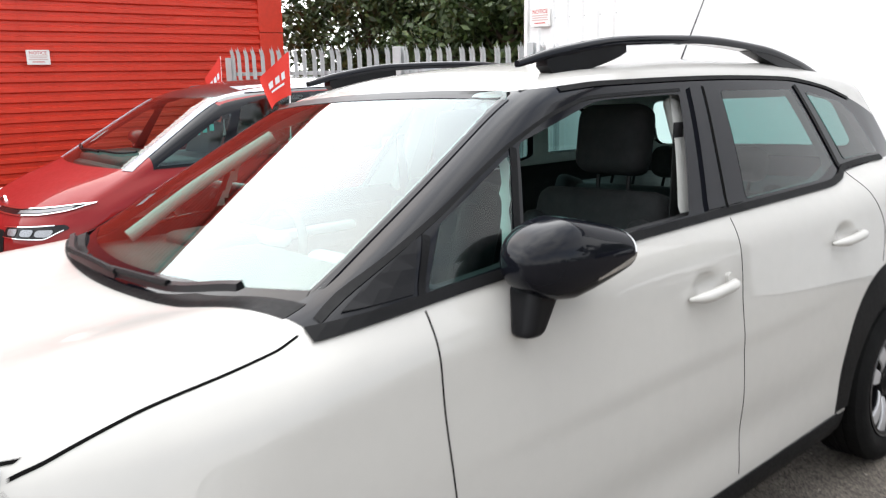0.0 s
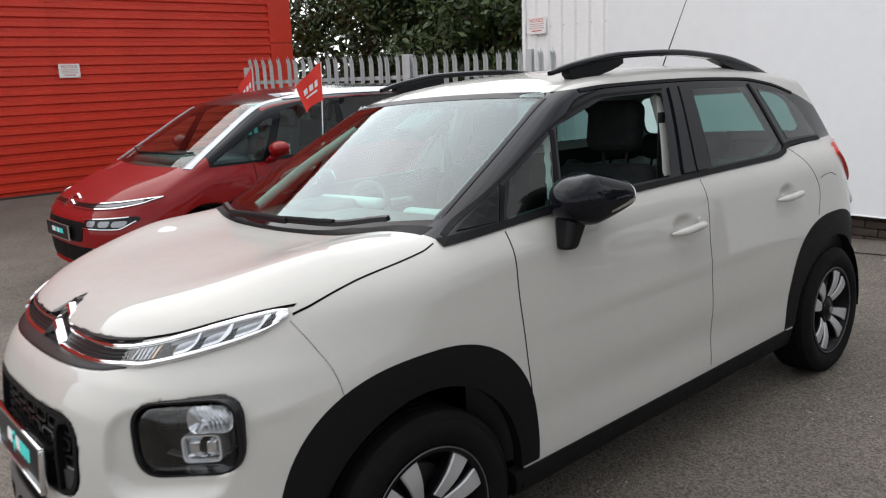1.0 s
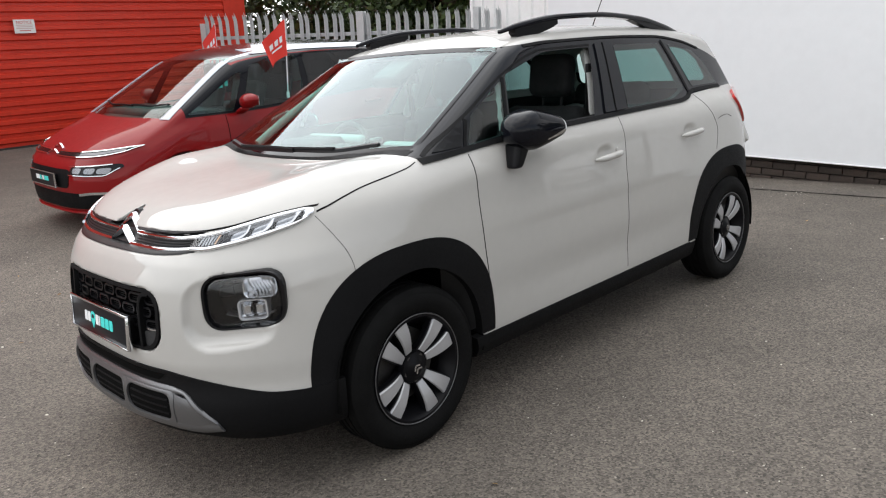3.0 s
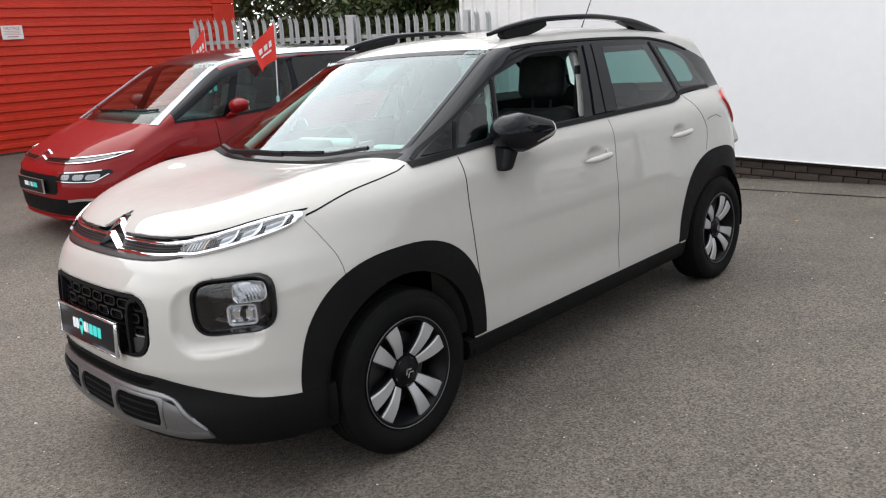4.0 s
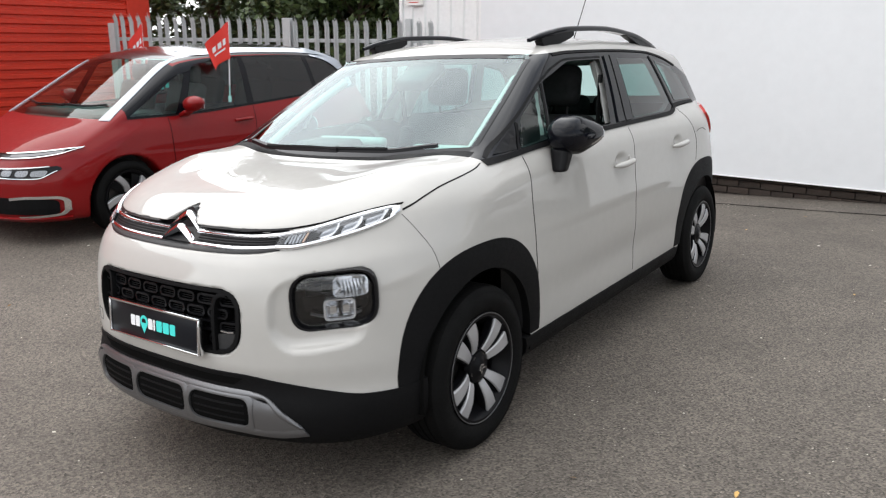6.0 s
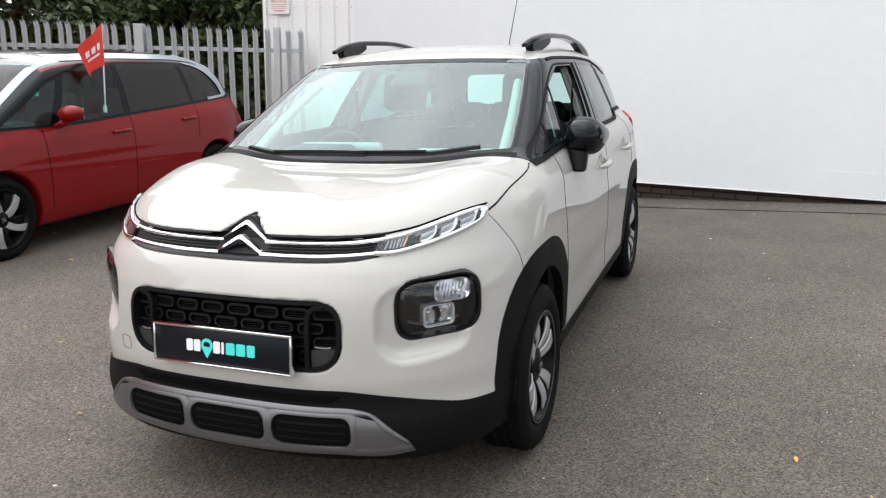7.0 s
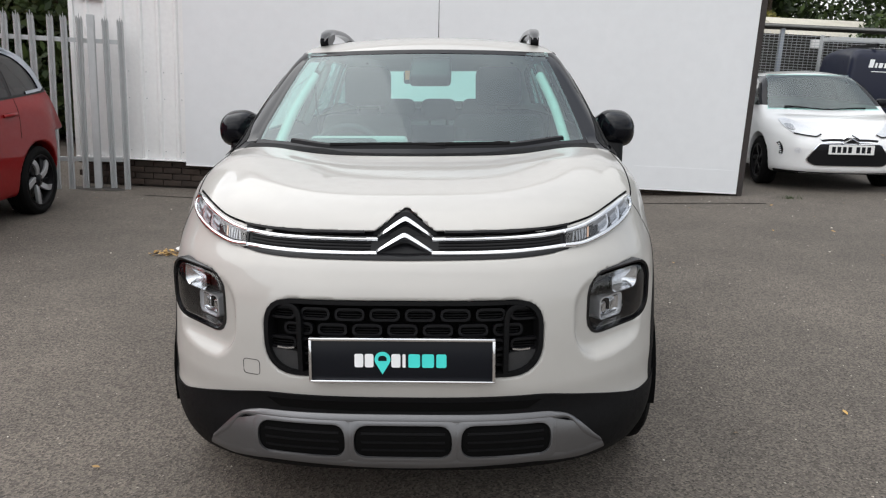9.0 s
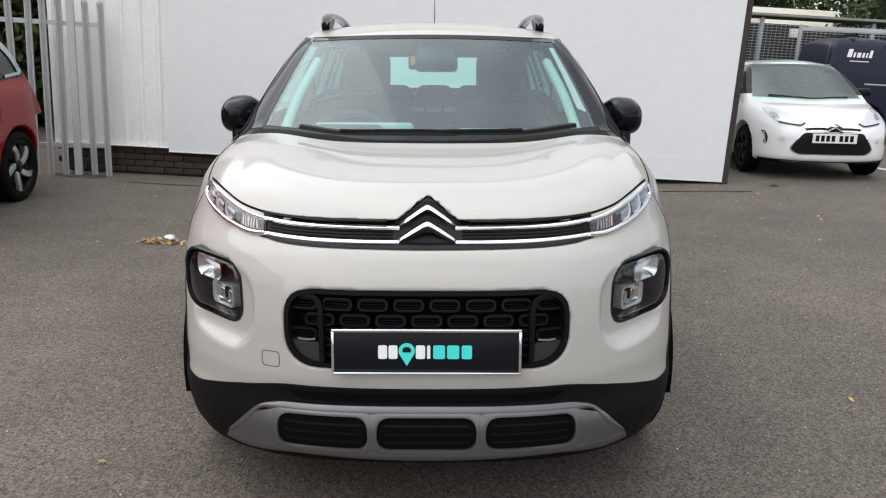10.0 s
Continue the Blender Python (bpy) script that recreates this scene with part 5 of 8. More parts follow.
# roof rails, aerial, tail lamps
RAIL = spline((1.74, 1.534), (1.79, 1.545), (1.91, 1.572), (2.18, 1.604), (2.53, 1.611), (2.93, 1.586), (3.217, 1.538), (3.44, 1.487), (3.52, 1.464))
for s in (-1, 1):
    rail_x = spline((1.74, 0.512), (1.9, 0.524), (2.2, 0.538), (3.0, 0.542), (3.51, 0.520))
    ys = np.linspace(1.79, 3.51, 62)
    base3, _ = onto(SKIN, "top", [(rail_x(y_), y_) for y_ in ys], 0.0, s)
    up3 = np.column_stack((s * rail_x(ys), ys, RAIL(ys)))

    def rail_ring(k):
        f_ = 1 - 0.6 * max(0, 0.10 - k) / 0.10 - 0.5 * max(0, k - 0.85) / 0.15
        return [(a_, b_ * (0.4 + 0.6 * f_)) for a_, b_ in [(-0.022 * f_, -0.016), (0.022 * f_, -0.016), (0.026 * f_, -0.006), (0.023 * f_, 0.004), (0.014 * f_, 0.010), (-0.014 * f_, 0.010), (-0.023 * f_, 0.004), (-0.026 * f_, -0.006)]]

    rl = part("roof_rail", sweep(up3, rail_ring), BLACK_GLOSS, car, "black arched roof rail", 50)
    for y0, y1, y2, y3 in ((1.865, 1.90, 1.95, 2.20), (2.86, 3.10, 3.46, 3.50)):
        yy = [y_ for y_ in ys if y0 <= y_ <= y3]
        vs_, fs_ = [], []
        for y_ in yy:
            i = int(np.argmin(np.abs(ys - y_)))
            k = min(1.0, max(0.0, min((y_ - y0) / (y1 - y0), ((y3 - y_) / (y3 - y2)) ** 0.45)))
            top_z = float(RAIL(y_)) - 0.013
            low_z = min((base3[i][2] - 0.012) * k + (top_z - 0.004) * (1 - k), top_z - 0.003)
            for dx in (-0.020, 0.020):
                vs_ += [(s * float(rail_x(y_)) + dx, y_, low_z), (s * float(rail_x(y_)) + dx, y_, top_z)]
        n_ = len(yy) - 1
        for i in range(n_):
            q = 4 * i
            fs_ += [(q, q + 1, q + 5, q + 4), (q + 2, q + 6, q + 7, q + 3), (q, q + 4, q + 6, q + 2)]
        fs_ += [(0, 2, 3, 1), (4 * n_, 4 * n_ + 1, 4 * n_ + 3, 4 * n_ + 2)]
        part("rail_foot", solid(vs_, fs_), PIANO, rl, "", 30)
    # black printed mark just under the glass at the windscreen's top corner
    part("frit_mark", sheet(SKIN, "front", rounded([(0.462, 1.448), (0.496, 1.446), (0.500, 1.466), (0.460, 1.468)], 0.006), -0.004, 0.002, 0.02, s), GAP, rl)
    part("tail_lamp", sheet(SKIN, "side", rounded([(3.645, 1.085), (3.74, 1.125), (3.92, 1.125), (3.98, 0.93), (3.88, 0.905), (3.76, 0.985)], 0.025), 0.016, 0.02, 0.03, s), TAIL_RED, car, "red tail lamp", 50)
bm = bmesh.new()
rod(bm, (0, 3.28, 1.545), (0, 3.315, 1.575), 0.016, 0.009, 10)
rod(bm, (0, 3.315, 1.575), (0, 3.62, 2.02), 0.0035, 0.0018, 6)
part("aerial", bm, PLASTIC, car, "thin black roof aerial")

# wipers and the scuttle
part("scuttle", band(SKIN, "top", [(-0.70, 0.985), (-0.4, 0.905), (0, 0.875), (0.4, 0.905), (0.70, 0.985)], [(-0.69, 1.04), (-0.4, 0.96), (0, 0.93), (0.4, 0.96), (0.69, 1.04)], 0.001, 0.01, 40, 3), PLASTIC, car, "black scuttle panel")
for pts_ in ([(-0.50, 0.955), (-0.3, 0.908), (0.05, 0.897), (0.10, 0.899)], [(0.06, 0.902), (0.35, 0.925), (0.56, 0.98)]):
    w3, _ = onto(SKIN, "top", along(pts_, 24), 0.022)
    wiper = part("wiper", sweep(w3, [(-0.012, 0.002), (0.012, 0.0), (0.008, 0.014), (-0.006, 0.018)]), PIANO, car, "black windscreen wiper", 40)
    arm, _ = onto(SKIN, "top", along([pts_[-1] if pts_[0][0] < 0 else pts_[0], pts_[1], (pts_[1][0] * 0.8 + pts_[0][0] * 0.2, pts_[1][1])], 12), 0.038)
    part("wiper_arm", sweep(arm, circle(0.008, 6)), PLASTIC, wiper)

for s in (-1, 1):
    for ya in (0.831, 3.488):
        wheel(car, s * 0.752, ya, 0.322, 0.214, 0.205, s, "double", 0.60 if ya < 1 else 0.95, 0.017)

# underside
part("underbody", boxes(((0, 2.1, 0.24), (1.25, 3.5, 0.08)), ((0, 0.5, 0.245), (1.0, 0.7, 0.06)), bevel=0.02), PLASTIC, car)

# ---- the car's interior ----
def seat(x, y, parent, wide=0.50, rear=False):
    """A seat with cushion, back and headrest, facing -y."""
    st = part("seat_cushion", boxes(((x, y, 0.55), (wide, 0.50, 0.16)), bevel=0.05, seg=4), FABRIC, parent, "charcoal fabric seat", 60)
    t = Matrix.Rotation(radians(-18), 3, "X")
    part("backrest", boxes(((x, y + 0.32, 0.86 if not rear else 0.80), (wide, 0.15, 0.62 if not rear else 0.50), t), bevel=0.055, seg=4), FABRIC, st, "", 60)
    for dx in (-wide * 0.42, wide * 0.42):
        part("backrest_bolster", boxes(((x + dx, y + 0.27, 0.84), (0.08, 0.16, 0.5), t), bevel=0.035, seg=3), FABRIC, st, "", 60)
    for hx in ((x,) if not rear else (x - 0.28, x, x + 0.28)):
        part("headrest", boxes(((hx, y + 0.455, 1.315 if not rear else 1.15), (0.26 if not rear else 0.24, 0.12, 0.22 if not rear else 0.14), Matrix.Rotation(radians(-10), 3, "X")), bevel=0.05, seg=4), FABRIC, st, "", 60)
        for dx in (-0.06, 0.06):
            bm_ = bmesh.new()
            rod(bm_, (hx + dx, y + 0.42, 1.02), (hx + dx, y + 0.45, 1.20 if not rear else 1.10), 0.007, seg=6)
            part("headrest_post", bm_, PIANO, st)
    return st


seat(-0.37, 1.92, car)
seat(0.37, 1.92, car)
seat(0.0, 2.85, car, 1.22, True)
dash = part("dashboard", boxes(((0, 1.22, 0.98), (1.42, 0.42, 0.18)), ((0, 1.36, 0.86), (1.38, 0.20, 0.26)), bevel=0.06, seg=4), DASH, car, "dark dashboard with a pale trim band", 60)
part("dash_trim", boxes(((0.34, 1.40, 1.062), (0.46, 0.06, 0.045)), bevel=0.02, seg=3), PALE_TRIM, dash, "pale fabric dash band", 60)
part("dash_trim", boxes(((-0.30, 1.42, 1.085), (0.44, 0.05, 0.045)), bevel=0.02, seg=3), PALE_TRIM, dash, "", 60)
part("dash_screen", boxes(((0, 1.44, 0.985), (0.2, 0.04, 0.11)), bevel=0.01), PIANO, dash, "", 50)
part("instrument_hood", boxes(((-0.37, 1.33, 1.065), (0.32, 0.22, 0.07)), bevel=0.03, seg=3), DASH, dash, "", 60)
ringw = [(-0.37 + 0.18 * math.cos(a), 1.52 + 0.06 * math.sin(a), 0.97 + 0.17 * math.sin(a)) for a in np.linspace(0, 2 * math.pi, 33)[:-1]]
sw = part("steering_wheel", sweep(ringw, circle(0.016, 8), True), DASH, car, "black steering wheel", 60)
part("wheel_boss", boxes(((-0.37, 1.50, 0.955), (0.16, 0.06, 0.13)), ((-0.37, 1.505, 0.975), (0.32, 0.03, 0.035)), ((-0.37, 1.42, 0.94), (0.07, 0.18, 0.07)), bevel=0.012), DASH, sw, "", 60)
mirr = part("interior_mirror", boxes(((0.0, 1.64, 1.365), (0.22, 0.03, 0.06)), bevel=0.012, seg=3), PIANO, car, "black interior mirror and camera housing", 60)
part("camera_housing", boxes(((0.02, 1.585, 1.392), (0.19, 0.20, 0.06), Matrix.Rotation(radians(28), 3, "X")), bevel=0.02, seg=3), PIANO, mirr, "", 60)
part("mirror_label", boxes(((-0.075, 1.60, 1.375), (0.05, 0.004, 0.04)), bevel=0.001), ORANGE, mirr, "orange paper label")
part("parcel_shelf", boxes(((0, 3.55, 1.03), (1.1, 0.6, 0.03)), bevel=0.01), DASH, car)
for s in (-1, 1):
    bm = bmesh.new()
    box(bm, (s * 0.655, 2.33, 1.27), (0.04, 0.055, 0.36), 0.015, Matrix.Rotation(radians(-9), 3, "X") @ Matrix.Rotation(radians(s * -22), 3, "Y"))
    part("pillar_trim", bm, HEADLINER, car, "pale grey centre pillar trim", 50)
    bm = bmesh.new()
    a3, b3 = Vector((s * 0.655, 2.33, 1.36)), Vector((s * 0.62, 2.25, 0.6))
    box(bm, (a3 + b3) / 2, (0.004, 0.045, 0.78), 0.0, Matrix.Rotation(radians(s * 3), 3, "Y"))
    part("seat_belt", bm, FABRIC, car, "dark seat belt webbing")
    ap = along([(s * 0.60, 1.14, 1.085), (s * 0.575, 1.37, 1.225), (s * 0.53, 1.64, 1.37)], 12)
    part("pillar_trim", sweep(ap, circle(0.022, 8)), HEADLINER, car, "pale front pillar trim", 60)
    part("door_card", boxes(((s * 0.745, 1.8, 0.98), (0.06, 0.95, 0.16)), bevel=0.025, seg=3), DASH, car, "", 60)
    part("door_pull", boxes(((s * 0.70, 1.85, 0.99), (0.05, 0.42, 0.035)), bevel=0.012, seg=3), PALE_TRIM, car, "pale armrest trim", 60)


# ---- the place: ground, buildings, fence ----
def asphalt_material():
    mt = bpy.data.materials.new("worn_asphalt")
    mt.use_nodes = True
    nt = mt.node_tree
    p = nt.nodes["Principled BSDF"]
    tc = nt.nodes.new("ShaderNodeTexCoord")

    def tex(kind, scale, detail=4):
        n = nt.nodes.new(kind)
        n.inputs["Scale"].default_value = scale
        if kind == "ShaderNodeTexNoise":
            n.inputs["Detail"].default_value = detail
        nt.links.new(tc.outputs["Object"], n.inputs["Vector"])
        return n

    big, patch, grit = tex("ShaderNodeTexNoise", 0.35, 6), tex("ShaderNodeTexNoise", 2.3, 6), tex("ShaderNodeTexVoronoi", 135)
    stone = nt.nodes.new("ShaderNodeValToRGB")
    e = stone.color_ramp.elements
    e[0].position, e[0].color = 0.0, (0.024, 0.0203, 0.0166, 1)
    e[1].position, e[1].color = 0.94, (0.208, 0.178, 0.148, 1)
    chip = e.new(0.985)
    chip.color = (0.46, 0.42, 0.36, 1)
    nt.links.new(grit.outputs["Color"], stone.inputs["Fac"])
    stain = nt.nodes.new("ShaderNodeMapRange")
    stain.inputs["From Min"].default_value, stain.inputs["From Max"].default_value = 0.35, 0.7
    stain.inputs["To Min"].default_value, stain.inputs["To Max"].default_value = 0.78, 1.12
    nt.links.new(big.outputs["Fac"], stain.inputs["Value"])
    wear = nt.nodes.new("ShaderNodeMapRange")
    wear.inputs["From Min"].default_value, wear.inputs["From Max"].default_value = 0.3, 0.7
    wear.inputs["To Min"].default_value, wear.inputs["To Max"].default_value = 0.86, 1.1
    nt.links.new(patch.outputs["Fac"], wear.inputs["Value"])
    mul = nt.nodes.new("ShaderNodeMath")
    mul.operation = "MULTIPLY"
    nt.links.new(stain.outputs[0], mul.inputs[0])
    nt.links.new(wear.outputs[0], mul.inputs[1])
    tint = nt.nodes.new("ShaderNodeVectorMath")
    tint.operation = "SCALE"
    nt.links.new(stone.outputs["Color"], tint.inputs[0])
    nt.links.new(mul.outputs[0], tint.inputs["Scale"])
    nt.links.new(tint.outputs["Vector"], p.inputs["Base Color"])
    p.inputs["Roughness"].default_value = 0.82
    bp = nt.nodes.new("ShaderNodeBump")
    bp.inputs["Strength"].default_value, bp.inputs["Distance"].default_value = 0.55, 0.006
    nt.links.new(grit.outputs["Distance"], bp.inputs["Height"])
    nt.links.new(bp.outputs["Normal"], p.inputs["Normal"])
    return mt


ASPHALT = asphalt_material()
RED_STEEL = material("red_painted_cladding", (0.60, 0.034, 0.013), 0.42, vary=0.14, scale=1.2, bumpy=0.05, bump_scale=30)
WHITE_STEEL = material("white_painted_cladding", (0.83, 0.83, 0.825), 0.45, vary=0.07, scale=1.6, bumpy=0.05, bump_scale=14)
WHITE_BOARD = material("grey_white_board", (0.775, 0.79, 0.805), 0.38, vary=0.035, scale=0.7, bumpy=0.02, bump_scale=4)
DARK_TIMBER = material("dark_stained_timber", (0.035, 0.028, 0.026), 0.7, vary=0.3, scale=8, bumpy=0.3)
# bricks vary at random between dark brown and near-black
BRICK = material("dark_brown_brick", (0.075, 0.052, 0.040), 0.88, vary=0.35, scale=14, bumpy=0.6, bump_scale=160, random_value=0.5, dark=(0.022, 0.019, 0.017))
MORTAR = material("dark_mortar", (0.055, 0.050, 0.045), 0.95, vary=0.3, scale=20, bumpy=0.4)
GALV = material("galvanised_steel", (0.50, 0.515, 0.52), 0.5, 0.3, vary=0.16, scale=9, random_value=0.25)
SIGN_WHITE = material("sign_white", (0.80, 0.79, 0.77), 0.4, vary=0.03, scale=6)
SIGN_RED = material("sign_red_print", (0.55, 0.03, 0.03), 0.5)
SIGN_GREY = material("sign_faded_print", (0.60, 0.42, 0.40), 0.5)

GROUND = spline((-400, 0.3), (-30, 0.12), (-12, 0.05), (-10.2, 0.03), (-7, -0.05), (-3.9, -0.098), (-2, -0.094), (-1, -0.066), (0.0, -0.0155), (1.0, 0.035), (3.4, 0.172), (6, 0.27), (9, 0.34), (30, 0.5), (400, 0.6))
gxs = np.concatenate(([-400, -200, -100, -60, -40, -30, -24, -20, -17, -14.5], np.arange(-12.5, 13, 0.5), [14.5, 17, 20, 24, 30, 40, 60, 100, 200, 400]))
gys = np.concatenate(([-400, -200, -100, -60, -40, -30, -20, -15, -11], np.arange(-8, 13, 1.0), [15, 20, 30, 40, 60, 100, 200, 400]))
gv = [(x, y, float(GROUND(x))) for x in gxs for y in gys]
gn = len(gys)
ground = part("ground", solid(gv, [(i * gn + j, (i + 1) * gn + j, (i + 1) * gn + j + 1, i * gn + j + 1) for i in range(len(gxs) - 1) for j in range(gn - 1)]), ASPHALT, None, "", 60)
tagged(ground, "worn dark grey asphalt forecourt with grit and stains", "ground", kind="structure")


def on_ground(x, y, up=0.0):
    return (x, y, float(GROUND(x)) + up)


# red clad building
def ribbed(y0, y1, z0, z1, pitch, depth, flat=0.35):
    """Horizontal box ribs, as (out, z) steps run along y."""
    prof, z = [], z0
    while z < z1 - 0.01:
        prof += [(0.0, z), (0.0, z + pitch * flat), (depth, z + pitch * (flat + 0.16)), (depth, z + pitch * 0.90)]
        z += pitch
    prof.append((0.0, z))
    verts = [(o, y, zz_) for y in (y0, y1) for o, zz_ in prof]
    n = len(prof)
    return solid(verts, [(i, i + 1, n + i + 1, n + i) for i in range(n - 1)])


RX = -10.2
red = thing("red_shed", Matrix.Translation((RX, 0, 0)), "long shed clad in ribbed bright red steel sheet", "building", kind="structure")
part("wall", boxes(((-4.06, -1.0, 2.6), (8.0, 15.9, 5.2))), RED_STEEL, red)
for y0, y1 in ((-9.0, -4.6), (-4.595, -0.9), (-0.895, 2.95), (2.955, 6.545)):
    part("cladding_sheet", ribbed(y0, y1, 0.06, 5.1, 0.138, 0.034), RED_STEEL, red, "horizontally ribbed red steel sheet")
part("corner_flashing", boxes(((0.012, 6.765, 1.13), (0.06, 0.43, 2.2)), bevel=0.006), RED_STEEL, red, "flat red corner flashing")
part("corner_flashing", boxes(((0.018, 6.765, 3.69), (0.06, 0.44, 2.9)), bevel=0.006), RED_STEEL, red)
part("base_strip", boxes(((0.0, -1.2, 0.03), (0.05, 15.6, 0.06)), bevel=0.004), DARK_TIMBER, red)
part("roof", boxes(((-4.0, -1.0, 5.26), (8.4, 16.4, 0.12)), bevel=0.01), RED_STEEL, red)


def letters(text, size, mat, parent, m, name="lettering"):
    cu = bpy.data.curves.new(name, "FONT")
    cu.body, cu.size, cu.extrude = text, size, 0.0006
    cu.align_x, cu.align_y = "CENTER", "CENTER"
    cu.materials.append(mat)
    ob = new(name, cu)
    ob.parent = parent
    ob.matrix_local = m
    return ob


def notice(m, lean):
    """A small white warning sign; the word across its top can be read, the rest cannot."""
    sg = thing("notice_sign", m, "small white notice sign with faded red lettering screwed to the cladding", "sign", "wall notices")
    part("board", boxes(((0, 0, 0), (0.30, 0.006, 0.20)), bevel=0.002), SIGN_WHITE, sg)
    letters("NOTICE", 0.062, SIGN_RED, sg, pose(0, -0.0045, 0.058, 90, 0, 0))
    for z, wd, mt in ((0.018, 0.24, SIGN_GREY), (-0.006, 0.22, SIGN_GREY), (-0.030, 0.24, SIGN_GREY), (-0.062, 0.16, SIGN_RED)):
        part("text_bar", boxes(((0, -0.0040, z), (wd, 0.002, 0.010))), mt, sg)
    for x, z in ((-0.135, 0.085), (0.135, 0.085), (-0.135, -0.085), (0.135, -0.085)):
        bm_ = bmesh.new()
        rod(bm_, (x, 0.0, z), (x, -0.006, z), 0.005, seg=8)
        part("screw", bm_, GALV, sg)
    return sg


notice(pose(RX + 0.044, 3.14, 1.84, 0, 0, 90), 0)
notice(pose(-4.185, 6.893, 2.12), 0)

# white building: ribbed sheet, then smooth boards on the long wall
WY = 6.94
hall = thing("white_hall", Matrix.Translation((0, WY, 0)), "white clad hall with large smooth grey-white boards and a brick plinth", "building", kind="structure")
part("wall", boxes(((-0.52, 4.2, 2.7), (7.76, 8.2, 4.93))), WHITE_STEEL, hall)


def upright_ribs(x0, x1, z0, z1, pitch, depth):
    prof, x = [], x0
    while x < x1 - 0.02:
        e = min(x + pitch, x1)
        prof += [(x, 0.0), (x + pitch * 0.70, 0.0), (x + pitch * 0.78, -depth), (min(x + pitch * 0.92, e), -depth)]
        x += pitch
    prof.append((x1, 0.0))
    n = len(prof)
    return solid([(px, py, z) for z in (z0, z1) for px, py in prof], [(i, i + 1, n + i + 1, n + i) for i in range(n - 1)])


part("cladding_sheet", upright_ribs(-4.42, -3.14, 0.245, 5.1, 0.205, 0.024), WHITE_STEEL, hall, "vertically ribbed white steel sheet")
part("corner_flashing", boxes(((-4.415, -0.012, 2.67), (0.05, 0.05, 4.86)), bevel=0.005), WHITE_STEEL, hall)
part("drip_flashing", boxes(((-3.78, -0.03, 0.238), (1.30, 0.06, 0.012)), bevel=0.003), WHITE_STEEL, hall)
bm = bmesh.new()
for x in np.arange(-4.36, -3.2, 0.205):
    for z in (0.34, 0.95, 1.25, 2.1):
        rod(bm, (x + 0.175, -0.024, z), (x + 0.175, -0.031, z), 0.007, seg=6)
part("cladding_screws", bm, GALV, hall)
edges_x = [-3.12, -0.9, 1.32, 3.36]
for a, b in zip(edges_x, edges_x[1:]):
    part("board", boxes((((a + b) / 2, -0.030, 2.62), (b - a, 0.05, 4.84))), WHITE_BOARD, hall, "smooth grey-white wall board")
part("lower_board", boxes(((2.75, -0.0565, 0.335), (1.22, 0.003, 0.262)), bevel=0.001), WHITE_BOARD, hall, "thin white repair strip along the foot")
part("board_edge", boxes(((0.12, -0.036, 0.196), (6.48, 0.056, 0.012)), bevel=0.003), WHITE_STEEL, hall)
part("end_post", boxes(((3.395, 0.01, 2.6), (0.065, 0.15, 4.9)), bevel=0.006), DARK_TIMBER, hall, "dark timber end post")
part("roof", boxes(((-0.5, 4.1, 5.22), (8.1, 8.6, 0.14)), bevel=0.01), WHITE_STEEL, hall)
plinth = part("plinth", boxes(((-0.52, 0.105, 0.0), (7.7, 0.10, 0.46))), MORTAR, hall, "dark brick plinth under the cladding")
brick_me = as_mesh("brick", boxes(((0, 0, 0), (0.215, 0.10, 0.065)), bevel=0.004, seg=1))
brick_me.materials.append(BRICK)
rb = random.Random(4)
for row in range(4):
    z = 0.185 - row * 0.075
    for i in range(35):
        x = -4.33 + i * 0.225 + (0.1125 if row % 2 else 0)
        if x > 3.28 or z < GROUND(x) - 0.05:
            continue
        b_ = new("brick", brick_me)
        b_.parent = plinth
        b_.location = (x, 0.065 + rb.uniform(-0.003, 0.003), z)

# asphalt joint along the hall and its strip of older surface
joint = part("pavement_joint", solid([(x, 6.33 + dy, float(GROUND(x)) + 0.004) for x in np.linspace(-3.4, 3.5, 30) for dy in (-0.012 + 0.004 * math.sin(7 * x), 0.012 + 0.003 * math.sin(11 * x))],
             [(2 * i, 2 * i + 2, 2 * i + 3, 2 * i + 1) for i in range(29)]), GAP, None)
tagged(joint, "dark cracked joint line in the asphalt beside the hall", "joint", kind="structure")

# palisade fence
fence_a, fence_b = Vector((-8.45, 5.18, 0)), Vector((-3.775, 6.697, 0))
fd = (fence_b - fence_a).normalized()
fence = thing("palisade_fence", Matrix.Translation(fence_a) @ fd.to_track_quat("X", "Z").to_matrix().to_4x4(), "galvanised steel palisade fence with pointed pales", "fence", kind="structure")


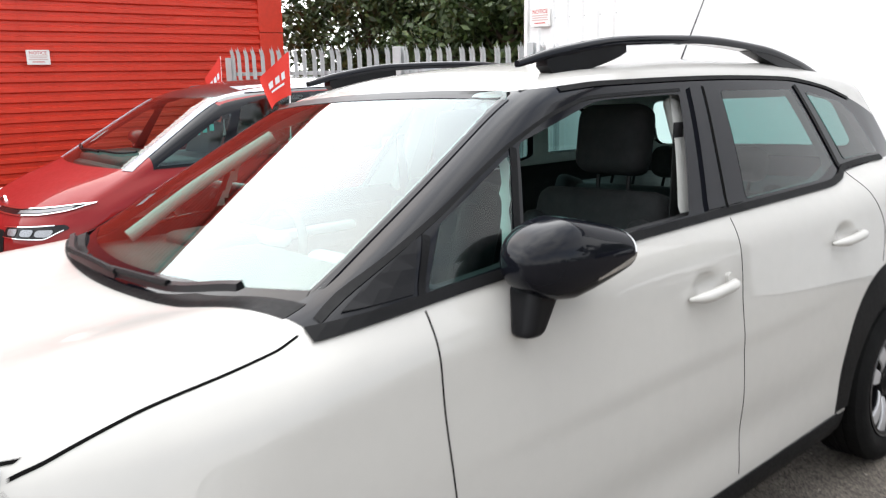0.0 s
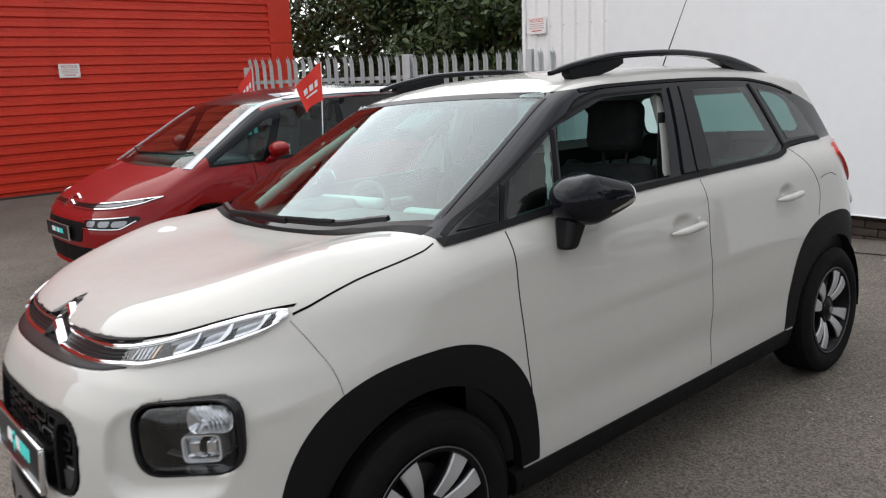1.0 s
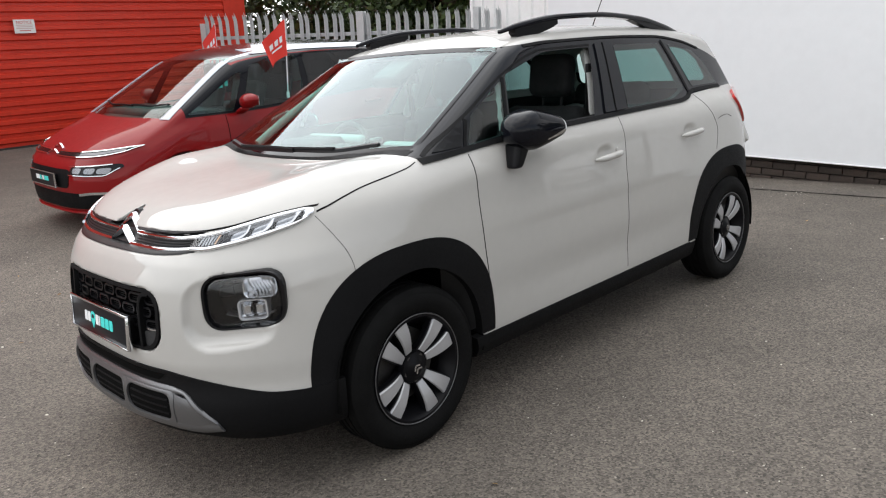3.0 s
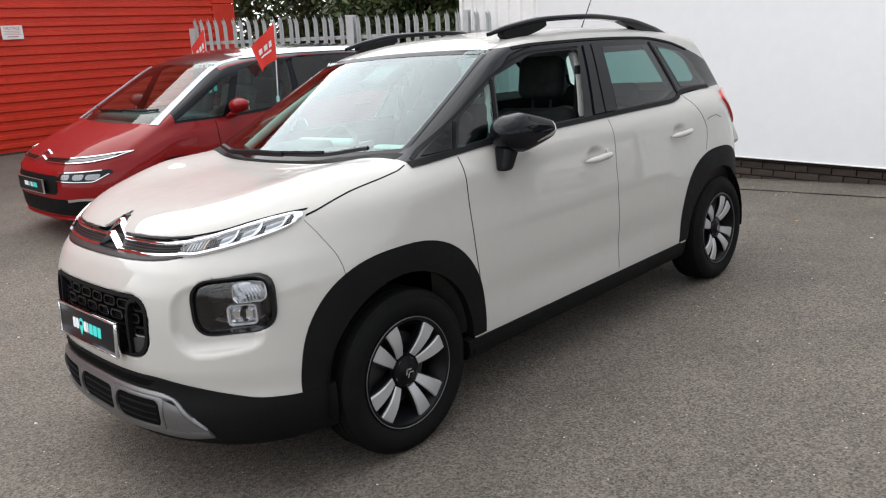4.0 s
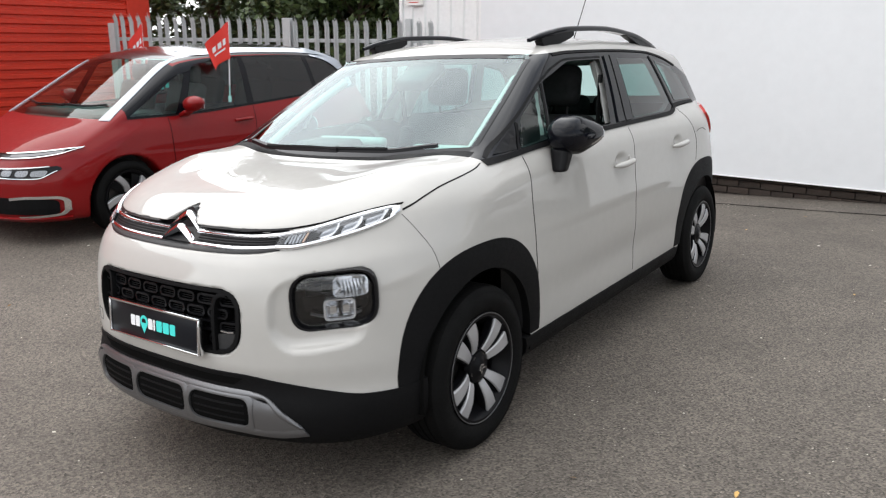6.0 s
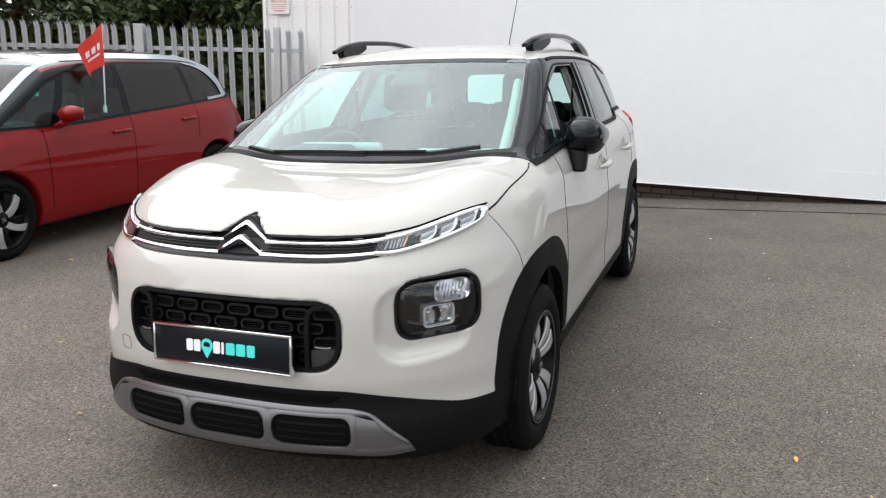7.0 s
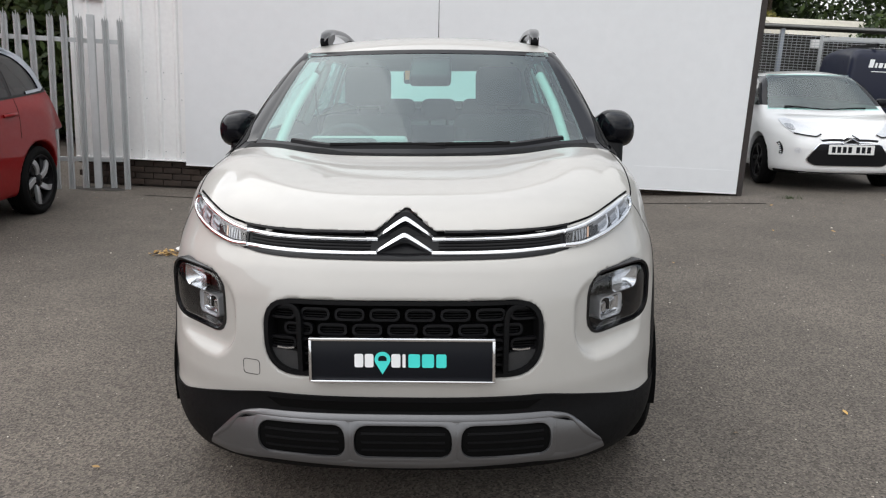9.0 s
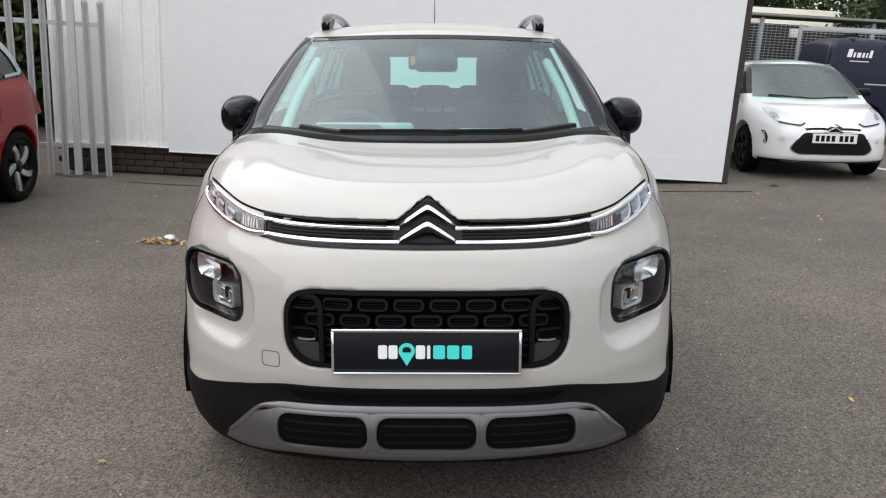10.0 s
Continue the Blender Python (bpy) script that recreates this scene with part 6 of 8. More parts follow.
def pale_mesh(h):
    w = 0.034
    cols = [(-w, 0.0, 0), (-w * 0.62, -0.014, 0), (-w * 0.2, -0.002, 0), (0, -0.016, 0), (w * 0.2, -0.002, 0), (w * 0.62, -0.014, 0), (w, 0.0, 0)]
    tops = [(-w * 1.05, -0.016, h - 0.055), (-w * 0.72, -0.026, h - 0.012), (-w * 0.22, -0.006, h - 0.05), (0, -0.016, h + 0.025), (w * 0.22, -0.006, h - 0.05), (w * 0.72, -0.026, h - 0.012), (w * 1.05, -0.016, h - 0.055)]
    verts = [(x, y, -0.1) for x, y, _ in cols] + [(x, y, h - 0.1) for x, y, _ in cols] + tops
    faces = [(r * 7 + i, r * 7 + i + 1, (r + 1) * 7 + i + 1, (r + 1) * 7 + i) for r in (0, 1) for i in range(6)]
    n = len(verts)
    verts += [(x, y + 0.004, z) for x, y, z in verts]
    faces += [tuple(v + n for v in fc[::-1]) for fc in faces]
    rim = [0, 7, 14, 15, 16, 17, 18, 19, 20, 13, 6]
    faces += [(a, b, b + n, a + n) for a, b in zip(rim, rim[1:])]
    return solid(verts, faces)


pale = pale_mesh(1.90)
pale.materials.append(GALV)
length = (fence_b - fence_a).length
rp = random.Random(7)
for i in range(int(length / 0.148) + 1):
    x = 0.06 + i * 0.148
    if min(abs(x - p_) for p_ in (0.0, 2.87, 4.63)) < 0.045:
        continue
    ob = new("pale", pale)
    ob.parent = fence
    gz = float(GROUND((fence_a + fd * x).x))
    ob.matrix_local = pose(x, -0.012, gz + 0.03 + rp.uniform(-0.006, 0.006), rp.uniform(-0.5, 0.5), rp.uniform(-0.7, 0.7), rp.uniform(-4, 4))
for z in (0.30, 1.62):
    bm = bmesh.new()
    box(bm, (length / 2, 0.022, z - 0.06), (length, 0.006, 0.045), 0.001)
    box(bm, (length / 2, 0.042, z - 0.036), (length, 0.04, 0.005), 0.001)
    part("rail", bm, GALV, fence, "angle steel fence rail")
for x, h, wd in ((0.0, 1.80, 0.11), (2.87, 1.93, 0.12), (4.63, 1.94, 0.075)):
    gz = float(GROUND((fence_a + fd * x).x))
    bm = bmesh.new()
    box(bm, (x, -0.03, gz + h / 2 - 0.05), (wd, 0.008, h + 0.1), 0.003)
    box(bm, (x, 0.05, gz + h / 2 - 0.05), (wd, 0.008, h + 0.1), 0.003)
    box(bm, (x, 0.01, gz + h / 2 - 0.05), (0.008, 0.08, h + 0.1), 0.002)
    part("post", bm, GALV, fence, "steel fence post")
foot = thing("concrete_footing", pose(-4.02, 6.60, float(GROUND(-4.02))), "rough concrete pad round the fence post foot", "footing", kind="structure")
bm = bmesh.new()
bmesh.ops.create_cone(bm, cap_ends=True, segments=18, radius1=0.34, radius2=0.27, depth=0.03)
for v in bm.verts:
    v.co.x *= 1 + 0.22 * noise.noise(v.co * 6)
    v.co.y *= 0.45 + 0.12 * noise.noise(v.co * 5 + Vector((3, 0, 0)))
part("pad", bm, MORTAR, foot)


# ---- other vehicles ----
RED_PAINT = material("ruby_red_paint", (0.22, 0.005, 0.006), 0.45, 0.0, vary=0.05, scale=2, coat=0.5, coat_rough=0.015, specular=0.1)
SILVER_PAINT = material("silver_paint", (0.36, 0.40, 0.46), 0.4, 0.1, vary=0.03, scale=4, coat=1.0, coat_rough=0.02)
WHITE_PAINT = material("white_paint", (0.80, 0.80, 0.80), 0.3, vary=0.03, scale=3, coat=1.0)
NAVY_PAINT = material("navy_paint", (0.007, 0.010, 0.028), 0.3, vary=0.1, scale=3, specular=0.35)
DARK_GLASS = glass("dark_privacy_glass", (0.05, 0.06, 0.065), mirror=0.05)
FLAG_RED = material("flag_red_cloth", (0.80, 0.045, 0.030), 0.7, vary=0.08, scale=8)
PLATE_WHITE = material("plate_white", (0.78, 0.78, 0.76), 0.4)
ROOF_BLACK = material("black_roof", (0.012, 0.012, 0.014), 0.2, coat=0.6)


def plain_spec(**k):
    """A spec with quiet defaults, for cars seen from further off."""
    s = dict(swell=lambda y, z: 0.0, hood_cross=lambda ax, y: -0.10 * np.maximum(ax - 0.3, 0) ** 2, carve=lambda f, x, y, z: f, shoulder=0.14, waist=0.05, crown=0.15,
             screen_bow=0.25, tail_bow=0.2, roof_round=0.12, tail_round=0.6, nose_power=3.0, nose_round=spline((0.2, 0.6), (1.0, 0.8)), arch_depth=0.58,
             floor=spline((0, 0.22), (1, 0.2), (4.5, 0.24)))
    s.update(k)
    return s


def hollow(spec):
    """The spec's skin with no wheel arches."""
    s = dict(spec)
    s["arches"] = ()
    return vehicle(s)


def shell(car_, full, hi, cell, zones):
    """Cuts the body into painted parts; zones: (name, material, field below zero within, label), |x| for x."""
    p, q = nets(full, (-1.05, -0.05, 0.14), hi, cell)
    for nm, mt, field, lab in zones:
        p, q = split(p, q, field)
    m_ = middles(p, q)
    left = np.ones(len(q), bool)
    for nm, mt, field, lab in zones:
        k = left & (field(np.abs(m_[:, 0]), m_[:, 1], m_[:, 2]) < 0)
        left &= ~k
        sides = (k & (m_[:, 0] > 0), k & (m_[:, 0] <= 0)) if nm in ("door_frame", "roof_arch", "pillar_frame", "windows") else (k,)
        for k in sides:
            if mt is not None and k.any():
                part(nm, shell_mesh(full, p, q, k, nm), mt, car_, lab)


# ruby people carrier
spec_r = plain_spec(
    front=spline((0.18, 0.09), (0.3, 0.03), (0.5, 0.02), (0.62, 0.04), (0.72, 0.09), (0.82, 0.2), (1.0, 0.45)),
    rear=spline((0.2, 4.35), (0.5, 4.44), (0.9, 4.42), (1.1, 4.37), (1.6, 4.25)),
    width=spline((0.18, 0.85), (0.35, 0.895), (0.6, 0.91), (0.85, 0.895), (1.0, 0.87), (1.2, 0.82)),
    hood=spline((0.05, 0.74), (0.25, 0.835), (0.5, 0.915), (0.8, 0.985), (1.0, 1.02), (2.4, 1.06), (3.6, 1.12), (4.6, 1.14)),
    roof=spline((1.3, 1.44), (1.7, 1.545), (2.2, 1.61), (2.9, 1.635), (3.5, 1.615), (3.95, 1.55), (4.25, 1.48)),
    tumble=spline((0.7, 0.89), (1.0, 0.865), (1.1, 0.84), (1.3, 0.775), (1.5, 0.69), (1.65, 0.60)), cabin_plan=spline((0.6, 0.92), (1.2, 0.985), (2.0, 1.0), (3.2, 0.99), (4.0, 0.94), (4.5, 0.86)),
    screen=(0.72, 1.0, 1.66, 1.545), tail=(4.36, 1.10, 3.98, 1.58), arches=((0.93, 0.375), (3.715, 0.375)))
RSKIN, RFULL, RCAB = hollow(spec_r), vehicle(spec_r), hollow(dict(spec_r, hood=spline((0.0, 0.6), (4.6, 0.6))))
R_BELT = spline((0.85, 0.985), (1.3, 0.985), (1.7, 0.99), (2.4, 1.03), (3.3, 1.085), (4.1, 1.135), (4.5, 1.15))
R_EDGE = spline((0.85, 1.02), (1.2, 1.245), (1.5, 1.41), (1.75, 1.49), (2.2, 1.535), (3.0, 1.55), (3.6, 1.53), (3.87, 1.46), (4.12, 1.31), (4.29, 1.16))
red_car = thing("people_carrier", Matrix.Translation(on_ground(-4.60, 1.31, -0.01)) @ Matrix.Rotation(radians(2.2), 4, "Z"), "ruby red people carrier with silver roof arches, parked", "car")


R_WINS = [[(1.02, 1.012), (1.50, 1.012), (1.70, 1.36), (1.62, 1.35)], [(1.60, 1.012), (2.36, 1.052), (2.40, 1.49), (2.1, 1.485), (1.80, 1.41)],
          [(2.45, 1.058), (3.38, 1.112), (3.33, 1.49), (2.47, 1.498)], [(3.44, 1.118), (3.95, 1.145), (3.83, 1.36), (3.70, 1.44), (3.40, 1.488)]]


def all_of(*fields):
    return np.maximum.reduce(np.broadcast_arrays(*fields))


r_fields = [poly_field(w_, 0.015) for w_ in R_WINS]
shell(red_car, RFULL, (1.05, 4.7, 1.75), 0.02, (
    ("cut", None, lambda x, y, z: all_of(x - 0.735 + 0.34 * (z - 1.0), 1.0 - z, y - 0.87 - 1.72 * (z - 1.0) - 0.25 * x**2, y - 1.85, 0.7 - y, z - 1.478), ""),
    ("cut", None, lambda x, y, z: all_of(np.minimum.reduce([w_(y, z) for w_ in r_fields]), 0.5 - x), ""),
    ("roof_arch", SILVER_PAINT, lambda x, y, z: all_of(np.abs(z - R_EDGE(y) - 0.016 - 0.014 * np.clip((1.75 - y) / 0.6, 0, 1)) - 0.015 - 0.040 * np.clip((1.75 - y) / 0.6, 0, 1), 0.57 - x, 0.9 - y, R_BELT(y) - z), "silver roof arch"),
    ("roof_panel", ROOF_BLACK, lambda x, y, z: all_of(1.45 - z, x - 0.66), "dark glass roof"),
    ("door_frame", RED_PAINT, lambda x, y, z: all_of(R_EDGE(y) - 0.034 - z, 1.62 - y, y - 3.7), "red door frame tops"),
    ("pillar_frame", BLACK_GLOSS, lambda x, y, z: all_of(R_BELT(y) + 0.012 - z, 1.0 - y), "black window pillars"),
    ("bonnet", RED_PAINT, lambda x, y, z: all_of(0.8 - z, y - 1.0, x - 0.76), ""),
    ("front_bumper", RED_PAINT, lambda x, y, z: y - 0.5, ""),
    ("body", RED_PAINT, lambda x, y, z: z * 0 - 1, "")))
for s in (-1, 1):
    zs = np.linspace(0.985, 1.455, 10)
    part("roof_arch", band(RCAB, "front", [(0.700 - 0.30 * (z - 1.0), z) for z in zs], [(0.795 - 0.34 * (z - 1.0), z) for z in zs], 0.010, 0.014, 30, 3, s, 0.004), SILVER_PAINT, red_car, "silver front pillar arch", 60)
zz = np.linspace(0.995, 1.482, 10)
part("windscreen", band(RCAB, "front", [(-0.76 + 0.34 * (z - 1), z) for z in zz], [(0.76 - 0.34 * (z - 1), z) for z in zz], 0.004, 0.005, 20, 24), LIGHT_GLASS, red_car, "large windscreen glass", 60)
for i, w_ in enumerate(R_WINS):
    for s in (-1, 1):
        part("window_pane", sheet(RSKIN, "side", w_, 0.002, 0.004, 0.06, s), (LIGHT_GLASS, LIGHT_GLASS, DARK_GLASS, DARK_GLASS)[i], red_car, ("front quarter glass", "front door glass", "privacy glass", "privacy glass")[i])
for s in (-1, 1):
    part("roof_arch", line(RSKIN, "side", [(1.9, 1.535), (2.6, 1.562), (3.2, 1.558), (3.6, 1.535), (3.87, 1.465), (4.10, 1.325), (4.25, 1.19)], 0.045, 0.007, 60, s), SILVER_PAINT, red_car, "silver roof arch strip", 60)
    part("roof_arch", line(RSKIN, "side", [(3.50, 1.535), (3.72, 1.485), (3.88, 1.40), (3.99, 1.29), (4.05, 1.155)], 0.085, 0.010, 60, s), SILVER_PAINT, red_car, "silver arch sweeping down the rear pillar", 60)
    part("roof_arch", line(RSKIN, "side", [(3.70, 1.134), (3.85, 1.145), (4.02, 1.158)], 0.026, 0.012, 20, s), SILVER_PAINT, red_car, "silver arch tail below the rear quarter glass", 60)
    part("window_trim", line(RSKIN, "side", [(1.0, 0.998), (1.6, 1.0), (2.4, 1.04), (3.4, 1.10), (4.2, 1.145)], 0.014, 0.004, 40, s), PIANO, red_car)
    for a_, b_ in (((2.43, 1.04), (2.42, 0.32)), ((3.44, 1.09), (3.40, 0.75)), ((1.40, 0.98), (1.42, 0.34))):
        part("panel_gap", line(RSKIN, "side", [a_, ((a_[0] + b_[0]) / 2, (a_[1] + b_[1]) / 2), b_], 0.006, 0.0015, 16, s), GAP, red_car)
    for hy, hz in ((2.27, 0.905), (3.27, 0.955)):
        b3, _ = onto(RSKIN, "side", [(hy - 0.11, hz - 0.005), (hy, hz), (hy + 0.11, hz + 0.005)], [0.006, 0.035, 0.006], s)
        part("door_handle", sweep(along(b3, 10), circle(0.016, 8)), RED_PAINT, red_car, "", 60)
        # flat black sheet paints the shaded hollow behind the handle
        part("handle_cup_shade", sheet(RSKIN, "side", rounded([(hy - 0.08, hz - 0.02), (hy + 0.07, hz - 0.015), (hy + 0.07, hz + 0.02), (hy - 0.08, hz + 0.015)], 0.015), 0.002, 0.002, 0.04, s), GAP, red_car)
    for ya in (0.93, 3.715):
        wheel(red_car, s * 0.80, ya, 0.325, 0.240, 0.205, s, "twist", 0.4)
        well = [(s * xx, ya + 0.38 * math.cos(a), 0.325 + 0.38 * math.sin(a)) for a in np.linspace(math.pi * 1.06, -0.06 * math.pi, 19) for xx in (0.86, 0.52)]
        part("wheel_well", solid(well, [(2 * i, 2 * i + 1, 2 * i + 3, 2 * i + 2) for i in range(18)]), PLASTIC, red_car)
    # lamps and chrome
    up = [(0.10, 0.752), (0.40, 0.756), (0.62, 0.770), (0.78, 0.792), (0.835, 0.803)]
    dn = [(0.10, 0.712), (0.40, 0.712), (0.62, 0.722), (0.78, 0.752), (0.835, 0.795)]
    lm_ = part("upper_lamp", band(RSKIN, "front", up, dn, 0.006, 0.02, 30, 3, s), LAMP_BLACK, red_car, "slim daytime lamp edged in chrome")
    part("lamp_trim", band(RSKIN, "front", up, [(x, z - 0.007) for x, z in up], 0.014, 0.015, 30, 1, s), CHROME, lm_, "", 60)
    part("lamp_trim", band(RSKIN, "front", [(x, z + 0.007) for x, z in dn], dn, 0.014, 0.015, 30, 1, s), CHROME, lm_, "", 60)
    part("lamp_strip", band(RSKIN, "front", [(0.46, 0.746), (0.62, 0.757), (0.78, 0.781)], [(0.46, 0.728), (0.62, 0.737), (0.78, 0.763)], 0.010, 0.01, 16, 1, s), SATIN, lm_, "", 60)
    head = part("headlamp", sheet(RSKIN, "front", rounded([(0.40, 0.572), (0.72, 0.568), (0.82, 0.64), (0.80, 0.668), (0.44, 0.648)], 0.03), 0.004, 0.012, 0.04, s), LAMP_BLACK, red_car, "dark wraparound headlamp")
    for x0 in (0.50, 0.615, 0.715):
        part("reflector_bowl", sheet(RSKIN, "front", rounded([(x0 - 0.045, 0.588), (x0 + 0.035, 0.586), (x0 + 0.05, 0.636), (x0 - 0.04, 0.632)], 0.022), 0.008, 0.01, 0.03, s), LAMP_GREY, head, "bright reflector cell")
    part("lamp_trim", line(RSKIN, "front", [(0.41, 0.643), (0.60, 0.652), (0.76, 0.664)], 0.007, 0.010, 20, s), CHROME, head, "", 60)
    part("lamp_trim", line(RSKIN, "front", [(0.41, 0.574), (0.60, 0.570), (0.715, 0.571), (0.80, 0.632)], 0.006, 0.010, 20, s), CHROME, head, "", 60)
    part("chrome_insert", line(RSKIN, "front", [(0.52, 0.405), (0.66, 0.42), (0.80, 0.418), (0.835, 0.385), (0.83, 0.31)], 0.022, 0.014, 24, s), CHROME, red_car, "chrome bumper insert", 60)
    part("chrome_insert", line(RSKIN, "front", [(0.83, 0.315), (0.80, 0.28), (0.66, 0.262), (0.56, 0.258)], 0.018, 0.014, 20, s), CHROME, red_car, "", 60)
    bm = bmesh.new()
    bmesh.ops.create_uvsphere(bm, u_segments=20, v_segments=12, radius=1, matrix=Matrix.Translation((s * 0.985, 1.60, 1.10)) @ Matrix.Diagonal((0.115, 0.085, 0.070, 1)))
    for v in bm.verts:
        v.co.y = min(v.co.y, 1.655)
        v.co.z += 0.18 * (abs(v.co.x) - 0.985) * (1 if v.co.z < 1.10 else 0.3)
    mir = part("door_mirror", bm, RED_PAINT, red_car, "red door mirror", 60)
    part("mirror_foot", boxes(((s * 0.89, 1.57, 1.005), (0.14, 0.10, 0.035), Matrix.Rotation(radians(-s * 25), 3, "Y")), bevel=0.012), RED_PAINT, mir, "", 60)
    part("mirror_glass", boxes(((s * 0.985, 1.658, 1.10), (0.15, 0.006, 0.09)), bevel=0.002), CHROME, mir)
part("lower_grille", sheet(RSKIN, "front", rounded([(-0.80, 0.275), (0.80, 0.275), (0.81, 0.40), (0.50, 0.415), (-0.50, 0.415), (-0.81, 0.40)], 0.04), 0.004, 0.01, 0.05), PLASTIC, red_car, "black lower intake")
part("grille", sheet(RSKIN, "front", rounded([(-0.40, 0.455), (0.40, 0.455), (0.42, 0.62), (-0.42, 0.62)], 0.05), 0.004, 0.01, 0.05), PLASTIC, red_car, "black grille")
part("bumper_lip", band(RSKIN, "wrap", [(-60, 0.255), (0, 0.245), (60, 0.255)], [(-60, 0.205), (0, 0.195), (60, 0.205)], 0.022, 0.04, 50, 2), RED_PAINT, red_car, "", 50)
rp_ = part("number_plate", boxes(((0, -0.005, 0.525), (0.53, 0.014, 0.118)), bevel=0.003), PLATE_BLACK, red_car, "black dealer board with silver edge")
part("plate_holder", boxes(((0, -0.010, 0.588), (0.536, 0.012, 0.009)), ((0, -0.010, 0.464), (0.536, 0.012, 0.007)), ((0.266, -0.010, 0.525), (0.008, 0.012, 0.12)), ((-0.266, -0.010, 0.525), (0.008, 0.012, 0.12))), CHROME, rp_)
for x_, wd, ink in ((-0.10, 0.08, WHITE_INK), (-0.035, 0.03, TEAL_INK), (0.015, 0.04, WHITE_INK), (0.09, 0.09, TEAL_INK)):
    part("print_block", boxes(((x_, -0.0128, 0.527), (wd, 0.0015, 0.04))), ink, rp_)
part("plate_bracket", boxes(((0, 0.04, 0.525), (0.46, 0.09, 0.09))), PLASTIC, rp_)
for z0, rise in ((0.722, 0.034), (0.764, 0.036)):
    jn, _ = onto(RSKIN, "front", [(0.095, z0)], 0.010)
    part("chevron", chevron_mesh(jn[0], (0.0, jn[0][1] + 0.012, z0 + rise), 0.014, 0.026), CHROME, red_car, "chrome chevron", 35)
part("interior", boxes(((0, 2.0, 0.72), (1.5, 2.2, 0.5)), bevel=0.05), DASH, red_car, "dark cabin floor and door trims")
for sx in (-0.38, 0.38):
    for sy in (1.95, 2.85):
        st = part("seat", boxes(((sx, sy, 0.95), (0.48, 0.14, 0.62), Matrix.Rotation(radians(-16), 3, "X")), bevel=0.05, seg=3), FABRIC, red_car, "dark seat back", 60)
        part("headrest", boxes(((sx, sy + 0.12, 1.33), (0.26, 0.10, 0.17)), bevel=0.04, seg=3), FABRIC, st, "", 60)
part("dashboard", boxes(((0, 1.22, 0.95), (1.5, 0.5, 0.16)), bevel=0.05, seg=3), DASH, red_car, "", 60)
w3, _ = onto(RSKIN, "top", along([(-0.55, 0.95), (-0.2, 0.86), (0.15, 0.86)], 14), 0.016)
part("wiper", sweep(w3, circle(0.010, 6)), PIANO, red_car)
w3, _ = onto(RSKIN, "top", along([(0.12, 0.87), (0.4, 0.90), (0.62, 0.98)], 14), 0.016)
part("wiper", sweep(w3, circle(0.010, 6)), PIANO, red_car)
part("price_figures", boxes(*[((0.70 - 0.002 * k, 1.43 + 0.06 * k, 1.235 + 0.012 * k), (0.004, 0.035, 0.05)) for k in range(3)]), TEAL_INK, red_car, "small teal window sticker")


def window_flag(side, along_y, fly):
    """A dealer's flag on a stick clipped to the top of a door glass."""
    fl = thing("window_flag", red_car.matrix_world @ Matrix.Translation((side * 0.80, along_y, 1.08)), "bright red dealer flag with white print on a clip-on stick", "flag", "window flags")
    bm_ = bmesh.new()
    rod(bm_, (0, 0, 0), (side * 0.015, 0.03, 0.76), 0.006, 0.0035, 8)
    box(bm_, (0, 0, 0.02), (0.02, 0.03, 0.06), 0.004)
    part("stick", bm_, WHITE_INK, fl, "white plastic flag stick")
    n, m_, verts, faces = 14, 8, [], []
    for i in range(n + 1):
        u = i / n
        for j in range(m_ + 1):
            v = j / m_
            drop = 0.62 * u**1.3
            x = side * 0.012 + 0.045 * math.sin(5 * u + 1.5 * v) * u
            y = 0.025 - fly * u * (1 - 0.15 * v) + 0.03 * v * u
            z = 0.755 - 0.35 * v * (1 - 0.30 * u) - 0.34 * drop
            verts.append((x, y, z))
    w_ = m_ + 1
    for i in range(n):
        for j in range(m_):
            faces.append((i * w_ + j, i * w_ + j + 1, (i + 1) * w_ + j + 1, (i + 1) * w_ + j))
    k_ = len(verts)
    full = verts + [(x + 0.002, y, z) for x, y, z in verts]
    fc = faces + [tuple(q + k_ for q in f_[::-1]) for f_ in faces]
    cloth = part("cloth", solid(full, fc), FLAG_RED, fl, "red flag cloth", 60)
    for v0, v1, u0, u1 in ((0.36, 0.54, 0.25, 0.80), (0.62, 0.68, 0.30, 0.75)):
        rows, fs_ = [], []
        for i in range(9):
            u = u0 + (u1 - u0) * i / 8
            for v in (v0, v1):
                a = max(0, min(n - 1e-6, u * n))
                i0, f0 = int(a), a - int(a)
                b_ = v * m_
                j0, f1 = int(b_), b_ - int(b_)
                p_ = [Vector(verts[(i0 + di) * w_ + min(m_, j0 + dj)]) for di in (0, 1) for dj in (0, 1)]
                q_ = (p_[0] * (1 - f1) + p_[1] * f1) * (1 - f0) + (p_[2] * (1 - f1) + p_[3] * f1) * f0
                rows.append(q_ + Vector((0.0045, 0, 0)))
        for i in range(8):
            if i % 3 != 2 or v1 - v0 < 0.1:
                fs_.append((2 * i, 2 * i + 1, 2 * i + 3, 2 * i + 2))
        part("print_bar", solid(rows, fs_), WHITE_INK, cloth)
    return fl


window_flag(1, 2.19, 0.26)
window_flag(-1, 2.40, 0.16)

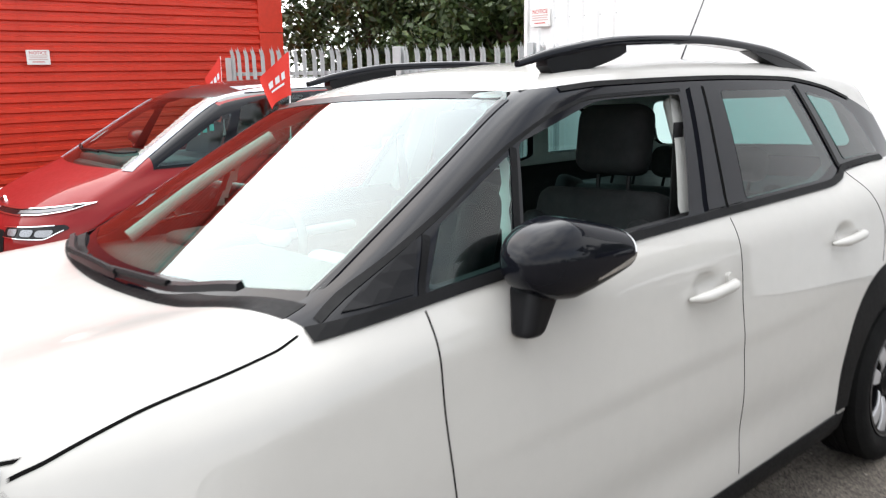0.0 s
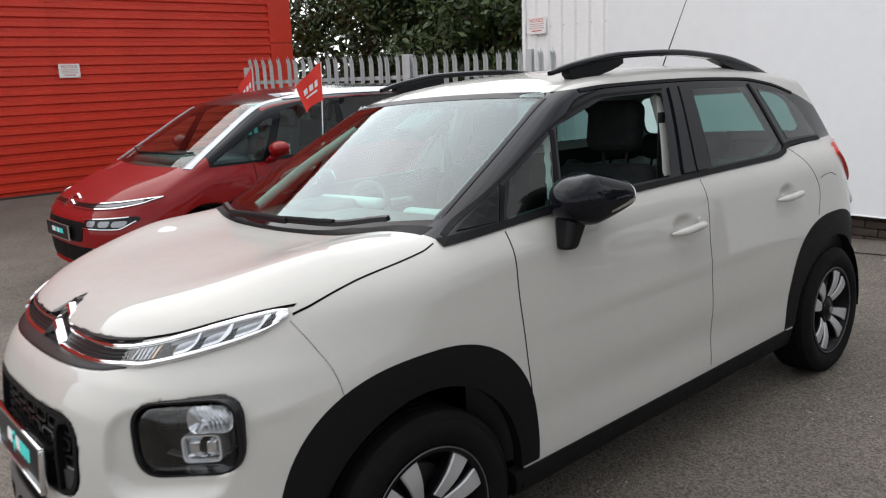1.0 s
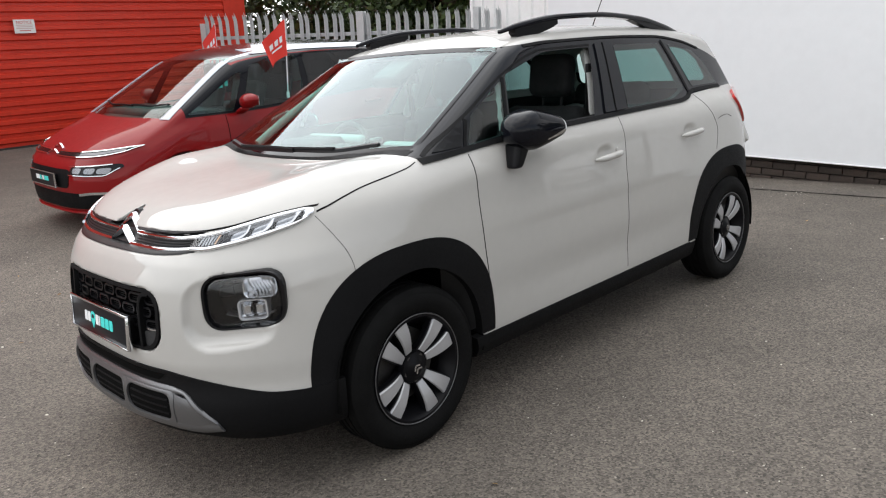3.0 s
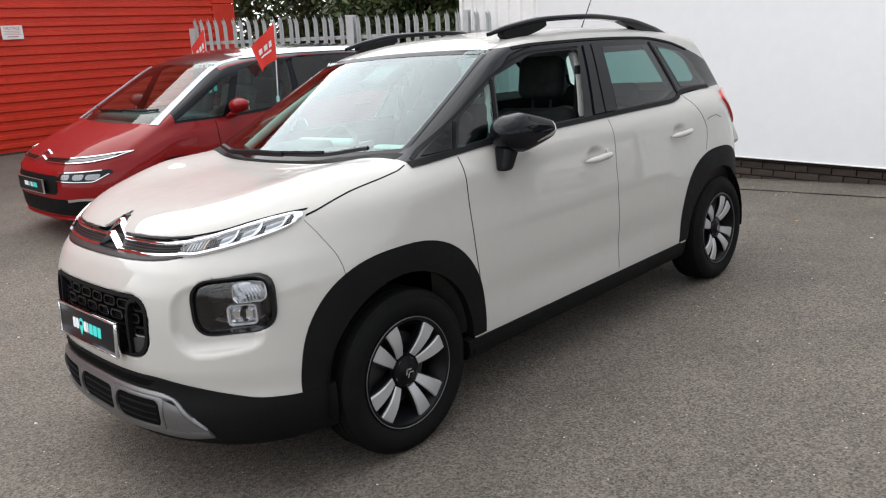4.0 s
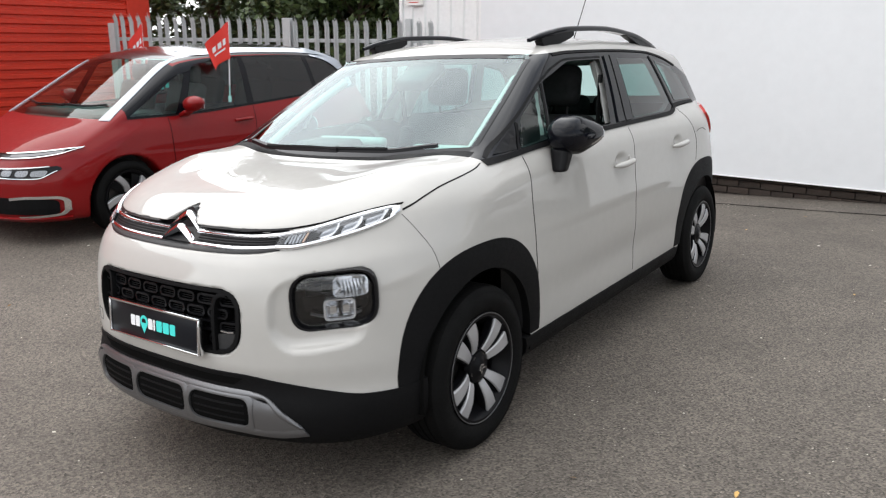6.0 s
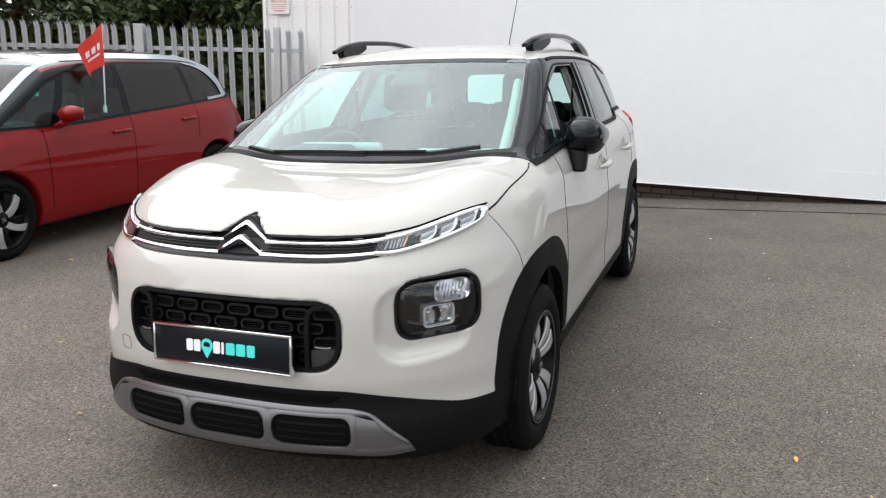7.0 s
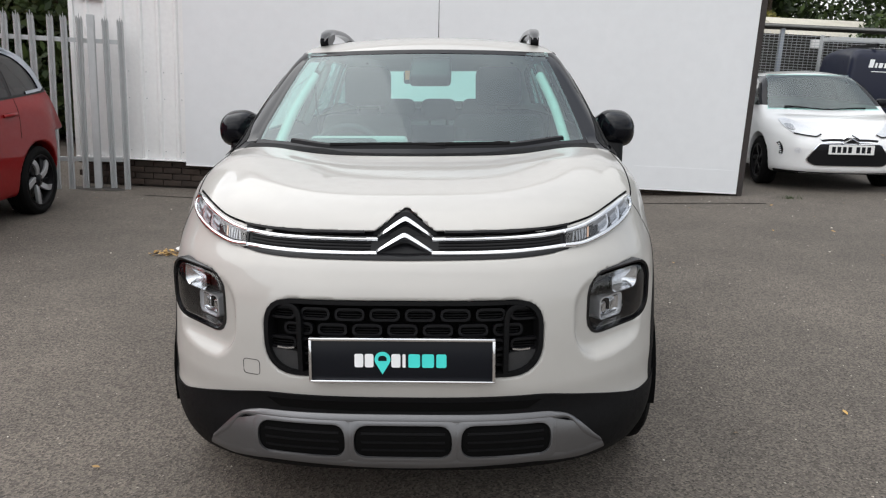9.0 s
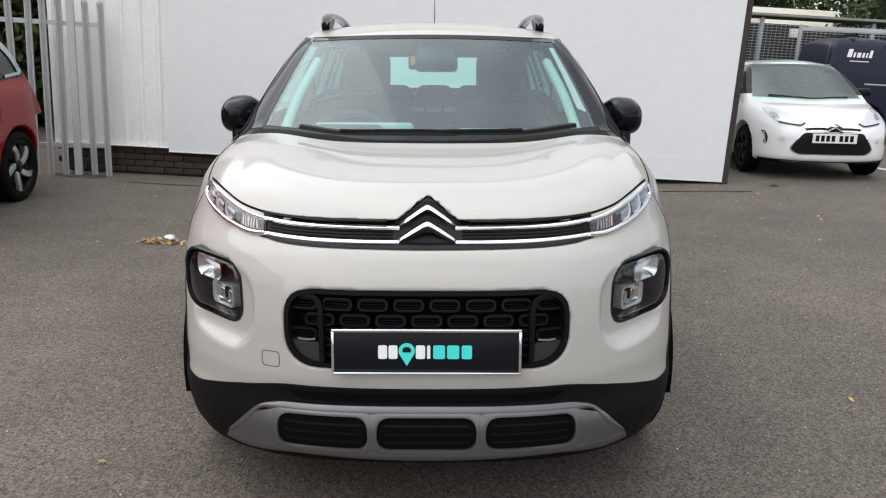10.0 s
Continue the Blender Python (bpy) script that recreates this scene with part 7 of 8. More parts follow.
# white hatchback beyond the hall's end
spec_w = plain_spec(
    front=spline((0.18, 0.08), (0.3, 0.02), (0.5, 0.02), (0.66, 0.06), (0.78, 0.16), (0.95, 0.4)),
    rear=spline((0.2, 3.85), (0.5, 3.63), (0.9, 3.93), (1.1, 3.85), (1.5, 3.7)),
    width=spline((0.18, 0.81), (0.35, 0.845), (0.6, 0.857), (0.85, 0.84), (1.0, 0.81), (1.2, 0.76)),
    hood=spline((0.05, 0.68), (0.25, 0.775), (0.5, 0.85), (0.8, 0.91), (1.0, 0.945), (1.3, 0.98), (3.0, 1.02), (4.0, 1.02)),
    roof=spline((1.3, 1.36), (1.7, 1.43), (2.1, 1.465), (2.6, 1.465), (3.1, 1.44), (3.6, 1.38)),
    tumble=spline((0.7, 0.83), (0.95, 0.80), (1.05, 0.775), (1.25, 0.69), (1.4, 0.60), (1.5, 0.52)), cabin_plan=spline((0.6, 0.93), (1.2, 0.99), (2.0, 1.0), (3.0, 0.96), (3.8, 0.85)),
    screen=(0.86, 0.945, 1.62, 1.425), tail=(3.80, 1.0, 3.42, 1.42), arches=((0.80, 0.35), (3.26, 0.35)))
WSKIN, WFULL, WCAB = hollow(spec_w), vehicle(spec_w), hollow(dict(spec_w, hood=spline((0.0, 0.6), (4.0, 0.6))))
W_WIN = [(1.12, 1.0), (2.5, 1.03), (2.45, 1.36), (1.9, 1.36), (1.62, 1.30)]
hatch = thing("hatchback_car", Matrix.Translation(on_ground(4.79, 7.20, 0.0)) @ Matrix.Rotation(radians(-4), 4, "Z") @ Matrix.Rotation(radians(-2.2), 4, "Y"), "white three-door hatchback with a dark lower grille, parked nose out", "car")
w_field = poly_field(W_WIN, 0.02)
shell(hatch, WFULL, (1.0, 4.1, 1.6), 0.02, (
    ("cut", None, lambda x, y, z: all_of(0.97 - z, y - 1.01 - 1.58 * (z - 0.945) - 0.25 * x**2, x - 0.70 + 0.36 * (z - 0.95), z - 1.40, 0.8 - y), ""),
    ("cut", None, lambda x, y, z: all_of(w_field(y, z), 0.45 - x), ""),
    ("roof_panel", WHITE_PAINT, lambda x, y, z: 1.385 - z, "white roof"),
    ("pillar_frame", BLACK_GLOSS, lambda x, y, z: all_of(0.985 + 0.02 * y - z, 0.95 - y), "black pillars"),
    ("body", WHITE_PAINT, lambda x, y, z: z * 0 - 1, "")))
zz = np.linspace(0.955, 1.405, 8)
part("windscreen", band(WCAB, "front", [(-0.705 + 0.36 * (z - 0.95), z) for z in zz], [(0.705 - 0.36 * (z - 0.95), z) for z in zz], 0.004, 0.005, 16, 20), SCREEN_GLASS, hatch, "windscreen glass", 60)
part("wiper", sweep(onto(WSKIN, "top", along([(-0.5, 0.985), (0, 0.865), (0.5, 0.955)], 14), 0.016)[0], circle(0.010, 6)), PIANO, hatch)
part("dashboard", boxes(((0, 1.35, 0.86), (1.3, 0.6, 0.14)), ((0, 2.2, 0.7), (1.3, 1.6, 0.5)), bevel=0.04), DASH, hatch)
W_LAMP = rounded([(0.315, 0.692), (0.37, 0.662), (0.60, 0.690), (0.668, 0.755), (0.690, 0.845), (0.605, 0.858)], 0.025)
W_GRILLE = rounded([(-0.41, 0.318), (0.41, 0.318), (0.50, 0.380), (0.36, 0.585), (-0.36, 0.585), (-0.50, 0.380)], [0.06, 0.06, 0.05, 0.03, 0.03, 0.05])
part("grille", sheet(WSKIN, "front", W_GRILLE, 0.004, 0.01, 0.04), PIANO, hatch, "black trapezoid lower grille")
part("grille_frame", band(WSKIN, "front", W_GRILLE + W_GRILLE[:1], [(x * 0.972, 0.45 + (z - 0.45) * 0.95) for x, z in W_GRILLE + W_GRILLE[:1]], 0.011, 0.012, 70, 1), CHROME, hatch, "thin chrome grille frame", 60)
part("badge_strip", band(WSKIN, "front", [(-0.34, 0.640), (0, 0.652), (0.34, 0.640)], [(-0.30, 0.585), (0, 0.585), (0.30, 0.585)], 0.006, 0.008, 30, 2), PIANO, hatch, "black strip behind the chrome bars")
part("lower_lip", band(WSKIN, "wrap", [(-55, 0.25), (0, 0.235), (55, 0.25)], [(-55, 0.19), (0, 0.18), (55, 0.19)], 0.014, 0.03, 40, 2), PLASTIC, hatch, "", 50)
for s in (-1, 1):
    for z0, dz in ((0.636, 0.017), (0.592, 0.017)):
        part("chrome_bar", band(WSKIN, "front", [(0.08, z0 + dz), (0.2, z0 + dz), (0.34, z0 + dz - 0.010)], [(0.08, z0), (0.2, z0), (0.33, z0 - 0.010)], 0.012, 0.012, 12, 1, s), CHROME, hatch, "", 60)
    head = part("headlamp", sheet(WSKIN, "front", W_LAMP, 0.008, 0.012, 0.03, s), CLEAR_LAMP, hatch, "swept-back clear headlamp", 50)
    part("headlamp_projector", sheet(WSKIN, "front", rounded([(0.57, 0.725), (0.64, 0.735), (0.66, 0.80), (0.58, 0.79)], 0.02), 0.012, 0.006, 0.02, s), LAMP_GREY, head)
    part("headlamp_edge", line(WSKIN, "front", [(0.315, 0.688), (0.38, 0.660), (0.50, 0.673), (0.60, 0.690)], 0.014, 0.012, 20, s), LAMP_BLACK, head)
    part("headlamp_lens", sheet(WSKIN, "front", W_LAMP, 0.016, 0.004, 0.03, s), LENS, head, "", 60)
    part("fog_lamp", sheet(WSKIN, "front", [(0.565 + 0.035 * math.cos(a), 0.495 + 0.035 * math.sin(a)) for a in np.linspace(0, 2 * math.pi, 13)[:-1]], 0.008, 0.01, 0.02, s), CLEAR_LAMP, hatch, "round fog lamp", 50)
    lm_ = part("side_lamp", line(WSKIN, "front", [(0.745, 0.58), (0.725, 0.54), (0.715, 0.49), (0.72, 0.44)], 0.03, 0.008, 16, s), LAMP_BLACK, hatch, "curved strip of small lamps")
    for k in range(6):
        part("side_lamp_cell", line(WSKIN, "front", [(0.735 - 0.004 * k, 0.568 - 0.024 * k), (0.735 - 0.004 * k, 0.552 - 0.024 * k)], 0.014, 0.012, 2, s), REFLECTOR, lm_)
    for ya in (0.80, 3.26):
        wheel(hatch, s * 0.745, ya, 0.31, 0.21, 0.20, s, "dark", 0.2)
        well = [(s * xx, ya + 0.355 * math.cos(a), 0.325 + 0.355 * math.sin(a)) for a in np.linspace(math.pi * 1.06, -0.06 * math.pi, 17) for xx in (0.80, 0.5)]
        part("wheel_well", solid(well, [(2 * i, 2 * i + 1, 2 * i + 3, 2 * i + 2) for i in range(16)]), PLASTIC, hatch)
    part("window_pane", sheet(WSKIN, "side", W_WIN, 0.002, 0.004, 0.08, s), TINT_GLASS, hatch)
    mir = part("door_mirror", boxes(((s * 0.90, 1.38, 1.04), (0.18, 0.11, 0.12)), bevel=0.045, seg=4), BLACK_GLOSS, hatch, "black door mirror", 60)
for z0, z1 in ((0.640, 0.695), (0.596, 0.650)):
    cols = [(-0.10, z0), (0.0, z1), (0.10, z0)]
    vs_ = [(x, 0.018 + (z - 0.6) * 0.35 + o, z + dz) for dz, o in ((0.010, 0.0), (0.0, -0.016), (-0.010, 0.0)) for x, z in cols]
    part("chevron", solid(vs_, [(k * 3 + i, k * 3 + i + 1, k * 3 + i + 4, k * 3 + i + 3) for k in (0, 1) for i in (0, 1)]), CHROME, hatch, "chrome chevron")
np_ = part("number_plate", boxes(((0, -0.004, 0.52), (0.52, 0.012, 0.112)), bevel=0.003), PLATE_WHITE, hatch, "white number plate with plain dark bars")
for k in range(7):
    x_ = -0.205 + 0.062 * k + (0.03 if k > 3 else 0)
    part("plate_bar", boxes(((x_, -0.0108, 0.52), (0.042, 0.0015, 0.072))), PLATE_BLACK, np_)
part("plate_bracket", boxes(((0, 0.03, 0.52), (0.44, 0.06, 0.09))), PLASTIC, np_)

# navy van with a roof ladder
van = thing("van", Matrix.Translation((7.40, 13.0, float(GROUND(8)))) @ Matrix.Rotation(radians(-8), 4, "Z"), "dark navy panel van with a ladder on its roof", "van")


def van_shape(x, y, z):
    lean = 0.10 * np.clip(z - 1.0, 0, 1.2) ** 2
    f = smax(np.abs(y - 1.0) - 0.98 + lean, np.maximum(-x + 0.10 * np.clip(z - 1.1, 0, 1) ** 2, x - 4.9), 0.12)
    f = smax(f, z - 1.98 + 0.06 * (y - 1.0) ** 2, 0.2)
    f = smax(f, 0.25 - z, 0.05)
    f = smax(f, (x - 3.3) * 0.75 + (z - 1.98) * 0.65 - 0.12, 0.1)
    f = smax(f, -np.maximum(np.hypot(x - 0.85, z - 0.33) - 0.39, y - 0.45), 0.012)
    return smax(f, -np.maximum(np.hypot(x - 3.95, z - 0.33) - 0.39, y - 0.45), 0.012)


vp, vq = nets(van_shape, (-0.1, -0.1, 0.18), (5.0, 2.1, 2.1), 0.04)
part("body", shell_mesh(van_shape, vp, vq, np.ones(len(vq), bool), "van_body"), NAVY_PAINT, van)


def van_side(u, v, d):
    """A point d outside the van's near side."""
    return (u, 0.02 + 0.10 * max(0, v - 1.0) ** 2 - d, v)


def van_panel(nm, pts_, mt, d, lab=""):
    a_ = [van_side(u, v, d) for u, v in pts_]
    b_ = [(x, y + 0.01, z) for x, y, z in a_]
    n_ = len(a_)
    return part(nm, solid(a_ + b_, [tuple(range(n_)), tuple(range(n_, 2 * n_))[::-1]] + [(i, (i + 1) % n_, (i + 1) % n_ + n_, i + n_) for i in range(n_)]), mt, van, lab)


van_panel("door_window", rounded([(2.45, 1.22), (3.3, 1.18), (3.0, 1.72), (2.5, 1.76)], 0.05), DARK_GLASS, 0.012, "dark cab window")
van_panel("side_moulding", [(0.75, 1.10), (1.95, 1.10), (1.95, 1.125), (0.75, 1.125)], PALE_TRIM, 0.008, "pale sliding door rail")
van_panel("door_gap", [(2.18, 0.4), (2.19, 0.4), (2.19, 1.85), (2.18, 1.85)], GAP, 0.006)
van_panel("door_gap", [(1.02, 0.4), (1.03, 0.4), (1.03, 1.85), (1.02, 1.85)], GAP, 0.006)
van_panel("door_handle", rounded([(2.25, 0.93), (2.45, 0.93), (2.45, 0.985), (2.25, 0.985)], 0.02), PIANO, 0.02)
van_panel("door_handle", rounded([(1.85, 0.93), (2.05, 0.93), (2.05, 0.985), (1.85, 0.985)], 0.02), PIANO, 0.02)
for u0, wd, hh in ((0.36, 0.10, 0.15), (0.47, 0.055, 0.09), (0.535, 0.085, 0.09), (0.63, 0.06, 0.09), (0.70, 0.045, 0.09), (0.755, 0.07, 0.14)):
    van_panel("print_bar", [(u0, 1.60), (u0 + wd - 0.02, 1.60), (u0 + wd - 0.02 + hh * 0.18, 1.60 + hh), (u0 + hh * 0.18, 1.60 + hh)], WHITE_INK, 0.010)
van_panel("print_bar", [(0.42, 1.52), (0.76, 1.52), (0.76, 1.535), (0.42, 1.535)], WHITE_INK, 0.010)
for x_ in (0.85, 3.63):
    w_ = wheel(van, 0, 0, 0.33, 0.21, 0.21, 1, "twist")
    w_.location, w_.rotation_euler = (x_, 0.16, 0.33), (0, 0, -math.pi / 2)
rack = part("roof_rack", boxes(*[((x_, 1.0, 2.02), (0.05, 1.7, 0.06)) for x_ in (0.5, 1.6, 2.7)]), PIANO, van, "black roof bars")
bm = bmesh.new()
for y_ in (0.25, 0.62):
    box(bm, (1.75, y_, 2.11), (4.2, 0.03, 0.075), 0.004)
for k in range(15):
    rod(bm, (-0.2 + 0.28 * k, 0.25, 2.11), (-0.2 + 0.28 * k, 0.62, 2.11), 0.014, seg=6)
part("ladder", bm, GALV, rack, "aluminium ladder")

# white car parked behind the fence
back_car = thing("parked_car", Matrix.Translation(on_ground(-8.6, 9.4)) @ Matrix.Rotation(radians(72), 4, "Z"), "white car parked behind the fence, its roof showing over the rails", "car")
shell(back_car, WFULL, (1.0, 4.1, 1.6), 0.05, (
    ("windows", DARK_GLASS, lambda x, y, z: (z > 1.0) & (z < 1.36) & (y > 0.95), "dark windows"),
    ("body", WHITE_PAINT, lambda x, y, z: np.ones(np.shape(x), bool), "")))
for s in (-1, 1):
    for ya in (0.80, 3.26):
        wheel(back_car, s * 0.745, ya, 0.31, 0.21, 0.20, s, "twist")

# ---- lean-to and mesh fence beyond ----
SHEET_GREY = material("weathered_roof_sheet", (0.20, 0.20, 0.19), 0.7, vary=0.25, scale=2)
# the wall's dark colour stands in for shade under the lean-to roof
SHADE_WALL = material("shaded_back_wall", (0.06, 0.055, 0.05), 0.8, vary=0.3, scale=3)
PALE_ROOF = material("pale_sheet_roof", (0.55, 0.52, 0.44), 0.7, vary=0.2, scale=1.5)
lean = thing("lean_to", Matrix.Translation((5.2, 16.0, float(GROUND(8)))), "low open lean-to with a grey sheet roof on pale posts", "shed", kind="structure")
part("back_wall", boxes(((5.0, 3.0, 1.28), (12.0, 0.12, 2.56))), SHADE_WALL, lean)
part("roof", boxes(((5.0, 1.5, 2.62), (12.4, 3.3, 0.05), Matrix.Rotation(radians(3), 3, "X")), bevel=0.005), SHEET_GREY, lean)
part("gutter", boxes(((5.0, -0.18, 2.51), (12.4, 0.08, 0.045)), bevel=0.02), SHEET_GREY, lean)
for x_ in (2.05, 4.6, 7.2):
    part("post", boxes(((x_, 0.0, 1.24), (0.09, 0.09, 2.48)), bevel=0.01), SILVER_PAINT, lean, "pale steel post")
part("flood_lamp", boxes(((2.78, -0.1, 2.16), (0.22, 0.12, 0.20)), bevel=0.03), SIGN_WHITE, lean, "white flood lamp")
mesh_fence = thing("mesh_fence", Matrix.Translation((5.2, 15.4, float(GROUND(8)))), "galvanised wire mesh fence panels", "fence", kind="structure")
bm = bmesh.new()
for k in range(34):
    box(bm, (4.0, 0.0, 0.30 + 0.06 * k), (8.0, 0.010, 0.010))
part("wires", bm, GALV, mesh_fence)
bm = bmesh.new()
for k in range(80):
    box(bm, (0.05 + 0.1 * k, 0.008, 1.3), (0.006, 0.006, 2.1))
part("wires", bm, GALV, mesh_fence)
for k in range(4):
    part("post", boxes(((0.2 + 2.5 * k, 0.03, 1.15), (0.06, 0.06, 2.35)), bevel=0.005), GALV, mesh_fence)
shed = thing("far_shed", Matrix.Translation((11.8, 24.0, float(GROUND(10)))), "far workshop with a pale shallow roof", "building", kind="structure")
part("wall", boxes(((2.5, 2.5, 1.42), (7.0, 5.0, 2.85))), WHITE_STEEL, shed)
rv = [(-1.2, -0.2, 2.85), (6.2, -0.2, 2.85), (6.2, 5.2, 2.85), (-1.2, 5.2, 2.85), (-1.2, 2.5, 3.63), (6.2, 2.5, 3.63)]
part("roof", solid(rv, [(0, 1, 5, 4), (2, 3, 4, 5), (0, 4, 3), (1, 2, 5), (0, 3, 2, 1)]), PALE_ROOF, shed, "pale pitched roof")
line_ = part("parking_line", boxes(((6.35, 7.9, float(GROUND(6.35)) + 0.004), (0.10, 3.2, 0.006), Matrix.Rotation(radians(14), 3, "Z") @ Matrix.Rotation(radians(-2), 3, "Y"))), PLATE_WHITE, None)
tagged(line_, "worn white painted parking bay line on the asphalt", "road marking", kind="structure")

# ---- trees, far woods, small litter ----
BARK = material("grey_brown_bark", (0.10, 0.075, 0.055), 0.9, vary=0.4, scale=9, bumpy=0.8, bump_scale=40)


def leaf_material(name, a, b):
    mt = bpy.data.materials.new(name)
    mt.use_nodes = True
    nt = mt.node_tree
    p = nt.nodes["Principled BSDF"]
    p.inputs["Roughness"].default_value = 0.55
    geo, ramp = nt.nodes.new("ShaderNodeNewGeometry"), nt.nodes.new("ShaderNodeValToRGB")
    ramp.color_ramp.elements[0].color, ramp.color_ramp.elements[1].color = (*a, 1), (*b, 1)
    nt.links.new(geo.outputs["Random Per Island"], ramp.inputs["Fac"])
    nt.links.new(ramp.outputs["Color"], p.inputs["Base Color"])
    return mt


LEAF = leaf_material("dull_green_leaves", (0.018, 0.035, 0.010), (0.075, 0.115, 0.030))
LEAF_YELLOW = leaf_material("yellowing_leaves", (0.06, 0.07, 0.015), (0.24, 0.20, 0.04))


def leaf_cloud(rg, centres, count, size):
    """Many folded leaves scattered in clumps."""
    cs = np.array([(c[0], c[1], c[2]) for c in centres])
    rs_ = np.array([c[3] for c in centres])
    pick = rg.integers(0, len(cs), count)
    d = rg.normal(size=(count, 3))
    d /= np.linalg.norm(d, axis=1)[:, None]
    c = cs[pick] + d * (rs_[pick] * rg.uniform(0.45, 1.08, count) ** 0.7)[:, None]
    a = rg.normal(size=(count, 3))
    a /= np.linalg.norm(a, axis=1)[:, None]
    b = np.cross(a, rg.normal(size=(count, 3)))
    b /= np.linalg.norm(b, axis=1)[:, None]
    s = size * rg.uniform(0.6, 1.4, count)[:, None]
    v = np.stack((c - a * s, c - b * s * 0.45 + np.cross(a, b) * s * 0.12, c + a * s, c + b * s * 0.45 + np.cross(a, b) * s * 0.12), 1).reshape(-1, 3)
    f = np.arange(count * 4).reshape(-1, 4)
    me = bpy.data.meshes.new("leaves")
    me.vertices.add(len(v))
    me.vertices.foreach_set("co", v.ravel())
    me.loops.add(f.size)
    me.loops.foreach_set("vertex_index", f.ravel().astype(np.int32))
    me.polygons.add(count)
    me.polygons.foreach_set("loop_start", np.arange(0, f.size, 4, dtype=np.int32))
    me.polygons.foreach_set("loop_total", np.full(count, 4, np.int32))
    me.update(calc_edges=True)
    return me


def tree(x, y, h, spread, seed, low=0.6, leaves=9000, size=0.085, yellow=False):
    rg, rr = np.random.default_rng(seed), random.Random(seed)
    tr = thing("tree", Matrix.Translation(on_ground(x, y)), "leafy broadleaf tree with dull green foliage" if not yellow else "leafy tree with yellowing foliage", "tree", "trees beyond the yard")
    bm_ = bmesh.new()
    pts_ = [(0.12 * rr.uniform(-1, 1) * k, 0.12 * rr.uniform(-1, 1) * k, h * 0.8 * k / 5) for k in range(6)]
    for k in range(5):
        rod(bm_, pts_[k], pts_[k + 1], 0.16 * (1 - 0.16 * k), 0.16 * (1 - 0.16 * (k + 1)), 9)
    centres = []
    for k in range(22):
        a, z0 = rr.uniform(0, 2 * math.pi), rr.uniform(low * 0.5, h * 0.7)
        r = spread * rr.uniform(0.45, 1.0) * (1 - 0.45 * max(0, z0 / h - 0.35))
        b = Vector((r * math.cos(a), r * math.sin(a), z0 + rr.uniform(0.2, 0.25 * h)))
        base = Vector(pts_[min(4, int(z0 / (h * 0.8) * 5))])
        rod(bm_, base, base.lerp(b, 0.55) + Vector((0, 0, 0.15)), 0.05, 0.03, 6)
        rod(bm_, base.lerp(b, 0.55) + Vector((0, 0, 0.15)), b, 0.03, 0.008, 5)
        centres.append((b.x, b.y, max(b.z, low), rr.uniform(0.45, 0.95)))
        centres.append((b.x * 0.6, b.y * 0.6, max(b.z * 0.95, low), rr.uniform(0.4, 0.8)))
    part("trunk", bm_, BARK, tr)
    part("crown", leaf_cloud(rg, centres, leaves, size), LEAF_YELLOW if yellow else LEAF, tr)
    return tr


for i, (x, y, h, sp) in enumerate(((-13.5, 11.0, 6.5, 2.4), (-11.2, 12.6, 7.0, 2.5), (-9.0, 11.6, 6.2, 2.3), (-7.2, 13.2, 7.2, 2.6), (-5.6, 11.8, 6.0, 2.2), (-10.0, 16.0, 8.0, 3.0), (-6.0, 17.0, 8.0, 3.0), (-14.5, 15.5, 8.0, 3.0))):
    tree(x, y, h, sp, 20 + i, 0.8, 11000, 0.085)
for i, (x, y, h, sp, yl) in enumerate(((10.6, 31.5, 9.0, 3.0, True), (13.4, 20.8, 8.5, 2.3, False), (16.5, 23.0, 12.5, 3.6, False), (13.5, 33.0, 13.0, 3.8, False), (19.5, 28.0, 13.5, 4.0, False), (23.5, 22.0, 13.0, 4.0, False), (26.0, 31.0, 14.0, 4.4, False), (7.5, 36.0, 10.0, 3.4, False))):
    tree(x, y, h, sp, 60 + i, 2.2, 12000, 0.13, yl)
rg = np.random.default_rng(5)
hedge = part("far_woods", leaf_cloud(rg, [(60 * math.cos(a) + rg.uniform(-3, 3), 60 * math.sin(a) + rg.uniform(-3, 3), rg.uniform(0.5, 5.5), rg.uniform(1.6, 2.8)) for a in np.linspace(-1.1, math.pi - 0.12, 160)], 21000, 0.45), LEAF, None)
woods = part("woods_edge", leaf_cloud(rg, [(rg.uniform(6, 34), rg.uniform(34, 38), rg.uniform(1, 11), rg.uniform(1.0, 1.9)) for _ in range(230)], 36000, 0.20), LEAF, None)
tagged(woods, "dark green wood edge behind the far workshop", "trees", kind="stuff")
tagged(hedge, "distant dark green belt of trees round the site", "trees", kind="stuff")
under = part("undergrowth", leaf_cloud(rg, [(rg.uniform(-15, -4.8), rg.uniform(10.5, 13.0), rg.uniform(0.1, 1.5), rg.uniform(0.4, 0.8)) for _ in range(70)] + [(rg.uniform(-24, -3), rg.uniform(18.5, 21.5), rg.uniform(0.5, 7.5), rg.uniform(0.8, 1.5)) for _ in range(150)] + [(rg.uniform(-16, -3), rg.uniform(14.5, 16.5), rg.uniform(1.0, 6.5), rg.uniform(0.8, 1.4)) for _ in range(150)] + [(rg.uniform(-13, -7), rg.uniform(12.5, 14.5), rg.uniform(1.0, 6.0), rg.uniform(0.7, 1.2)) for _ in range(70)], 92000, 0.16), LEAF, None)
tagged(under, "dense dark shrubs under the trees behind the fence", "shrubs", kind="stuff")

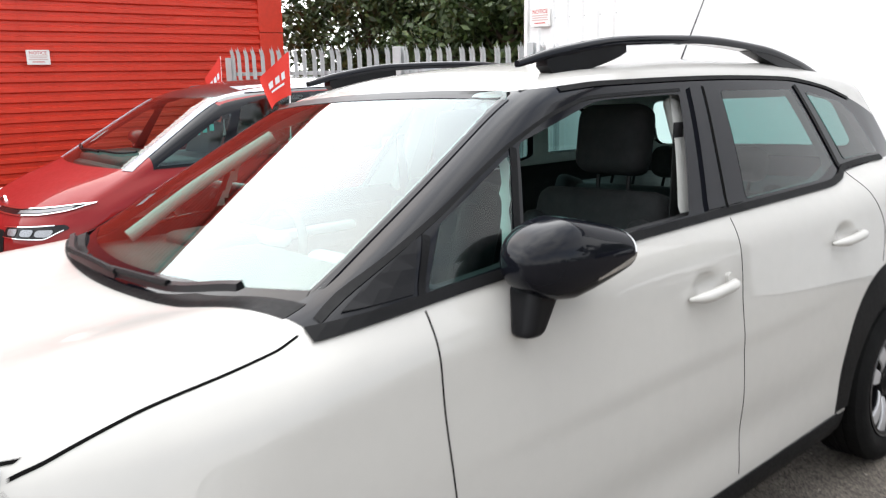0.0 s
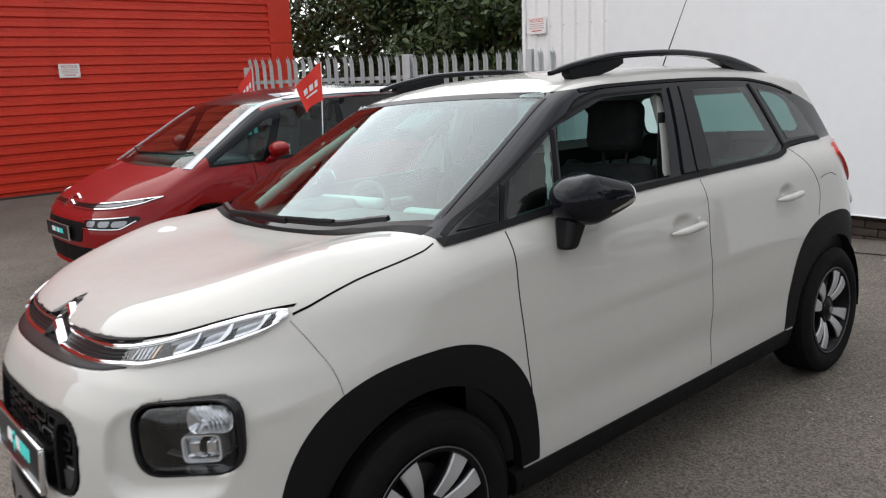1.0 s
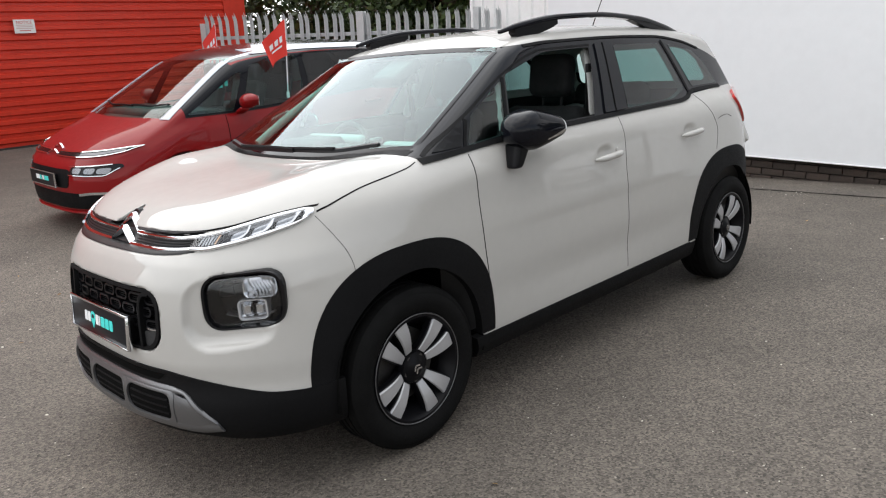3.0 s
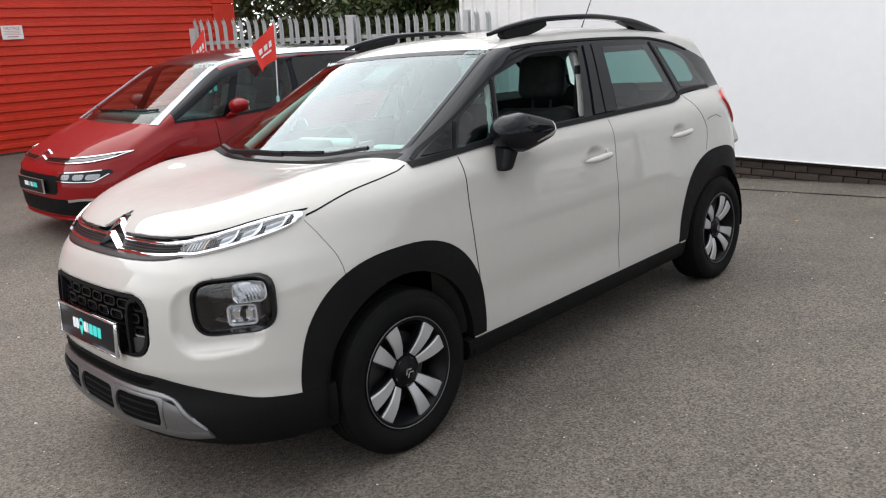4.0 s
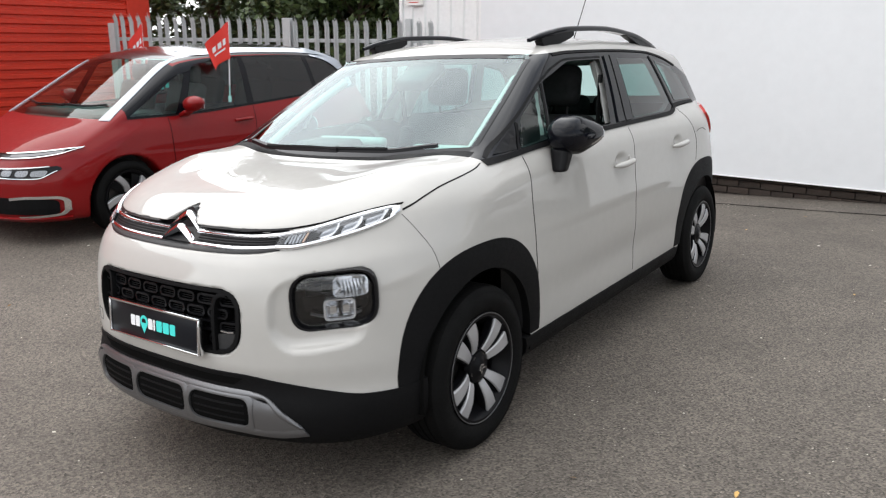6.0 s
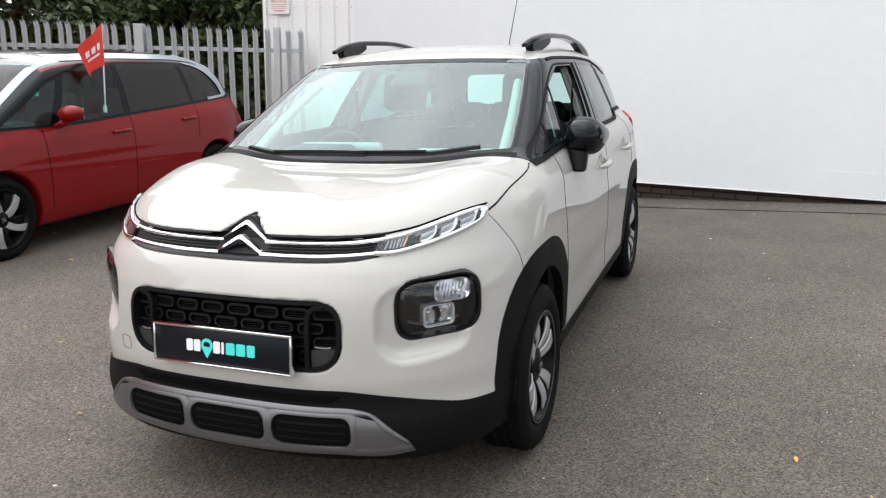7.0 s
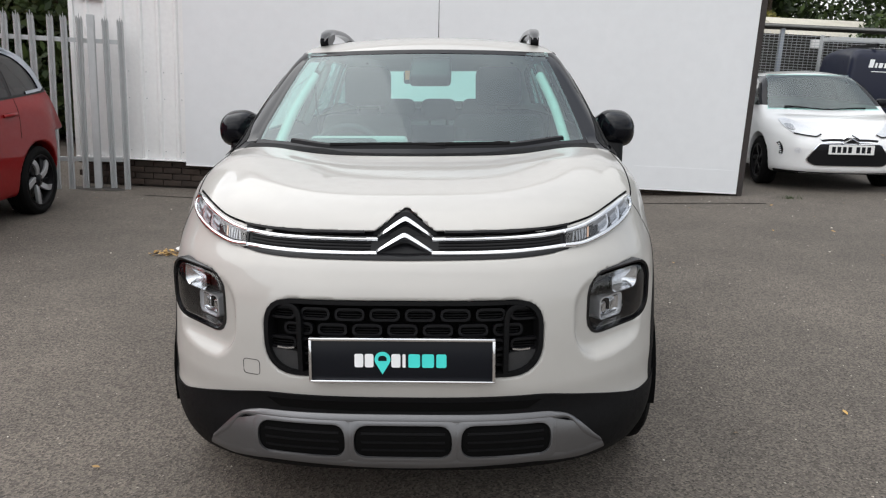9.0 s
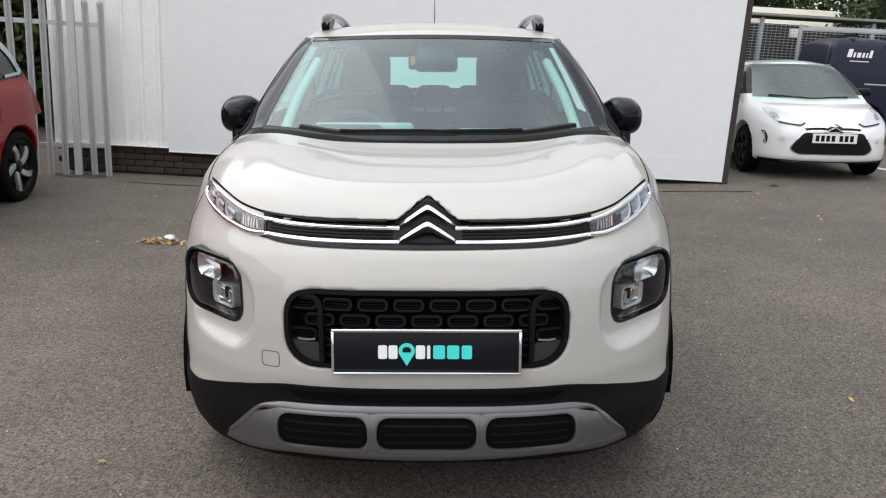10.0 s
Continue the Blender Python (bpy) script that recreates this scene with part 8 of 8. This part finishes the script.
GRIT = material("pale_grit", (0.62, 0.58, 0.50), 0.8, vary=0.3, scale=30)
FALLEN = leaf_material("fallen_leaves", (0.16, 0.09, 0.03), (0.55, 0.34, 0.10))
rr = random.Random(11)
bm = bmesh.new()
for k in range(820):
    x, y = rr.uniform(-4.5, 6.0), rr.uniform(-1.8, 6.8)
    if k < 90:
        x, y = rr.uniform(-0.6, 3.8), 6.2 + rr.gauss(0, 0.55)
    if abs(x) < 0.9 and 0 < y < 4.2:
        continue
    y = min(y, 6.8)
    s_ = rr.uniform(0.0018, 0.0042) if k % 9 else rr.uniform(0.005, 0.009)
    made = bmesh.ops.create_icosphere(bm, subdivisions=1, radius=s_, matrix=Matrix.Translation(on_ground(x, y, s_ * 0.25)) @ Matrix.Rotation(rr.uniform(0, 6), 4, "Z") @ Matrix.Diagonal((rr.uniform(0.8, 1.7), 1, 0.5, 1)))
tagged(part("grit", bm, GRIT, None), "pale chips and grit scattered over the asphalt", "litter", kind="stuff")


def leaf_sheet(bm_, x, y, s_, rr_):
    m_ = Matrix.Translation(on_ground(x, y, 0.006 + rr_.uniform(0, 0.012))) @ Euler((rr_.uniform(-0.4, 0.4), rr_.uniform(-0.4, 0.4), rr_.uniform(0, 6))).to_matrix().to_4x4()
    vs_ = [bm_.verts.new(m_ @ Vector(p_)) for p_ in ((-s_, 0, 0), (-s_ * 0.3, -s_ * 0.45, 0.1 * s_), (s_ * 0.6, -s_ * 0.3, 0.15 * s_), (s_, 0, 0), (s_ * 0.5, s_ * 0.35, 0.15 * s_), (-s_ * 0.4, s_ * 0.4, 0.1 * s_))]
    bm_.faces.new(vs_)


bm = bmesh.new()
for k in range(60):
    leaf_sheet(bm, rr.gauss(-2.10, 0.09), rr.gauss(3.73, 0.06), rr.uniform(0.015, 0.035), rr)
tagged(part("leaf_pile", bm, FALLEN, None), "small heap of yellow-brown fallen leaves on the asphalt", "leaves", kind="stuff")
bm = bmesh.new()
for k in range(45):
    x, y = rr.uniform(-4.0, 5.5), rr.uniform(-1.0, 6.6)
    if abs(x) < 0.95 and 0 < y < 4.2:
        continue
    leaf_sheet(bm, x, y, rr.uniform(0.010, 0.022), rr)
tagged(part("loose_leaves", bm, FALLEN, None), "few small dry leaves blown over the asphalt", "leaves", kind="stuff")
bm = bmesh.new()
bmesh.ops.create_icosphere(bm, subdivisions=2, radius=0.04)
for v in bm.verts:
    v.co *= 1 + 0.5 * noise.noise(v.co * 30)
    v.co.z *= 0.5
paper = thing("paper_scrap", Matrix.Translation(on_ground(-2.06, 3.80, 0.028)), "crumpled white paper scrap lying on the leaves", "litter")
part("scrap", bm, SIGN_WHITE, paper)
bm = bmesh.new()
for k in range(70):
    a, r = rr.uniform(0, 6.28), abs(rr.gauss(0, 0.07))
    b_ = Vector(on_ground(3.92 + r * math.cos(a), 6.72 + 0.5 * r * math.sin(a)))
    t_ = b_ + Vector((rr.uniform(-0.04, 0.04), rr.uniform(-0.03, 0.03), rr.uniform(0.02, 0.055)))
    sd = Vector((rr.uniform(-1, 1), rr.uniform(-1, 1), 0)).normalized() * 0.003
    bm.faces.new([bm.verts.new(b_ - sd), bm.verts.new(b_ + sd), bm.verts.new(t_)])
tagged(part("weed_tuft", bm, LEAF, None), "small green weed tuft growing from the asphalt joint", "weed", kind="stuff")
